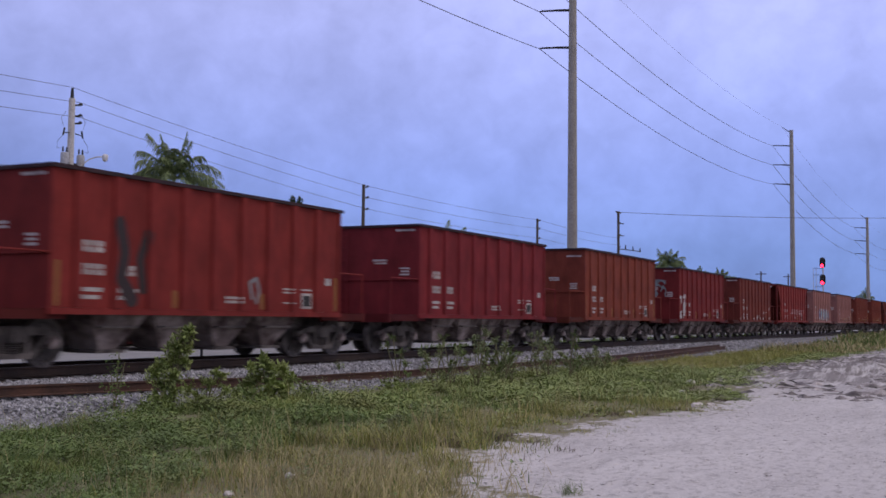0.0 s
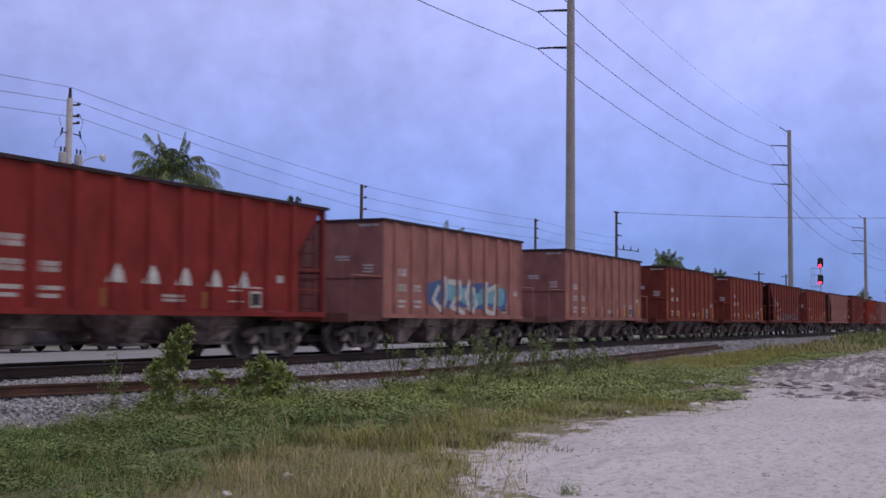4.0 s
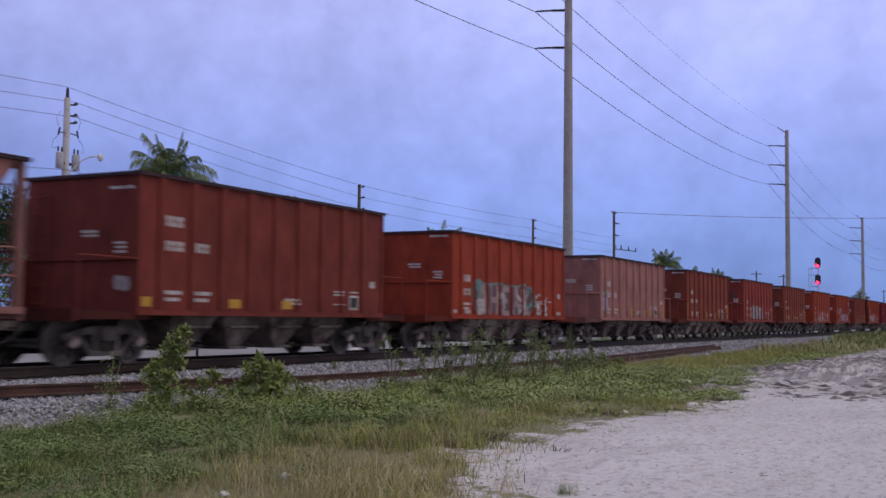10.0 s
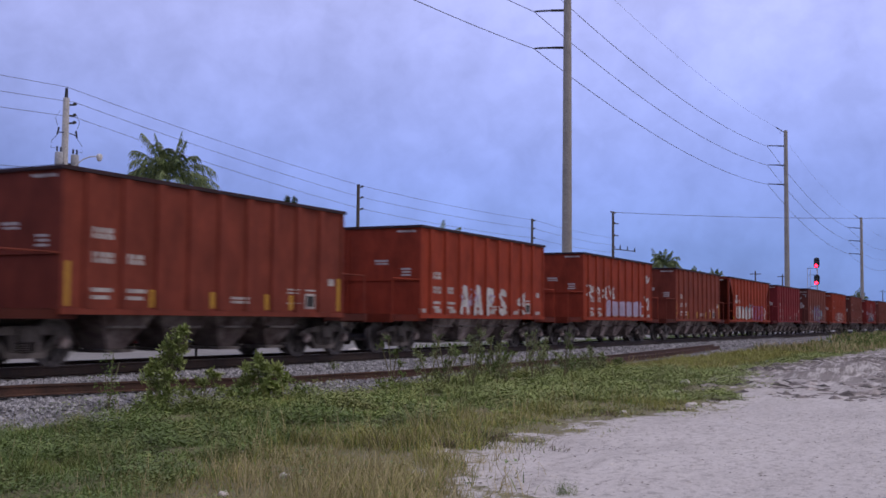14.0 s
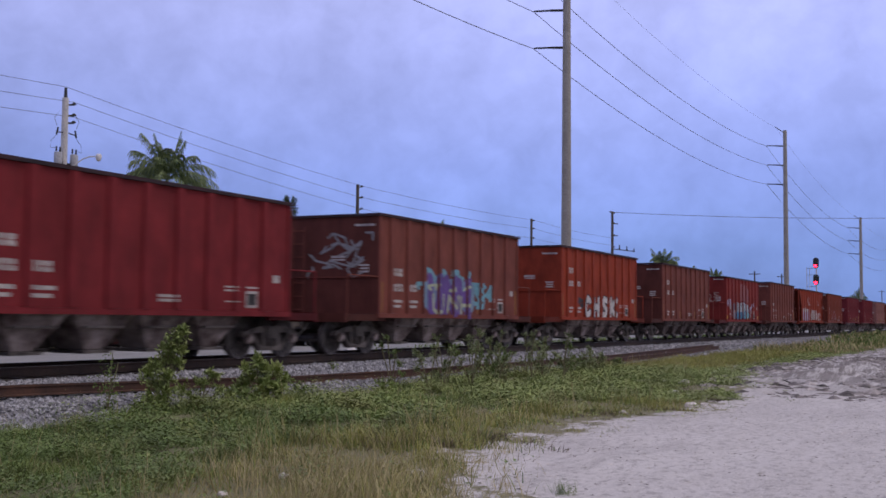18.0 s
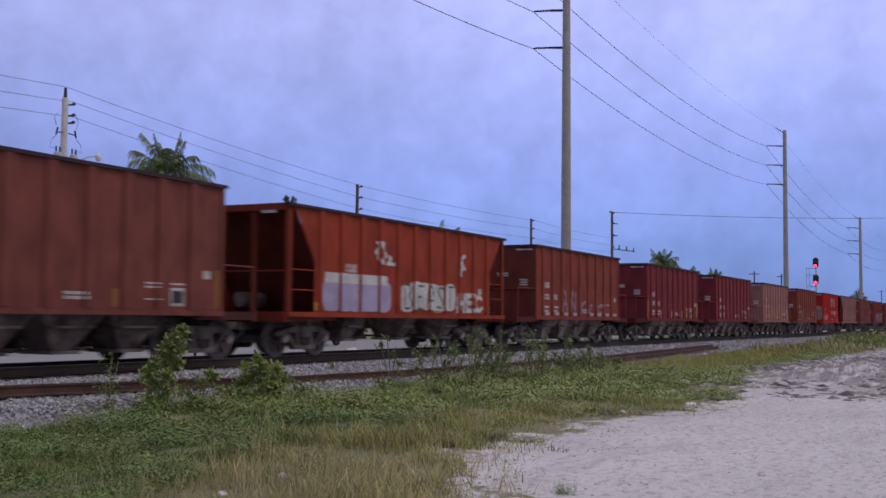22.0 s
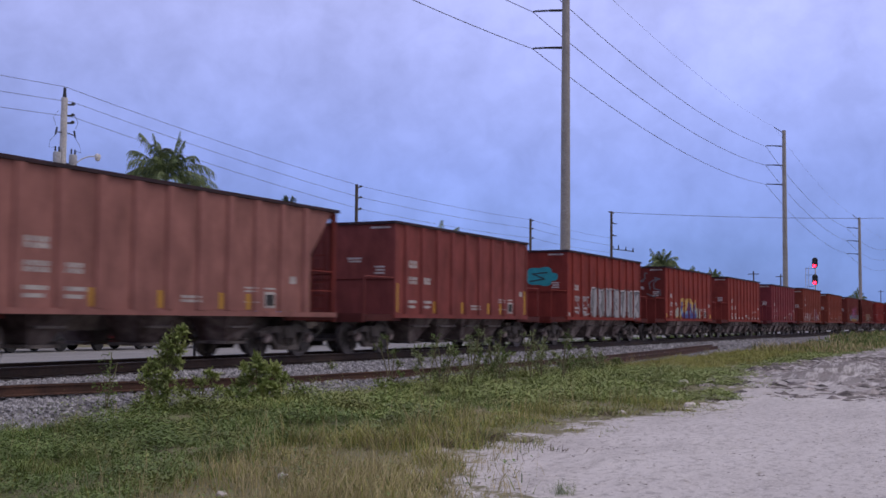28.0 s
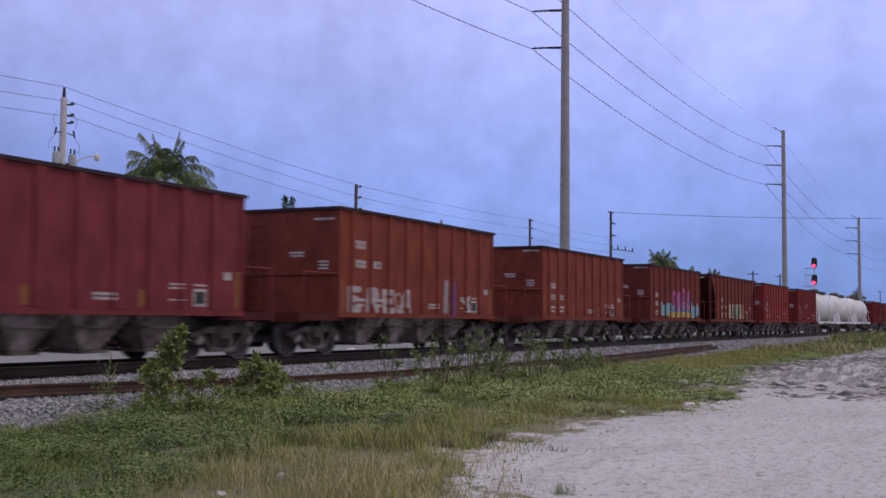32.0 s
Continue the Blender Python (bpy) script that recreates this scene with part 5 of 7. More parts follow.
graffiti(39, ((0.36, 0.37, 0.31), blob(-2.75, -1.7, 1.14, 1.72, 391, 3, 0.25) + blob(1.3, 2.35, 1.14, 1.78, 393, 3, 0.3), "pale green-grey graffiti cloud"), (YE, BACK39, "yellow graffiti halo"), ((0.045, 0.06, 0.28), BLUE39, "deep blue graffiti fill"), ((0.22, 0.36, 0.52), stroke([(-1.6, 1.42), (-1.35, 1.5)], 0.2) + stroke([(-0.9, 1.42), (-0.4, 1.45)], 0.18) + stroke([(-0.05, 1.45), (0.2, 1.5)], 0.16) + stroke([(0.75, 1.55), (1.15, 1.5)], 0.2), "pale blue graffiti accents"))
end_graffiti(39, ((0.13, 0.12, 0.13), scribble(-1.2, 0.9, 2.2, 3.4, 9, 0.06, 392), "dim grey scrawl"))
graffiti(42, ((0.50, 0.41, 0.41), lettering(-4.3, -0.6, 1.16, 1.74, "EREA", 0.17, 36, 0.6) + scribble(-4.2, -0.7, 1.15, 1.7, 4, 0.06, 423), "pale pink graffiti lettering"), ((0.40, 0.34, 0.36), stroke([(1.5, 1.25), (1.55, 2.05)], 0.28), "pale graffiti stroke"), ((0.17, 0.055, 0.20), stroke([(1.95, 1.2), (2.0, 1.95)], 0.34), "purple graffiti stroke"), (WH, scribble(2.6, 3.2, 1.2, 1.7, 3, 0.07, 422), "white scrawl"))
graffiti(44, (CY, blob(-2.6, 4.5, 1.14, 2.05, 441, 9, 0.35), "turquoise graffiti base"), (YE, blob(-1.2, 2.9, 1.14, 1.5, 442, 6, 0.3), "yellow graffiti band"), (MG, tag(-0.9, 2.9, 1.6, 2.55, (5, 6, 5, 1), 0.26, 37), "magenta graffiti lettering"), (BL, tag(-0.8, 2.9, 1.5, 2.4, (3, 0, 7, 2), 0.09, 38), "blue graffiti outline"))
graffiti(45, ((0.48, 0.40, 0.24), blob(-1.6, 2.0, 1.14, 2.1, 451, 4, 0.12), "tan graffiti block"), (KB, tag(-0.9, 1.4, 1.2, 2.0, (1, 7, 1), 0.16, 39), "black graffiti lettering"), (CY, [quad(-0.1, 1.3, 0.6, 1.8)], "pale blue graffiti patch"))
graffiti(46, (GR, scribble(-4.4, -3.2, 1.9, 2.4, 3, 0.1, 461), "grey scrawl"))
graffiti(47, (WH, scribble(-1.8, 0.2, 1.5, 2.6, 4, 0.12, 471), "white scrawl"))


# ---- poles, wires, signal ----
def wire(p, q, sag, r=0.02, n=14):
    p, q = Vector(p), Vector(q)
    m = Mesh()
    pts = [p.lerp(q, k / n) - Vector((0, 0, sag * 4 * (k / n) * (1 - k / n))) for k in range(n + 1)]
    return m.tube(pts, r, 5)


def big_pole(x, y, h, r0, r1, arms, side):
    """Tall concrete transmission pole with bare insulator arms over the track side."""
    ob = thing("transmission_pole", "tall grey concrete transmission pole with three insulator arms", "utility pole", "transmission poles along the railway")
    ob.matrix_basis = pose(x, y, 0)
    m = Mesh()
    m.smooth = True
    m.rod((0, 0, -0.3), (0, 0, h), r0, r1, 20)
    part("shaft", m, CONCRETE, ob)
    for z in arms:
        m = Mesh()
        m.rod((0, r1 * 0.8, z), (0, r1 + 0.9, z + 0.10), 0.085, 0.08, 8)
        m.rod((0, r1 + 0.9, z + 0.10), (0, r1 + 2.1, z + 0.18), 0.06, 0.05, 8)
        for k in range(7):
            m.rod((0, r1 + 0.9 + 0.16 * k, z + 0.10 + 0.012 * k), (0, r1 + 0.96 + 0.16 * k, z + 0.105 + 0.012 * k), 0.075, 0.075, 8)
        part("insulator_arm", m, DARKMETAL, ob)
    m = Mesh()
    m.rod((0, 0, h - 0.4), (0, 1.2, h + 0.5), 0.06, 0.05, 6)
    part("top_bracket", m, DARKMETAL, ob)
    return ob


POLES = ((-10.9, 25.7, 26.4), (67.12, 25.7, 26.58), (145.5, 25.7, 26.4), (224.2, 25.7, 21.9), (303, 25.7, 22.5))
for (x, y, h) in POLES:
    big_pole(x, y, h, 0.36, 0.232, (h - 2.05, h - 4.55, h - 7.05), -1)
for (a, b) in zip(POLES, POLES[1:]):
    for dz in (2.05, 4.55, 7.05):
        w = wire((a[0], a[1] + 2.35, a[2] - dz + 0.15), (b[0], b[1] + 2.35, b[2] - dz + 0.15), 1.55, 0.025, 24)
        thing("power_line", "thin sagging power line between poles", "cable", "transmission lines", mesh=w, mat=WIRE)
    w = wire((a[0], a[1] + 1.2, a[2] + 0.5), (b[0], b[1] + 1.2, b[2] + 0.5), 1.2, 0.010, 24)
    thing("shield_wire", "very thin shield wire over the power lines", "cable", "transmission lines", mesh=w, mat=SHIELD)


def street_pole(x, y, h, mat, r, pins, label, name="utility_pole"):
    ob = thing(name, label, "utility pole", "roadside utility poles")
    ob.matrix_basis = pose(x, y, 0)
    m = Mesh()
    m.smooth = True
    m.rod((0, 0, -0.3), (0, 0, h), r, r * 0.75, 14)
    part("shaft", m, mat, ob)
    for z in pins:
        m = Mesh()
        m.smooth = True
        m.rod((0.1, 0, z), (0.62, 0, z + 0.08), 0.05, 0.05, 8)
        m.lathe([(0.05, 0.06), (0.12, 0.09), (0.12, 0.13), (0.06, 0.2)], 10, "z", (0.62, 0, z))
        part("insulator", m, DARKMETAL, ob)
    return ob


DRUM = grainy((0.36, 0.37, 0.40), (0.44, 0.45, 0.48), 10, 1.5, 0.6, bump=0)("drum_grey")


# the near roadside pole: transformers, cut-outs, street lamp
P0 = street_pole(42.7, 45.0, 13.3, GREYPOLE, 0.225, (12.95, 12.35, 11.95), "pale concrete utility pole with transformers and a street lamp")
m = Mesh()
m.rod((0, 0, 13.3), (0, 0, 13.85), 0.10, 0.07, 8)
part("top_pin", m, DARKMETAL, P0, "dark pole-top insulator")
for sx in (-0.54, 0.58):
    e = 1 if sx > 0 else -1
    m = Mesh()
    m.smooth = True
    m.lathe([(0.01, -0.42), (0.19, -0.42), (0.21, -0.38), (0.21, 0.38), (0.18, 0.44), (0.01, 0.46)], 16, "z", (sx, -0.15, 9.85))
    part("transformer", m, DRUM, P0, "grey drum transformer")
    for q in (-0.13, 0.13):
        m = Mesh()
        m.smooth = True
        m.lathe([(0.035, 0.48), (0.06, 0.54), (0.035, 0.60), (0.055, 0.66), (0.03, 0.74)], 8, "z", (sx + q, -0.15, 9.85))
        part("bushing", m, DARKMETAL, P0)
    m = Mesh()
    m.box(min(sx, 0), max(sx, 0), -0.1, 0.1, 9.7, 9.8)
    part("bracket", m, DARKMETAL, P0)
    m = Mesh()
    m.rod((e * 0.2, -0.1, 11.4), (e * 0.62, -0.15, 11.35), 0.03, n=6)
    m.rod((e * 0.60, -0.15, 11.6), (e * 0.70, -0.15, 11.2), 0.05, 0.045, 8)
    part("cutout_fuse", m, DARKMETAL, P0)
    m = Mesh()
    m.tube([(e * 0.55, -0.15, 12.5), (e * 0.85, -0.15, 12.1), (e * 0.70, -0.15, 11.7)], 0.012, 5)
    m.tube([(e * 0.72, -0.15, 11.15), (e * 1.05, -0.15, 10.85), (e * 1.1, -0.15, 10.45), (e * 0.8, -0.15, 10.5)], 0.012, 5)
    part("jumper_wire", m, DARKMETAL, P0)
m = Mesh()
m.tube([(0.15, -0.1, 9.2), (0.45, -0.35, 9.7), (0.75, -0.6, 10.05), (1.0, -0.85, 10.2), (1.28, -1.1, 10.24)], 0.035, 6)
part("lamp_arm", m, GREYPOLE, P0)
m = Mesh()
m.smooth = True
m.lathe([(0.05, 0.14), (0.14, 0.10), (0.17, 0.0), (0.16, -0.08), (0.12, -0.22), (0.04, -0.27)], 14, "z", (1.36, -1.16, 10.25))
part("lamp_head", m, TANKWHITE, P0, "pale drum-shaped lamp head")

for z, tall in ((7.4, 0.05), (5.9, 0.06), (4.5, 0.05)):
    m = Mesh()
    m.rod((0, 0, z), (0, 0, z + tall), 0.232, 0.232, 14)
    part("strap", m, DARKMETAL, P0, "dark strap round the pole")

LINE = [(12.0, 45.2, 13.0), (42.7, 45.0, 13.3), (72.5, 45.0, 12.0), (106.1, 44.5, 12.2), (130.8, 44.0, 15.2)]
# heights of the three lines at each pole
HUNG = ((13.0, 11.95, 11.15), (13.9, 13.17, 12.36), (11.95, 11.05, 10.15), (12.1, 11.2, 10.2), (11.9, 11.0, 10.1))
street_pole(*LINE[2], WOODPOLE, 0.16, (11.8, 10.95, 10.05), "weathered wooden utility pole with side insulators")
street_pole(*LINE[3], WOODPOLE, 0.16, (11.95, 11.1, 10.1), "weathered wooden utility pole with side insulators")
street_pole(*LINE[0], WOODPOLE, 0.17, (12.8, 12.1, 11.4), "weathered wooden utility pole with side insulators")
P4 = street_pole(*LINE[4], WOODPOLE, 0.2, (13.7, 12.2, 10.7), "wooden utility pole where the line turns over the track")
m = Mesh()
m.box(-0.9, 0.9, -0.06, 0.06, 15.0, 15.15)
part("crossarm", m, WOODPOLE, P4)
for z in (13.7, 12.2):
    m = Mesh()
    m.rod((0.15, 0, z), (2.0, 0, z + 0.12), 0.07, 0.07, 6)
    part("side_arm", m, DARKMETAL, P4)
m = Mesh()
m.rod((0.1, 0, 10.55), (9.0, 0, 10.75), 0.06, 0.06, 6)
for k in range(3):
    m.rod((2.8 + 3.0 * k, 0, 10.65), (2.8 + 3.0 * k, 0, 11.2), 0.10, 0.05, 6)
part("switch_arm", m, DARKMETAL, P4)
for k in range(4):
    a, b = LINE[k], LINE[k + 1]
    for za, zb in zip(HUNG[k], HUNG[k + 1]):
        w = wire((a[0] + (0.62 if za != HUNG[1][0] else 0), a[1], za), (b[0] + (0.62 if zb != HUNG[1][0] else 0), b[1], zb), 0.2, 0.014)
        thing("street_line", "thin sagging overhead line along the road", "cable", "roadside lines", mesh=w, mat=WIRE)
for a, b in (((12.0, 45.2, 8.7), (42.7, 44.8, 9.4)), ((42.7, 44.8, 9.4), (72.5, 44.8, 8.3)), ((72.5, 44.8, 8.3), (106.1, 44.3, 8.3))):
    thing("service_cable", "low thick cable slung along the road", "cable", "roadside lines", mesh=wire(a, b, 0.4, 0.016), mat=WIRE)
w = wire((130.8, 44.0, 15.1), (147.6, 14.0, 14.8), 0.25, 0.030, 20)
thing("crossing_line", "dark overhead line crossing above the railway", "cable", mesh=w, mat=WIRE)


# railway signal: two red aspects on a slim mast
GLOW = bpy.data.materials.new("red_lens")
GLOW.use_nodes = True
gb = GLOW.node_tree.nodes["Principled BSDF"]
gb.inputs["Base Color"].default_value = (0.6, 0.01, 0.02, 1)
gb.inputs["Emission Color"].default_value = (1.0, 0.012, 0.04, 1)
gb.inputs["Emission Strength"].default_value = 11.0
LENS_OFF = grainy((0.02, 0.02, 0.02), (0.03, 0.03, 0.03), 5, 1, 0.2, bump=0)("dark_lens")
sig = thing("railway_signal", "railway signal mast with two heads showing red", "railway signal")
sig.matrix_basis = pose(138.8, 21.0, 0, 0, 0, 0)
m = Mesh()
m.smooth = True
m.rod((0, 0, 0), (0, 0, 9.35), 0.08, 0.07, 10)
part("mast", m, GREYPOLE, sig)
for z in (8.85, 6.82):
    m = Mesh()
    m.prism([(math.cos(a) * 0.34, z + math.sin(a) * 0.34 + (0.3 if math.sin(a) > 0 else -0.3)) for a in [2 * math.pi * k / 20 for k in range(20)]], "x", -0.32, -0.26)
    m.box(-0.26, -0.08, -0.2, 0.2, z - 0.55, z + 0.55)
    head = part("signal_head", m, BLACK, sig, "black oval signal head")
    for k, zz in enumerate((z + 0.38, z, z - 0.38)):
        m = Mesh()
        m.smooth = True
        m.lathe([(0.01, -0.66), (0.15, -0.65), (0.19, -0.625)], 14, "x", (0, 0, zz))
        part("lens", m, GLOW if k == 2 else LENS_OFF, head, "glowing red lens" if k == 2 else "dark lens")
        m = Mesh()
        m.lathe([(0.19, -0.34), (0.19, -0.62), (0.175, -0.62), (0.175, -0.34)], 14, "x", (0, 0, zz))
        part("hood", m, BLACK, head)
for z in (8.2, 7.4, 6.0, 5.2):
    m = Mesh()
    m.rod((0, -0.05, z), (-0.2, 1.1, z), 0.025, n=5)
    part("bracket", m, DARKMETAL, sig)
m = Mesh()
for yy in (0.75, 1.1):
    m.rod((-0.2, yy, 0.0), (-0.2, yy, 8.3), 0.025, n=5)
for k in range(20):
    m.rod((-0.2, 0.75, 0.4 + 0.4 * k), (-0.2, 1.1, 0.4 + 0.4 * k), 0.015, n=4)
part("ladder", m, GREYPOLE, sig)

# far poles with short crossarms beyond the road
for (x, y, h) in ((147.0, 30.0, 8.3), (166.1, 30.0, 8.7), (305, 30, 10.2)):
    ob = thing("utility_pole", "distant wooden pole with a short crossarm", "utility pole", "far poles")
    ob.matrix_basis = pose(x, y, 0)
    m = Mesh()
    m.rod((0, 0, -0.2), (0, 0, h), 0.13, 0.09, 8)
    part("shaft", m, WOODPOLE, ob)
    m = Mesh()
    m.box(-0.06, 0.06, -0.7, 0.7, h - 0.42, h - 0.32)
    part("crossarm", m, WOODPOLE, ob)


# ---- plants ----
def frond(m, root, az, length, rise, droop, seed, leaf=0.55, dense=26):
    """A feather frond: arched midrib with narrow leaflets on both sides."""
    r = random.Random(seed)
    d = Vector((math.cos(az), math.sin(az), 0))
    side = Vector((-d.y, d.x, 0))
    pts = []
    for k in range(11):
        u = k / 10
        pts.append(Vector(root) + d * length * (u - 0.12 * u * u) * math.cos(rise) + Vector((0, 0, length * (math.sin(rise) * u - droop * u * u))))
    for k in range(10):
        w = 0.035 * (1 - k / 11)
        m.rod(pts[k], pts[k + 1], w, w * 0.8, 4, False)
    for k in range(dense):
        u = 0.14 + 0.86 * k / dense
        i = min(9, int(u * 10))
        p = pts[i].lerp(pts[i + 1], u * 10 - i)
        t = (pts[i + 1] - pts[i]).normalized()
        ln = leaf * (0.45 + 1.0 * math.sin(math.pi * min(1, u * 0.85 + 0.12))) * r.uniform(0.75, 1.15)
        for s in (-1, 1):
            tip = p + side * s * ln * r.uniform(0.30, 0.55) + t * ln * r.uniform(0.3, 0.6) + Vector((0, 0, -ln * r.uniform(0.55, 0.95)))
            b = t * 0.024
            mid = p.lerp(tip, 0.4) + side * s * ln * 0.10 + Vector((0, 0, ln * 0.12))
            m.add([p - b, p + b, mid + b * 0.9, mid - b * 0.9, tip], [(0, 1, 2, 3), (3, 2, 4)])


def palm(x, y, h, r, seed, n=20, lean=0.3, leaf=0.55, dense=34, up=84, fronds=()):
    rr = random.Random(seed)
    ob = thing("palm_tree", "coconut palm with a ragged crown of feather fronds", "palm tree", "palms behind the railway")
    ob.matrix_basis = pose(x, y, 0)
    m = Mesh()
    m.smooth = True
    pts = [Vector((lean * (k / 8) ** 2, 0.15 * math.sin(k * 0.7), h * k / 8)) for k in range(9)]
    for k in range(8):
        m.rod(pts[k], pts[k + 1], 0.2 - 0.012 * k, 0.188 - 0.012 * k, 9, False)
    part("trunk", m, BARK, ob)
    top = pts[-1]
    m = Mesh()
    for k, (az, rise, length, droop) in enumerate(fronds):
        frond(m, top, radians(az), length, radians(rise), droop, seed * 100 + k, leaf, dense)
    for k in range(0 if fronds else n):
        az = 2.4 * k + rr.uniform(-0.25, 0.25)
        lay = (k / n) ** 0.8
        frond(m, top + Vector((0, 0, rr.uniform(-0.1, 0.15))), az, r * rr.uniform(0.85, 1.1), radians(up - (up - 28) * lay + rr.uniform(-8, 8)), 0.26 + 0.52 * lay, seed * 100 + k, leaf, dense)
    part("crown", m, PALM, ob)
    m = Mesh()
    for k in range(2):
        frond(m, top - Vector((0, 0, 0.15)), rr.uniform(0, 6.28), r * 0.7, radians(-50), 0.3, seed * 100 + 50 + k, leaf, 20)
    part("dead_fronds", m, PALM_DRY, ob, "dry brown hanging fronds")
    return ob


# the near palm: azimuth, rise, length and droop of each frond
CROWN = ((-58, 76, 3.7, 0.14), (-50, 70, 3.5, 0.22), (135, 68, 5.0, 0.36), (126, 56, 4.6, 0.45), (150, 50, 4.2, 0.55), (128, 36, 4.0, 0.60), (-48, 46, 4.8, 0.60), (-36, 30, 4.3, 0.55), (-66, 58, 4.0, 0.48), (40, 74, 3.8, 0.40),
         (70, 62, 4.2, 0.55), (15, 64, 4.0, 0.55), (-140, 74, 3.6, 0.45), (-120, 55, 4.0, 0.6), (-165, 60, 4.0, 0.6), (172, 72, 3.8, 0.4), (95, 78, 3.8, 0.35), (-100, 66, 3.6, 0.5), (100, 45, 4.2, 0.6), (-150, 30, 3.6, 0.6), (-80, 34, 3.8, 0.6),
         (150, 18, 4.0, 0.52), (-30, 14, 3.8, 0.52), (112, 14, 3.9, 0.5), (-62, 20, 4.1, 0.58), (60, 20, 3.6, 0.5), (-120, 16, 3.6, 0.5), (-160, 12, 3.6, 0.5), (130, 76, 4.0, 0.25), (-20, 76, 4.0, 0.3), (134, 28, 4.5, 0.78), (118, 12, 4.0, 0.68), (146, 42, 4.8, 0.85), (-44, 22, 4.4, 0.75))
palm(52.9, 47.0, 10.2, 4.5, 3, 0, 0.1, 0.95, 40, 86, CROWN)
palm(95.2, 50.0, 8.5, 3.9, 5, 28, 0.3, 0.75, 36, 66)
palm(138.3, 40.0, 8.6, 3.6, 8, 32, 0.3, 0.75, 36, 72)
palm(153.5, 40.0, 7.7, 2.4, 12, 22, 0.3, 0.55)
palm(150.6, 36.0, 6.9, 3.0, 9, 24, 0.3, 0.65)
palm(298.0, 35.0, 7.5, 4.0, 11, 24, 0.3, 0.75)


def leaf_cloud(m, c, rad, n, size, r, flat=0.75):
    """Leaves in clumps through an uneven ellipsoid."""
    for _ in range(n):
        while True:
            p = Vector((r.uniform(-1, 1), r.uniform(-1, 1), r.uniform(-1, 1)))
            if 0.25 < p.length < 1:
                break
        p = Vector((p.x * rad[0], p.y * rad[1], p.z * rad[2])) + Vector(c)
        d = Vector((r.gauss(0, 1), r.gauss(0, 1), r.gauss(0, 0.6))).normalized()
        e = d.orthogonal().normalized()
        e.rotate(Matrix.Rotation(r.uniform(0, 6.28), 3, d))
        s = size * r.uniform(0.6, 1.35)
        m.add([p, p + d * s * 0.5 + e * s * 0.28, p + d * s, p + d * s * 0.5 - e * s * 0.28], [(0, 1, 2, 3)])


def tree(x, y, h, w, seed, n=2600, leaf=0.22, mat=None):
    r = random.Random(seed)
    ob = thing("tree", "dark leafy broad tree behind the road", "tree", "trees beyond the road")
    ob.matrix_basis = pose(x, y, 0)
    m = Mesh()
    m.rod((0, 0, -0.2), (0.1, 0, h * 0.45), 0.22, 0.15, 9)
    tips = []
    for k in range(7):
        a = 2 * math.pi * k / 7 + r.uniform(-0.3, 0.3)
        q = Vector((math.cos(a) * w * r.uniform(0.35, 0.7), math.sin(a) * w * r.uniform(0.35, 0.7), h * r.uniform(0.55, 0.85)))
        m.rod((0.1, 0, h * r.uniform(0.3, 0.45)), q, 0.09, 0.03, 6)
        tips.append(q)
    part("trunk", m, BARK, ob)
    m = Mesh()
    for q in tips + [Vector((0, 0, h * 0.85))]:
        for _ in range(4):
            c = q + Vector((r.gauss(0, w * 0.22), r.gauss(0, w * 0.22), r.gauss(0, h * 0.09)))
            s = w * r.uniform(0.2, 0.36)
            leaf_cloud(m, c, (s, s, s * 0.75), n // 32, leaf, r)
    part("crown", m, mat or TREE_D, ob)
    return ob


tree(44.0, 52.0, 9.0, 3.6, 21, 5200)
tree(48.0, 53.0, 9.0, 3.4, 22, 5200)
tree(51.8, 54.0, 8.2, 3.2, 26, 4600)
tree(56.5, 56.0, 6.4, 3.0, 23, 3200)
tree(61.0, 56.0, 5.8, 3.0, 24, 3000)
tree(66.0, 57.0, 4.6, 3.0, 25, 2400)
tree(45.8, 50.5, 7.6, 3.2, 27, 5200)
tree(54.6, 53.0, 6.2, 3.0, 28, 4200)


def house(x0, x1, y0, y1, h, top):
    """Pale house behind the trees: four walls under a hipped roof."""
    ob = thing("house", "pale grey-walled house with a grey hipped roof behind the trees", "house")
    m = Mesh()
    m.box(x0, x1, y0, y1, -0.2, h)
    part("wall", m, CONCRETE, ob)
    m = Mesh()
    d = (y1 - y0) / 2
    m.hexa([(x0 - 0.4, y0 - 0.4, h), (x1 + 0.4, y0 - 0.4, h), (x1 + 0.4, y1 + 0.4, h), (x0 - 0.4, y1 + 0.4, h)], [(x0 + d, y0 + d - 0.05, top), (x1 - d, y0 + d - 0.05, top), (x1 - d, y0 + d + 0.05, top), (x0 + d, y0 + d + 0.05, top)])
    part("roof", m, ROAD, ob)
    for z in (1.2, 4.2, 7.2):
        for u in (0.25, 0.7):
            m = Mesh()
            xx = x0 + (x1 - x0) * u
            m.box(xx - 0.55, xx + 0.55, y0 - 0.03, y0 - 0.004, z, z + 1.3)
            part("window", m, DARKMETAL, ob, "dark window")
    return ob


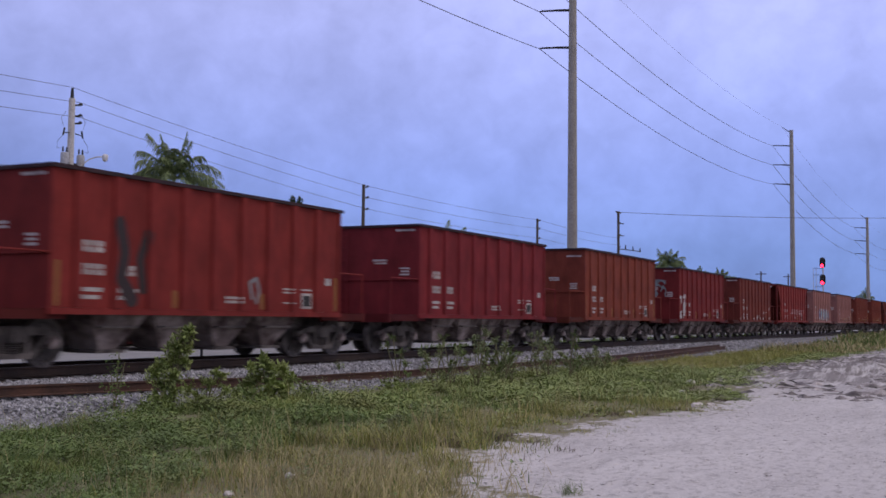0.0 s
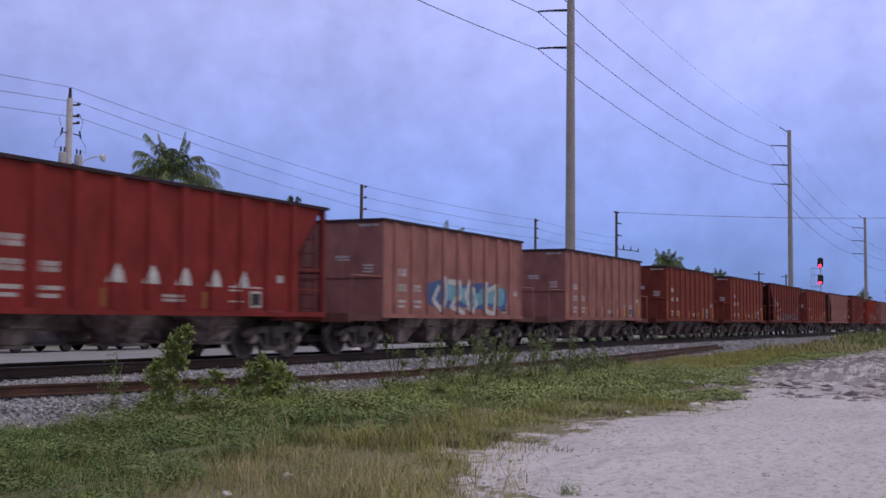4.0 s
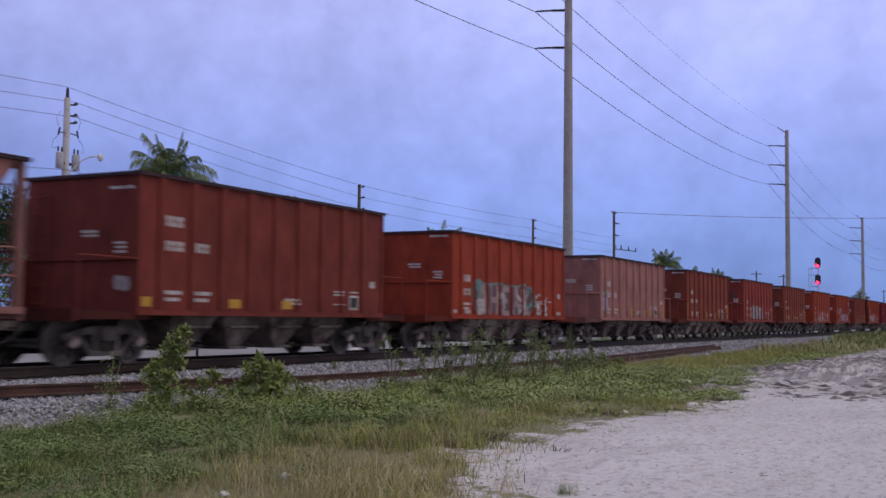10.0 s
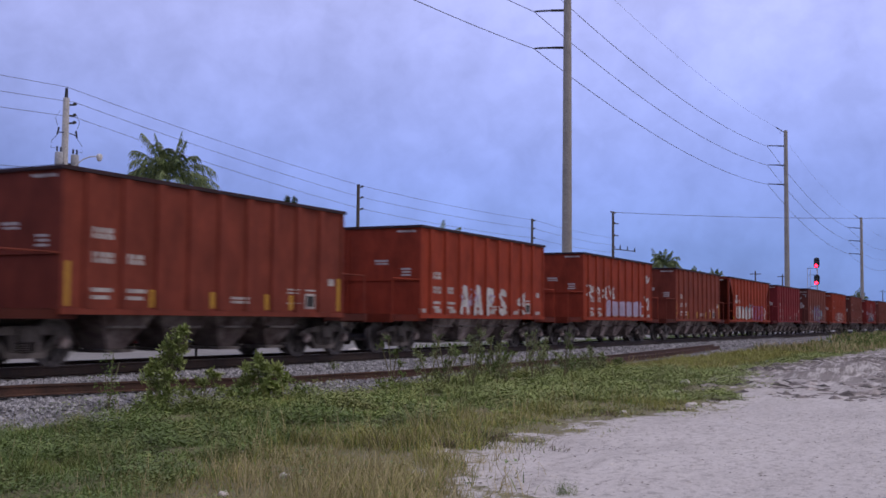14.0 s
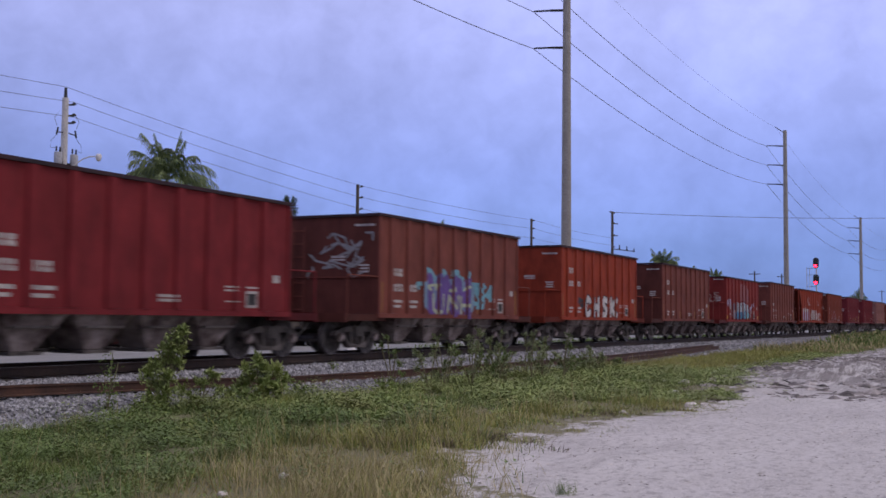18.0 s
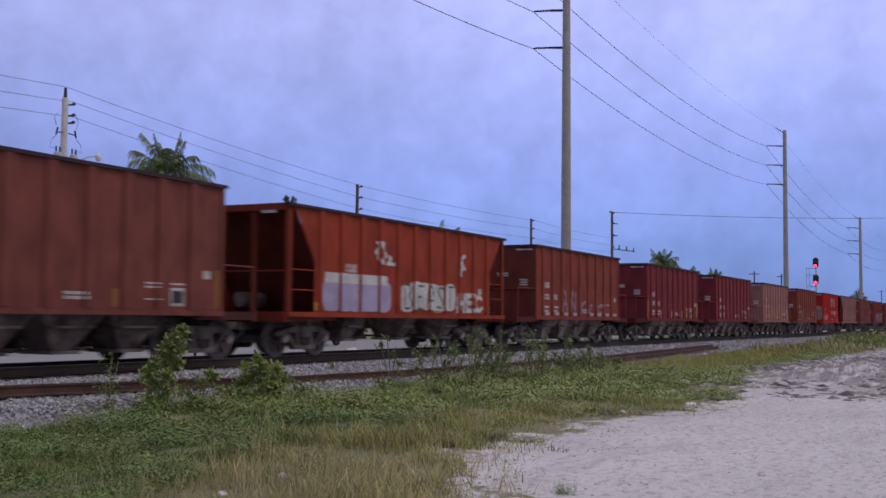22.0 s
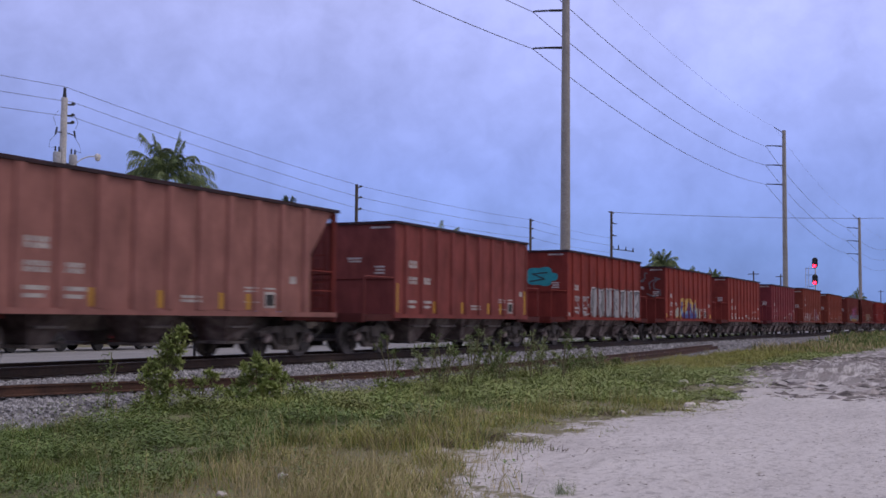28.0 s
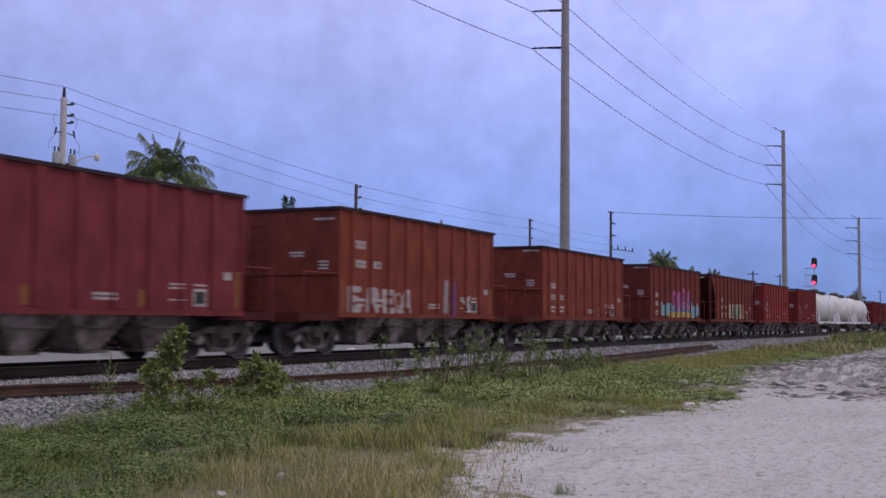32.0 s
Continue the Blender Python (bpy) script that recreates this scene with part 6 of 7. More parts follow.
tree(62.6, 55.0, 8.4, 2.8, 29, 4600)
tree(71.0, 54.5, 7.6, 2.4, 30, 4000)
house(66.4, 74.5, 57.5, 62.5, 10.0, 11.3)
m = Mesh()
m.rod((0, 0, -0.2), (0, 0, 5.95), 0.06, 0.05, 8)
sb = thing("sign_board", "white and blue board on a post by the trees", "sign")
sb.matrix_basis = pose(48.75, 49.6, 0)
part("post", m, WOODPOLE, sb)
m = Mesh()
m.box(-0.24, 0.24, -0.08, -0.062, 5.3, 5.9)
part("board", m, TANKWHITE, sb)
m = Mesh()
m.box(-0.22, 0.02, -0.088, -0.0805, 5.36, 5.7)
part("board_panel", m, DARKMETAL, sb)


def pine(x, y, h, w, seed):
    """A narrow dark evergreen: whorls of short level boughs to a pointed top."""
    r = random.Random(seed)
    ob = thing("pine_tree", "narrow dark evergreen showing over the train", "tree", "evergreens beyond the road")
    ob.matrix_basis = pose(x, y, 0)
    m = Mesh()
    m.rod((0, 0, -0.2), (0, 0, h), 0.16, 0.03, 8)
    part("trunk", m, BARK, ob)
    m = Mesh()
    for k in range(26):
        z = h * (0.35 + 0.65 * k / 26)
        for q in range(5):
            a = q * 1.256 + k * 0.7
            d = w * (1.06 - k / 26) ** 0.6 * r.uniform(0.7, 1.1)
            leaf_cloud(m, (math.cos(a) * d * 0.6, math.sin(a) * d * 0.6, z + 0.15 * d), (d * 0.4, d * 0.4, 0.2), 14, 0.2, r)
    part("crown", m, TREE_D, ob)
    return ob


pine(84.2, 60.0, 13.05, 0.95, 31)
pine(86.0, 60.5, 13.2, 1.05, 32)


# ---- grass, weeds and bushes between the lot and the ballast ----
def dryness(x, y):
    """0: green weeds, 1: straw-coloured grass, by the lie of the strip."""
    f = fbm(x, y, 0.5)
    d = 0.5 + (7.85 + 0.5 * f - y) / 0.9
    d -= 1.5 * max(0.0, y - 6.1 - 0.8 * (x - 8.0) + 0.4 * f)
    if x > 12.5:  # yellow-green, then green, farther along
        d = min(d, 0.75 + 0.5 * f) - max(0.0, x - 20.0) * 0.25
    if 34 < x < 72:  # a browned strip along the foot of the bank
        d = max(d, min(0.9, (y - 8.2 - (x - 37) * 0.03) * 0.9) * min(1.0, (x - 34) / 4))
    return max(0.0, min(0.9, d))


def grass_limit(x):
    """How far up towards the ballast the growth reaches (y)."""
    pts = ((0, 12.5), (12.3, 12.55), (13.5, 13.0), (14.3, 13.15), (18.4, 13.1), (19.2, 12.75), (21.4, 12.75), (22.6, 13.4), (34, 13.5), (40, 12.6), (90, 12.6))
    for (a, ya), (b, yb) in zip(pts, pts[1:]):
        if x <= b:
            return ya + (yb - ya) * (x - a) / (b - a)
    return 12.6


def scatter_ground(n, x0, x1, seed, power=1.5, bare=-0.42):
    """Points on the strip, denser towards the near end."""
    r = random.Random(seed)
    out = []
    while len(out) < n:
        x = x0 + (x1 - x0) * r.random() ** power
        e = sand_edge(x) + 0.9 * fbm(x, 3.0, 0.7) - 0.2
        y = r.uniform(e - 1.0, 13.6)
        if y < e and r.random() > 0.30 * (1 - (e - y)) * (0.4 + fbm(x, y, 1.1)):
            continue
        if y > grass_limit(x) + 0.35 * fbm(x, y, 1.2) and r.random() > 0.04:
            continue
        if fbm(x, y, 0.55) < bare and r.random() < 0.35:
            continue
        out.append((x, y))
    return out


def ground_z(x, y):
    return bed(y) + (0.05 * fbm(x, y, 0.35) + 0.04 * fbm(x, y, 1.3) if y < 13 else 0)


def blades(name, pts, mat, lo, hi, wide, seed, label, lean=0.5):
    r = random.Random(seed)
    vs, fs = [], []
    for x, y in pts:
        z = ground_z(x, y) - 0.03
        h = r.uniform(lo, hi) * (0.45 + 1.15 * max(0, min(1, 0.5 + 1.1 * fbm(x, y, 1.3))))
        h *= 0.85 if 20 < x < 45 else 1.0
        if x > 14:  # sparse and short towards the sand
            h *= max(0.3, min(1.0, 0.45 + 0.5 * (y - sand_edge(x))))
        a = r.uniform(0, 6.28)
        w = wide * r.uniform(0.6, 1.4) * (1 + max(0, x - 25) * 0.03)
        cx, cy = math.cos(a) * w, math.sin(a) * w
        b = r.uniform(0, 6.28)
        l = h * lean * r.uniform(0.2, 1.0)
        dx, dy = math.cos(b) * l, math.sin(b) * l
        k = len(vs)
        vs += [(x - cx, y - cy, z), (x + cx, y + cy, z), (x + dx * 0.4 + cx * 0.75, y + dy * 0.4 + cy * 0.75, z + h * 0.6), (x + dx * 0.4 - cx * 0.75, y + dy * 0.4 - cy * 0.75, z + h * 0.6), (x + dx, y + dy, z + h)]
        fs += [(k, k + 1, k + 2, k + 3), (k + 3, k + 2, k + 4)]
    me = bpy.data.meshes.new(name)
    me.from_pydata(vs, [], fs)
    me.materials.append(mat)
    return tagged(new(name, me), label, "grass", kind="stuff")


spots = scatter_ground(230000, 6.5, 75, 71, 2.1)
pick = random.Random(72)
green_pts, dry_pts = [], []
for p in spots:
    (dry_pts if pick.random() < 0.03 + 0.80 * dryness(*p) else green_pts).append(p)
blades("green_grass", green_pts, GRASS_G, 0.04, 0.155, 0.0050, 73, "low green grass beside the ballast", 1.0)
yellow_pts = [p for p in dry_pts if pick.random() < min(0.9, 0.22 + 0.22 * max(0.0, p[0] - 9.8))]
taken = set(yellow_pts)
dry_pts = [p for p in dry_pts if p not in taken]
blades("dry_grass", dry_pts, GRASS_D, 0.07, 0.23, 0.0040, 74, "straw-coloured dry grass at the edge of the lot", 1.0)
blades("yellow_grass", yellow_pts, GRASS_Y, 0.07, 0.24, 0.0045, 85, "yellowing green grass at the edge of the lot", 0.9)
stalks = [p for p in scatter_ground(6500, 6.5, 40, 83, 1.8) if dryness(*p) > 0.25 or pick.random() < 0.12]
blades("grass_stalks", stalks, GRASS_D, 0.22, 0.50, 0.0035, 84, "tall thin dry stalks standing in the grass", 0.5)


# dead brown growth lying flat where the grass gives out
DEAD = leafmat("dead_growth", (0.085, 0.066, 0.046), (0.21, 0.165, 0.11), 0.3)
rd = random.Random(86)
dead_pts = []
while len(dead_pts) < 9000:
    x = 11.5 + 30 * rd.random() ** 1.2
    y = sand_edge(x) + 0.9 * fbm(x, 3.0, 0.7) + rd.gauss(0.05, 0.42)
    if fbm(x, y + 7, 0.8) > 0.02:
        dead_pts.append((x, y))
blades("dead_growth", dead_pts, DEAD, 0.05, 0.13, 0.007, 87, "dead brown plant litter at the edge of the sand", 2.2)


# the far bank, grown over up to the ballast
rf = random.Random(79)
far_pts = [(60 + 130 * rf.random() ** 1.3, rf.uniform(6.5, 15.2)) for _ in range(26000)]
far_pts = [p for p in far_pts if p[1] > sand_edge(p[0]) + fbm(p[0], 3.0, 0.3) and p[1] < 12.6 + 0.5 * fbm(p[0], 1.0, 0.3) + min(2.4, max(0, (p[0] - 75) * 0.06))]
far_pts = [p for p in far_pts if fbm(p[0], p[1], 0.25) > -0.3]
far_dry = [p for p in far_pts if rf.random() < (0.85 if p[0] < 80 else 0.35)]
far_green = [p for p in far_pts if rf.random() < (0.35 if p[0] < 80 else 0.7)]
blades("bank_grass", far_green, GRASS_G, 0.16, 0.42, 0.012, 80, "green grass on the bank far along the track", 0.7)
blades("bank_dry_grass", far_dry, GRASS_D, 0.16, 0.42, 0.012, 81, "yellowing grass on the bank far along the track", 0.7)


def weed_patch(name, pts, mat, seed, size, height, per, label):
    """Low broad-leaved weeds: leaves on every side of short stems."""
    r = random.Random(seed)
    vs, fs = [], []
    for x, y in pts:
        z = ground_z(x, y)
        hh = height * r.uniform(0.5, 1.1) * (0.35 + 1.5 * max(0.0, min(1.0, 0.45 + 1.2 * fbm(x + 9, y, 0.9))))
        for _ in range(per):
            a, b = r.uniform(0, 6.28), r.uniform(-0.25, 0.45)
            q = Vector((x + r.gauss(0, 0.09), y + r.gauss(0, 0.09), z + hh * r.random()))
            d = Vector((math.cos(a), math.sin(a), b)).normalized()
            s = size * r.uniform(0.6, 1.4) * min(1.15, 0.6 + 0.05 * (x - 6))
            e = Vector((-d.y, d.x, r.uniform(-0.3, 0.3))) * s * 0.36
            k = len(vs)
            vs += [tuple(q), tuple(q + d * s * 0.45 + e), tuple(q + d * s + Vector((0, 0, -s * 0.2))), tuple(q + d * s * 0.45 - e)]
            fs.append((k, k + 1, k + 2, k + 3))
    me = bpy.data.meshes.new(name)
    me.from_pydata(vs, [], fs)
    me.materials.append(mat)
    return tagged(new(name, me), label, "weeds", kind="stuff")


def leafy(p, s):
    return fbm(p[0] + 40, p[1], 0.7) + 0.5 * fbm(p[0], p[1] + 20, 2.0) > s


wp = [p for p in scatter_ground(46000, 6.5, 62, 75, 1.9) if (dryness(*p) < 0.35 or pick.random() < 0.05) and leafy(p, -0.15)]
near_weeds, far_weeds = [p for p in wp if p[0] < 15 + 3 * fbm(p[0], p[1], 0.6)], [p for p in wp if p[0] >= 15 + 3 * fbm(p[0], p[1], 0.6)]
weed_patch("bright_weeds", far_weeds, LUSH, 91, 0.052, 0.15, 12, "low bright green weeds along the strip")
weed_patch("weeds", near_weeds, WEED, 76, 0.052, 0.19, 10, "low leafy green weeds beside the ballast")
rw = random.Random(89)
wp3 = [(rw.uniform(14.0, 18.8), rw.uniform(12.1, 13.2)) for _ in range(420)] + [(rw.gauss(21.9, 0.7), rw.gauss(12.2, 0.4)) for _ in range(150)] + [(rw.uniform(22, 34), rw.uniform(10.4, 12.9)) for _ in range(760)]
wp3 = [p for p in wp3 if leafy(p, -0.25)]
weed_patch("shrubby_weeds", wp3, LUSH, 88, 0.040, 0.28, 24, "knee-high green weeds along the foot of the ballast")
wp2 = [p for p in scatter_ground(5200, 6.5, 45, 77, 1.6) if (p[1] > 9.2 or p[0] < 10) and dryness(*p) < 0.3 and leafy(p, 0.16)]
weed_patch("young_weeds", [p for p in wp2 if p[0] < 13.5], WEED, 92, 0.050, 0.24, 14, "taller green weeds at the near end of the strip")
weed_patch("tall_weeds", [p for p in wp2 if p[0] >= 13.5], LUSH, 78, 0.046, 0.24, 16, "taller bright green weeds against the ballast")


def bush(x, y, stems, seed, label, leaf=0.09, n=60, mat=None, z=None):
    """A bush from stems; each stem is (dx, dy, height, clump radius)."""
    r = random.Random(seed)
    ob = thing("bush", label, "bush", "bushes along the ballast")
    ob.matrix_basis = pose(x, y, (bed(y) if z is None else z) - 0.02)
    m = Mesh()
    for dx, dy, h, rad in stems:
        m.tube([(0.05 * r.uniform(-1, 1), 0.05 * r.uniform(-1, 1), 0), (dx * 0.4, dy * 0.4, h * 0.5), (dx, dy, h)], 0.007, 5)
    part("branchwork", m, STEM, ob)
    m = Mesh()
    for dx, dy, h, rad in stems:
        steps = max(2, int(h / 0.16))
        for k in range(steps):
            u = 0.15 + 0.9 * k / steps
            c = (dx * u + r.gauss(0, 0.05), dy * u + r.gauss(0, 0.05), h * u)
            leaf_cloud(m, c, (rad, rad, rad * 0.8), n, leaf, r)
    part("foliage", m, mat or BUSH, ob)
    return ob


def spray_bush(x, y, lobes, seed, label, leaf, twigs, mat, facing):
    """A loose bush: each lobe (across, up, radius) is a spray of twigs from a forking stem, with leaves along the outer half of every twig."""
    r = random.Random(seed)
    ob = thing("bush", label, "bush", "bushes along the ballast")
    ob.matrix_basis = pose(x, y, bed(y) - 0.03, 0, 0, facing)
    wood, green = Mesh(), Mesh()
    for u, h, rad in lobes:
        depth = r.uniform(-0.16, 0.16)
        c = Vector((u, depth, h))
        fork = Vector((u * 0.35, depth * 0.4, h * 0.45))
        wood.tube([(u * 0.1, 0, 0), fork, c], 0.012, 5)
        for _ in range(int(twigs * (0.4 + rad / 0.25))):
            d = Vector((r.gauss(0, 1), r.gauss(0, 1), r.gauss(0.35, 0.8))).normalized()
            root = c - d * rad * 0.2
            tip = c + d * rad * r.uniform(0.55, 1.2)
            wood.rod(root, tip, 0.005, 0.003, 4, False)
            for k in range(r.randint(6, 10)):
                p = root.lerp(tip, 0.25 + 0.8 * r.random())
                e = (d * 0.6 + Vector((r.gauss(0, 0.6), r.gauss(0, 0.6), r.gauss(0.1, 0.5)))).normalized()
                g = (e.cross(Vector((0, 0, 1))) + Vector((r.gauss(0, 0.3), r.gauss(0, 0.3), r.gauss(0, 0.3)))).normalized()
                n = e.cross(g)
                z = leaf * r.uniform(0.55, 1.3)
                green.add([p, p + e * z * 0.45 + g * z * 0.27 + n * z * 0.06, p + e * z - n * z * 0.12, p + e * z * 0.45 - g * z * 0.27 + n * z * 0.06], [(0, 1, 2), (0, 2, 3)])
    part("branchwork", wood, STEM, ob)
    part("foliage", green, mat, ob)
    return ob


spray_bush(14.70, 13.0, [(0.31, 1.42, 0.10), (0.24, 1.30, 0.14), (0.10, 1.14, 0.17), (0.26, 1.08, 0.15), (0.02, 0.95, 0.19), (0.24, 0.86, 0.17), (-0.12, 0.76, 0.18), (-0.26, 0.62, 0.16), (0.06, 0.62, 0.19), (-0.10, 0.42, 0.17), (0.08, 0.34, 0.17), (-0.02, 0.18, 0.16), (-0.20, 0.22, 0.12)], 81, "tall leafy green bush growing at the foot of the ballast", 0.085, 27, LUSH, -49)
spray_bush(15.65, 12.95, [(-0.30, 0.34, 0.17), (0.0, 0.46, 0.16), (0.26, 0.58, 0.13), (0.34, 0.36, 0.15), (-0.12, 0.20, 0.18), (0.5, 0.22, 0.15), (0.15, 0.66, 0.09)], 82, "low straggling bush with bare twigs", 0.075, 18, LUSH, -50)
spray_bush(17.45, 13.0, [(-0.06, 0.80, 0.13), (-0.26, 0.64, 0.13), (0.06, 0.62, 0.18), (0.30, 0.60, 0.16), (0.44, 0.46, 0.15), (-0.16, 0.44, 0.18), (0.14, 0.36, 0.2), (0.36, 0.26, 0.17), (-0.34, 0.26, 0.16), (0.0, 0.16, 0.18)], 87, "spreading bright green bush at the foot of the ballast", 0.125, 19, LUSH, -53)
bush(13.7, 13.25, [(0.06, 0.0, 1.02, 0.12), (-0.12, 0.0, 0.7, 0.16), (0.2, 0.0, 0.85, 0.16), (0.05, 0.0, 0.6, 0.2)], 83, "thin straggly weed in front of the track", 0.05, 17, GRASS_G)
bush(16.5, 12.7, [(0.0, 0.0, 0.42, 0.24), (0.4, 0.0, 0.34, 0.22), (-0.4, 0.0, 0.36, 0.22)], 84, "low leafy bush between taller ones", 0.085, 40, WEED)
bush(21.6, 12.6, [(0.0, 0.0, 0.34, 0.22), (0.35, 0.0, 0.30, 0.2), (-0.35, 0.0, 0.26, 0.2)], 85, "low bright green bush", 0.09, 44)
bush(14.15, 12.85, [(0.0, 0.0, 0.36, 0.2), (0.3, 0.0, 0.42, 0.22), (-0.3, 0.0, 0.22, 0.16)], 88, "low leafy bush between taller ones", 0.07, 50)
bush(18.6, 12.8, [(0.0, 0.0, 0.40, 0.22), (0.3, 0.0, 0.30, 0.2), (-0.3, 0.0, 0.36, 0.2)], 89, "low leafy bush between taller ones", 0.07, 50, WEED)
rb = random.Random(86)
for k in range(26):
    x = 21.8 + 0.52 * k + rb.uniform(-0.3, 0.3)
    y = 12.7 - rb.uniform(0, 1.6)
    h = rb.uniform(0.55, 1.35) if k < 18 else rb.uniform(0.35, 0.7)
    spray_bush(x, y, [(rb.uniform(-0.3, 0.3), h * q, rb.uniform(0.10, 0.2)) for q in (1.0, 0.85, 0.7, 0.5, 0.3)], 90 + k, "tall sparse pale weed standing before the track", 0.065, 11, PALE if k % 3 else WEED, -60)
for (x, y, h) in ((16.9, 14.5, 0.22), (22.9, 14.9, 0.26), (19.9, 14.75, 0.2), (27.0, 14.6, 0.35), (12.4, 14.7, 0.16)):
    bush(x, y, [(0.0, 0, h, 0.10), (0.12, 0, h * 0.7, 0.09)], int(x * 10), "small weed sprouting from the ballast", 0.07, 16, BUSH)

# ---- the lot: tufts, pebbles, twigs ----
rt = random.Random(120)


def tuft(x, y, n, h, mat, label, seed):
    r = random.Random(seed)
    vs, fs = [], []
    for _ in range(n):
        a, l = r.uniform(0, 6.28), h * r.uniform(0.3, 0.9)
        px, py = r.gauss(0, 0.06), r.gauss(0, 0.06)
        w = 0.006
        k = len(vs)
        hh = h * r.uniform(0.5, 1.1)
        vs += [(px - w, py, -0.02), (px + w, py, -0.02), (px + math.cos(a) * l, py + math.sin(a) * l, hh)]
        fs.append((k, k + 1, k + 2))
    me = bpy.data.meshes.new("grass_tuft")
    me.from_pydata(vs, [], fs)
    me.materials.append(mat)
    ob = tagged(new("grass_tuft", me), label, "grass tuft", kind="stuff")
    ob.matrix_basis = pose(x, y, ground_z(x, y))
    return ob


for (x, y, n, h) in ((10.0, 3.85, 70, 0.15), (9.9, 4.4, 30, 0.08), (15.6, 5.3, 26, 0.07), (21.3, 4.8, 30, 0.12), (19.0, 5.0, 24, 0.1), (23.5, 5.2, 30, 0.1), (26, 5.0, 40, 0.1), (29, 5.8, 40, 0.12), (10.6, 5.2, 30, 0.12), (11.4, 5.4, 40, 0.14), (12.6, 5.6, 30, 0.12), (24.5, 4.4, 20, 0.08), (31, 6.4, 40, 0.1), (8.9, 2.05, 26, 0.07)):
    tuft(x, y, n, h, GRASS_D if rt.random() < 0.5 else GRASS_G, "small dry grass tuft on the sand", int(x * 100))

PEBBLE = grainy((0.40, 0.37, 0.35), (0.60, 0.56, 0.53), 20, 4, 0.95, island=0.35)("pebble")
DARKBIT = grainy((0.05, 0.042, 0.035), (0.11, 0.09, 0.07), 20, 4, 0.95, island=0.4)("dark_litter")


def grit(name, n, seed, size, mat, label, flat, spread=1.7):
    r = np.random.RandomState(seed)
    tri = [(0, 2, 4), (2, 1, 4), (1, 3, 4), (3, 0, 4)]
    vs, fs = [], []
    k = 0
    while k < n:
        x = 7 + 55 * r.rand() ** spread
        y = r.uniform(-1.0, sand_edge(x) + 0.8)
        a = r.uniform(0, 6.28)
        s = size * r.uniform(0.4, 1.6)
        ln = s * r.uniform(1.0, 2.6)
        c, e = math.cos(a), math.sin(a)
        z = ground_z(x, y) if y > 2 else 0.0
        vs += [(x + c * ln, y + e * ln, z), (x - c * ln, y - e * ln, z), (x - e * s, y + c * s, z), (x + e * s, y - c * s, z), (x + r.uniform(-.3, .3) * s, y, z + s * flat)]
        fs += [(i + 5 * k, j + 5 * k, l + 5 * k) for i, j, l in tri]
        k += 1
    me = bpy.data.meshes.new(name)
    me.from_pydata(vs, [], fs)
    me.materials.append(mat)
    return tagged(new(name, me), label, "gravel", kind="stuff")


def clods():
    """Rough grey lumps of marl pushed up at the far side of the lot."""
    r = np.random.RandomState(133)
    base = np.array([(1, 0, 0), (-1, 0, 0), (0, 1, 0), (0, -1, 0), (0, 0, 1), (0, 0, -1)], float)
    tri = [(0, 2, 4), (2, 1, 4), (1, 3, 4), (3, 0, 4), (2, 0, 5), (1, 2, 5), (3, 1, 5), (0, 3, 5)]
    vs, fs = [], []
    for k in range(7500):
        x, y = max(25 + 5 * r.rand(), r.normal(37, 8)), r.normal(5.0, 2.0)
        y = min(y, sand_edge(x) + 0.6)
        s = r.uniform(0.02, 0.055) + 0.10 * r.rand() ** 8
        q = base * s * np.array((1.3, 2.8, 0.65)) * r.uniform(0.6, 1.3, 3) + r.uniform(-0.35, 0.35, (6, 3)) * s
        q += (x, y, ground_z(x, y) if y > 2 else 0)
        vs += q.tolist()
        fs += [(i + 6 * k, j + 6 * k, l + 6 * k) for i, j, l in tri]
    me = bpy.data.meshes.new("marl_clods")
    me.from_pydata(vs, [], fs)
    me.materials.append(grainy((0.08, 0.07, 0.068), (0.36, 0.325, 0.31), 12, 2, 0.95, island=0.5)("marl"))
    return tagged(new("marl_clods", me), "rough grey clods of marl on the lot", "soil", kind="stuff")


clods()
grit("pebbles", 3600, 131, 0.012, PEBBLE, "pale pebbles scattered over the sand", 0.6)
grit("litter_twigs", 3000, 132, 0.011, DARKBIT, "dark twigs and leaf bits on the sand", 0.4)


def rock(x, y, s, seed, mat, label):
    r = random.Random(seed)
    bm = bmesh.new()
    bmesh.ops.create_icosphere(bm, subdivisions=2, radius=s)
    for v in bm.verts:
        v.co *= r.uniform(0.75, 1.15)
        v.co.z *= 0.65
    me = bpy.data.meshes.new("rock")
    bm.to_mesh(me)
    bm.free()
    me.materials.append(mat)
    ob = tagged(new("rock", me), label, "rock", "rocks by the weeds")
    ob.matrix_basis = pose(x, y, (ground_z(x, y) if y > 2 else 0) + s * 0.3, 0, 0, r.uniform(0, 360))


for (x, y, s) in ((10.6, 8.15, 0.05), (16.9, 12.9, 0.10), (17.15, 12.8, 0.07), (16.1, 13.5, 0.09), (18.7, 6.1, 0.07), (20.6, 5.4, 0.12), (21.2, 5.3, 0.08), (24.7, 6.8, 0.10), (28, 7.5, 0.14), (9.3, 6.6, 0.06), (8.2, 6.5, 0.05)):
    rock(x, y, s, int(x * 50), PEBBLE, "pale rough stone lying among the weeds")

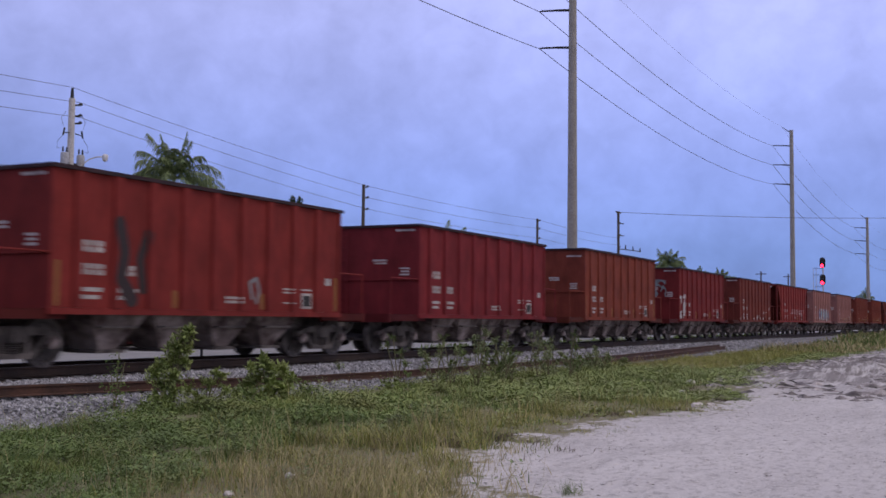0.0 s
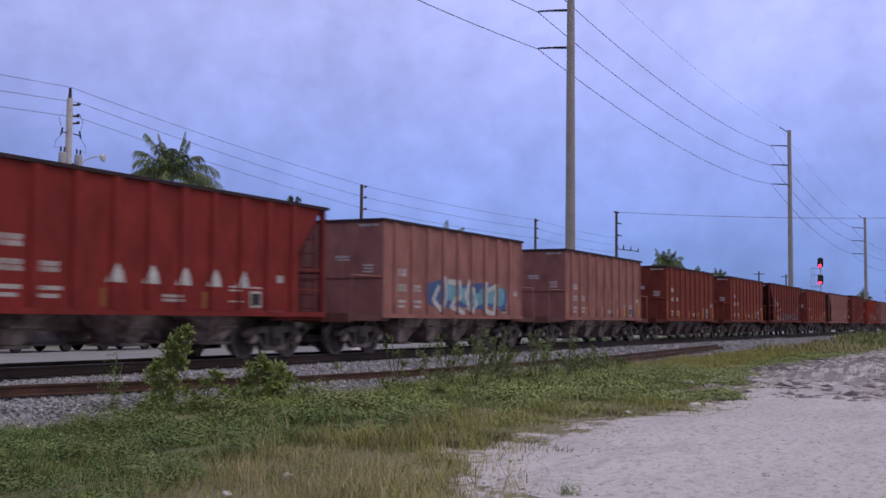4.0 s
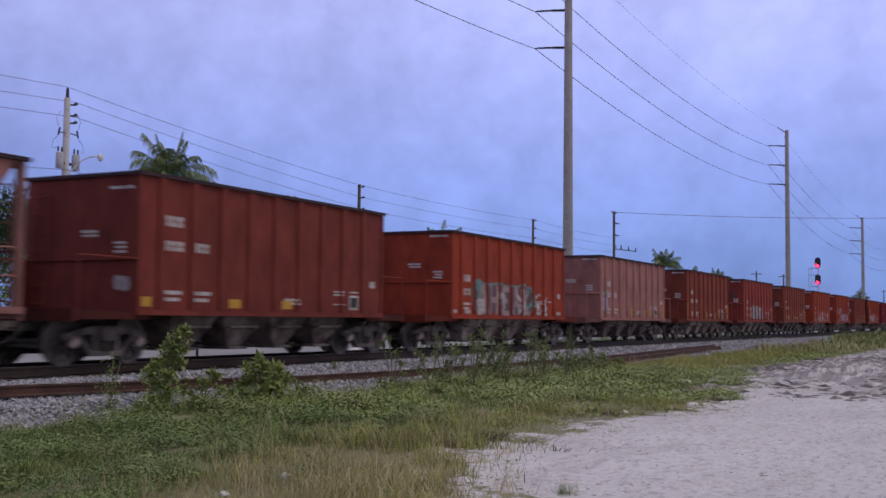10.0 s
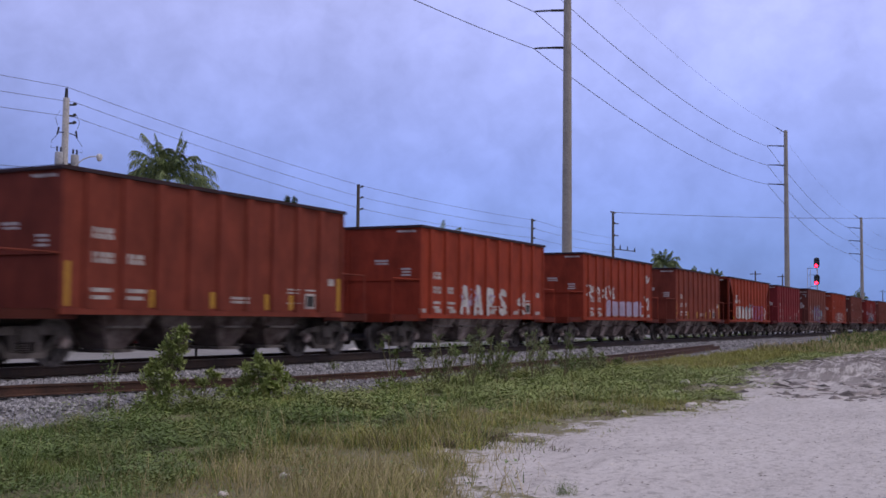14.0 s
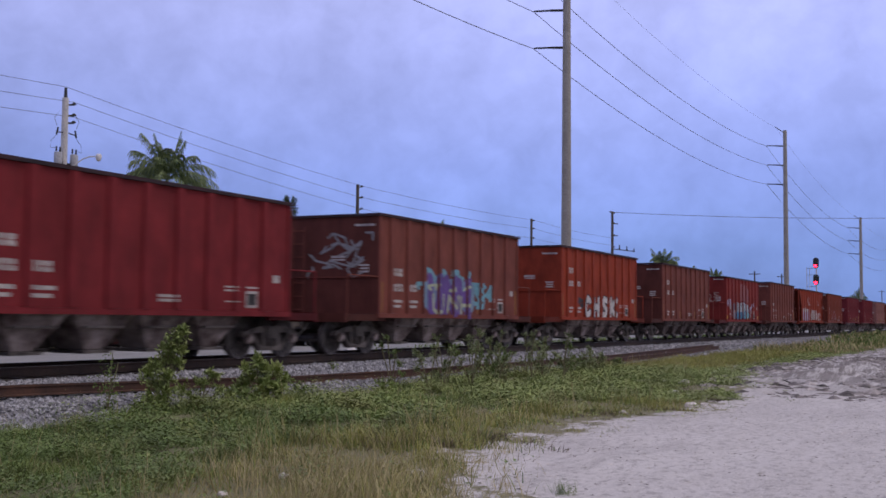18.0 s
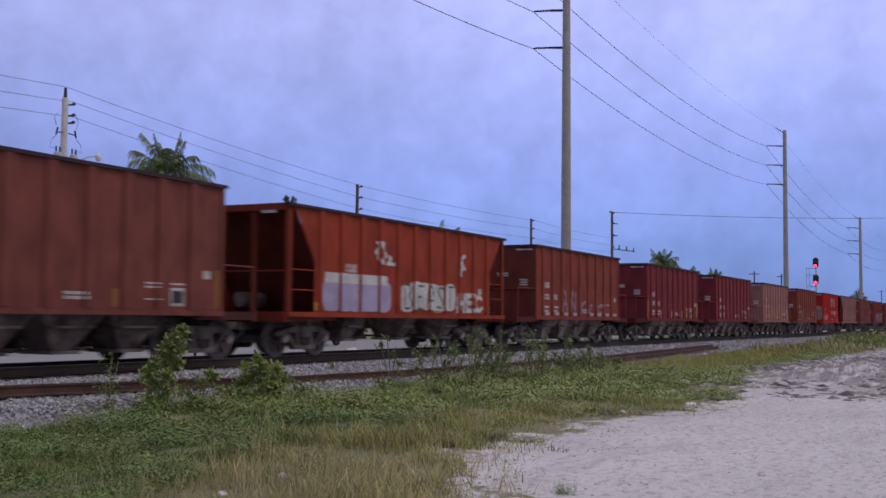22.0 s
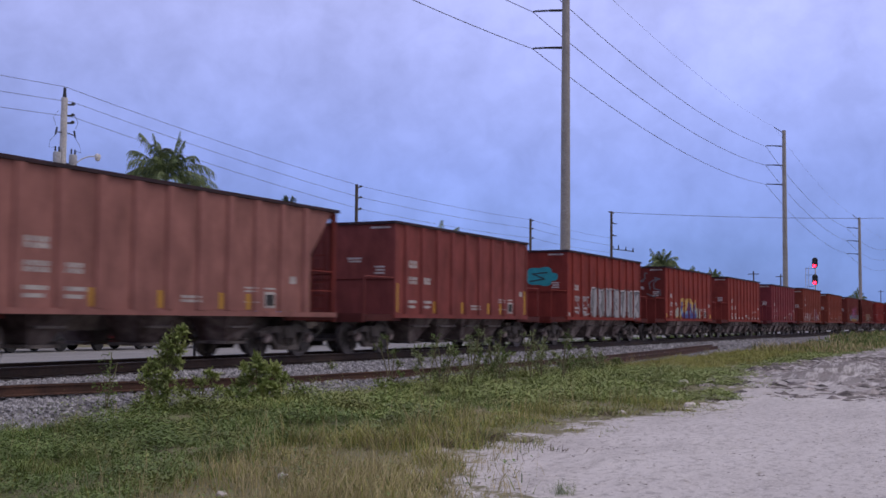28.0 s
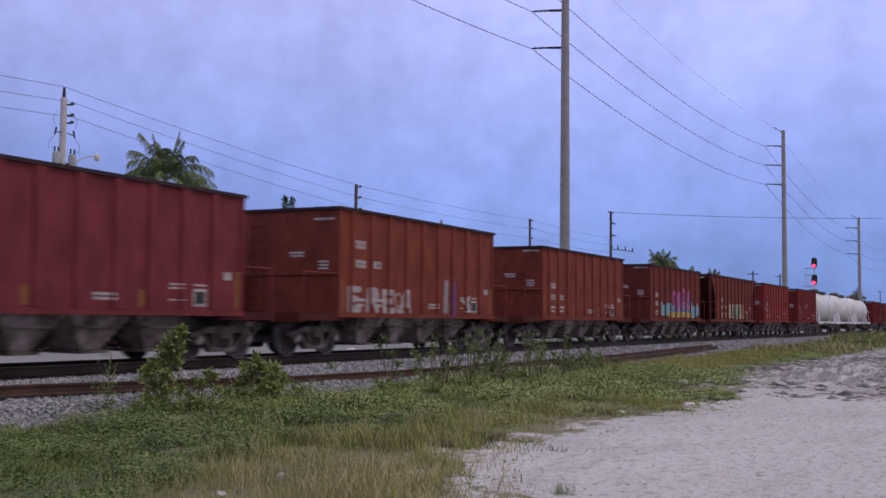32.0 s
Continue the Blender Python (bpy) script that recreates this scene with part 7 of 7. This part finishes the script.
verge = random.Random(97)
verge_pts = [(24 + 110 * verge.random() ** 1.3, verge.uniform(21.0, 29.2)) for _ in range(16000)]
verge_pts = [p for p in verge_pts if fbm(p[0], p[1], 0.2) + (p[0] - 44) * 0.02 > -0.1 and (p[0] > 52 or p[1] < 24)]
blades("verge_grass", verge_pts, GRASS_G, 0.12, 0.35, 0.016, 98, "green verge grass between the railway and the road", 0.7)
rock(43.8, 27.3, 0.28, 77, PEBBLE, "pale rough stone lying on the verge")

# ---- beyond the track: verge, hedge, parked cars, stake ----
rh = random.Random(140)
for k in range(26):
    x = 24 + 2.1 * k + rh.uniform(-0.6, 0.6)
    r2 = random.Random(300 + k)
    ob = thing("shrub", "dense dark green shrub along the far side of the road", "shrub", "hedge beyond the road")
    ob.matrix_basis = pose(x, 48.5 + rh.uniform(-0.8, 0.8), 0)
    m = Mesh()
    for _ in range(4):
        m.rod((r2.uniform(-0.3, 0.3), r2.uniform(-0.3, 0.3), -0.1), (r2.uniform(-1, 1), r2.uniform(-0.6, 0.6), 1.8), 0.05, 0.02, 5)
    part("branchwork", m, BARK, ob)
    m = Mesh()
    hh = rh.uniform(4.2, 5.6) if x < 60 else rh.uniform(1.8, 2.8)
    for _ in range(20 if x < 60 else 10):
        leaf_cloud(m, (r2.uniform(-1.5, 1.5), r2.uniform(-0.8, 0.8), r2.uniform(0.12, 0.88) * hh), (0.85, 0.7, 0.65), 75, 0.24, r2)
    part("foliage", m, TREE_D if k % 3 else WEED, ob)

CARGLASS = grainy((0.015, 0.017, 0.02), (0.02, 0.022, 0.026), 3, 1, 0.08, bump=0)("car_glass")
TYRE = grainy((0.015, 0.015, 0.016), (0.03, 0.03, 0.03), 20, 3, 0.9)("tyre_rubber")
CHROME = grainy((0.5, 0.5, 0.5), (0.4, 0.4, 0.4), 10, 1, 0.3, 0.9, bump=0)("wheel_rim")


def parked_car(x, y, col, label, seed):
    car = thing("parked_car", label, "car", "cars parked beyond the track")
    car.matrix_basis = pose(x, y, 0.03)
    paint = grainy(col, tuple(c * 0.85 for c in col), 8, 1, 0.25, 0.2, bump=0)("car_paint")
    m = Mesh()
    m.prism([(-2.2, 0.28), (2.2, 0.28), (2.25, 0.55), (2.15, 0.82), (1.35, 0.92), (-1.5, 0.95), (-2.15, 0.88), (-2.25, 0.55)], "y", -0.86, 0.86)
    part("body", m, paint, car)
    m = Mesh()
    m.hexa([(-1.7, -0.80, 0.93), (1.2, -0.80, 0.91), (1.2, 0.80, 0.91), (-1.7, 0.80, 0.93)], [(-1.15, -0.62, 1.42), (0.45, -0.62, 1.42), (0.45, 0.62, 1.42), (-1.15, 0.62, 1.42)])
    part("windows", m, CARGLASS, car)
    m = Mesh()
    m.hexa([(-1.2, -0.64, 1.421), (0.5, -0.64, 1.421), (0.5, 0.64, 1.421), (-1.2, 0.64, 1.421)], [(-1.1, -0.58, 1.47), (0.4, -0.58, 1.47), (0.4, 0.58, 1.47), (-1.1, 0.58, 1.47)])
    part("roof", m, paint, car)
    for xx in (-1.38, 1.38):
        for s in (-1, 1):
            m = Mesh()
            m.smooth = True
            m.lathe([(0.2, -0.1), (0.3, -0.1), (0.32, -0.06), (0.32, 0.06), (0.3, 0.1), (0.2, 0.1)], 16, "y", (xx, s * 0.80, 0.32))
            w = part("wheel", m, TYRE, car)
            m = Mesh()
            m.lathe([(0.0, -0.085), (0.2, -0.08), (0.2, 0.08), (0.0, 0.085)], 12, "y", (xx, s * 0.80, 0.32))
            part("rim", m, CHROME, w)
    for e, c in ((-1, WHITE), (1, tint((0.35, 0.02, 0.02)))):
        for s in (-1, 1):
            m = Mesh()
            m.box(e * 2.2 - 0.06, e * 2.2 + 0.05, s * 0.62 - 0.16, s * 0.62 + 0.16, 0.58, 0.74)
            part("headlight" if e < 0 else "tail_light", m, c, car)
    return car


parked_car(53.7, 36.3, (0.45, 0.46, 0.48), "silver sedan parked beyond the track", 1)
parked_car(44.6, 38.3, (0.06, 0.07, 0.10), "dark blue sedan parked beyond the track", 2)
parked_car(39.4, 38.3, (0.16, 0.02, 0.02), "dark red sedan parked beyond the track", 3)
parked_car(34.4, 38.3, (0.05, 0.05, 0.055), "black sedan parked beyond the track", 4)
m = Mesh()
m.rod((0, 0, -0.2), (0, 0, 1.05), 0.045, 0.04, 8)
m.rod((0, 0, 1.05), (0, 0, 1.09), 0.055, 0.055, 8)
st = thing("marker_post", "thin dark marker post behind the track", "post", mesh=m, mat=DARKMETAL)
st.matrix_basis = pose(26.9, 22.5, 0)


# ---- what moves ----
DRIFT = ((0.0, -0.65), (3.0, -0.55), (6.0, 0.0), (9.5, 0.33), (13.0, 0.57), (17.0, 0.52), (20.0, 0.33), (24.0, 0.0), (28.0, -0.17), (32.0, -0.45))
SPEED = 17.859


def gone(t):
    """Metres that the train has run since the start of the clip."""
    for (a, ra), (b, rb) in zip(DRIFT, DRIFT[1:]):
        if t <= b:
            return SPEED * t - (ra + (rb - ra) * (t - a) / (b - a))
    return SPEED * t


def motions():
    for i, car in CARS.items():
        walk(car, [(t, pose(car_x(i) - gone(t), TRACK_Y, TOR)) for t in (0.0, 3.0, 6.0, 9.5, 13.0, 17.0, 20.0, 24.0, 28.0, 32.0)])
    # all wheels roll alike: one set is keyed, and the rest take the same turn
    wheels = [o for o in scene.objects if o.name.split(".")[0] == "wheelset"]
    lead = wheels[0]
    walk(lead, [(k / FPS, pose(0, 0, 0, 0, -math.degrees(SPEED * k / FPS / 0.457) % 360, 0)) for k in range(32 * FPS + 1)])
    for w in wheels[1:]:
        w.rotation_mode = "QUATERNION"
        keys = w.animation_data_create()
        keys.action = lead.animation_data.action
        keys.action_slot = lead.animation_data.action_slot


motions()
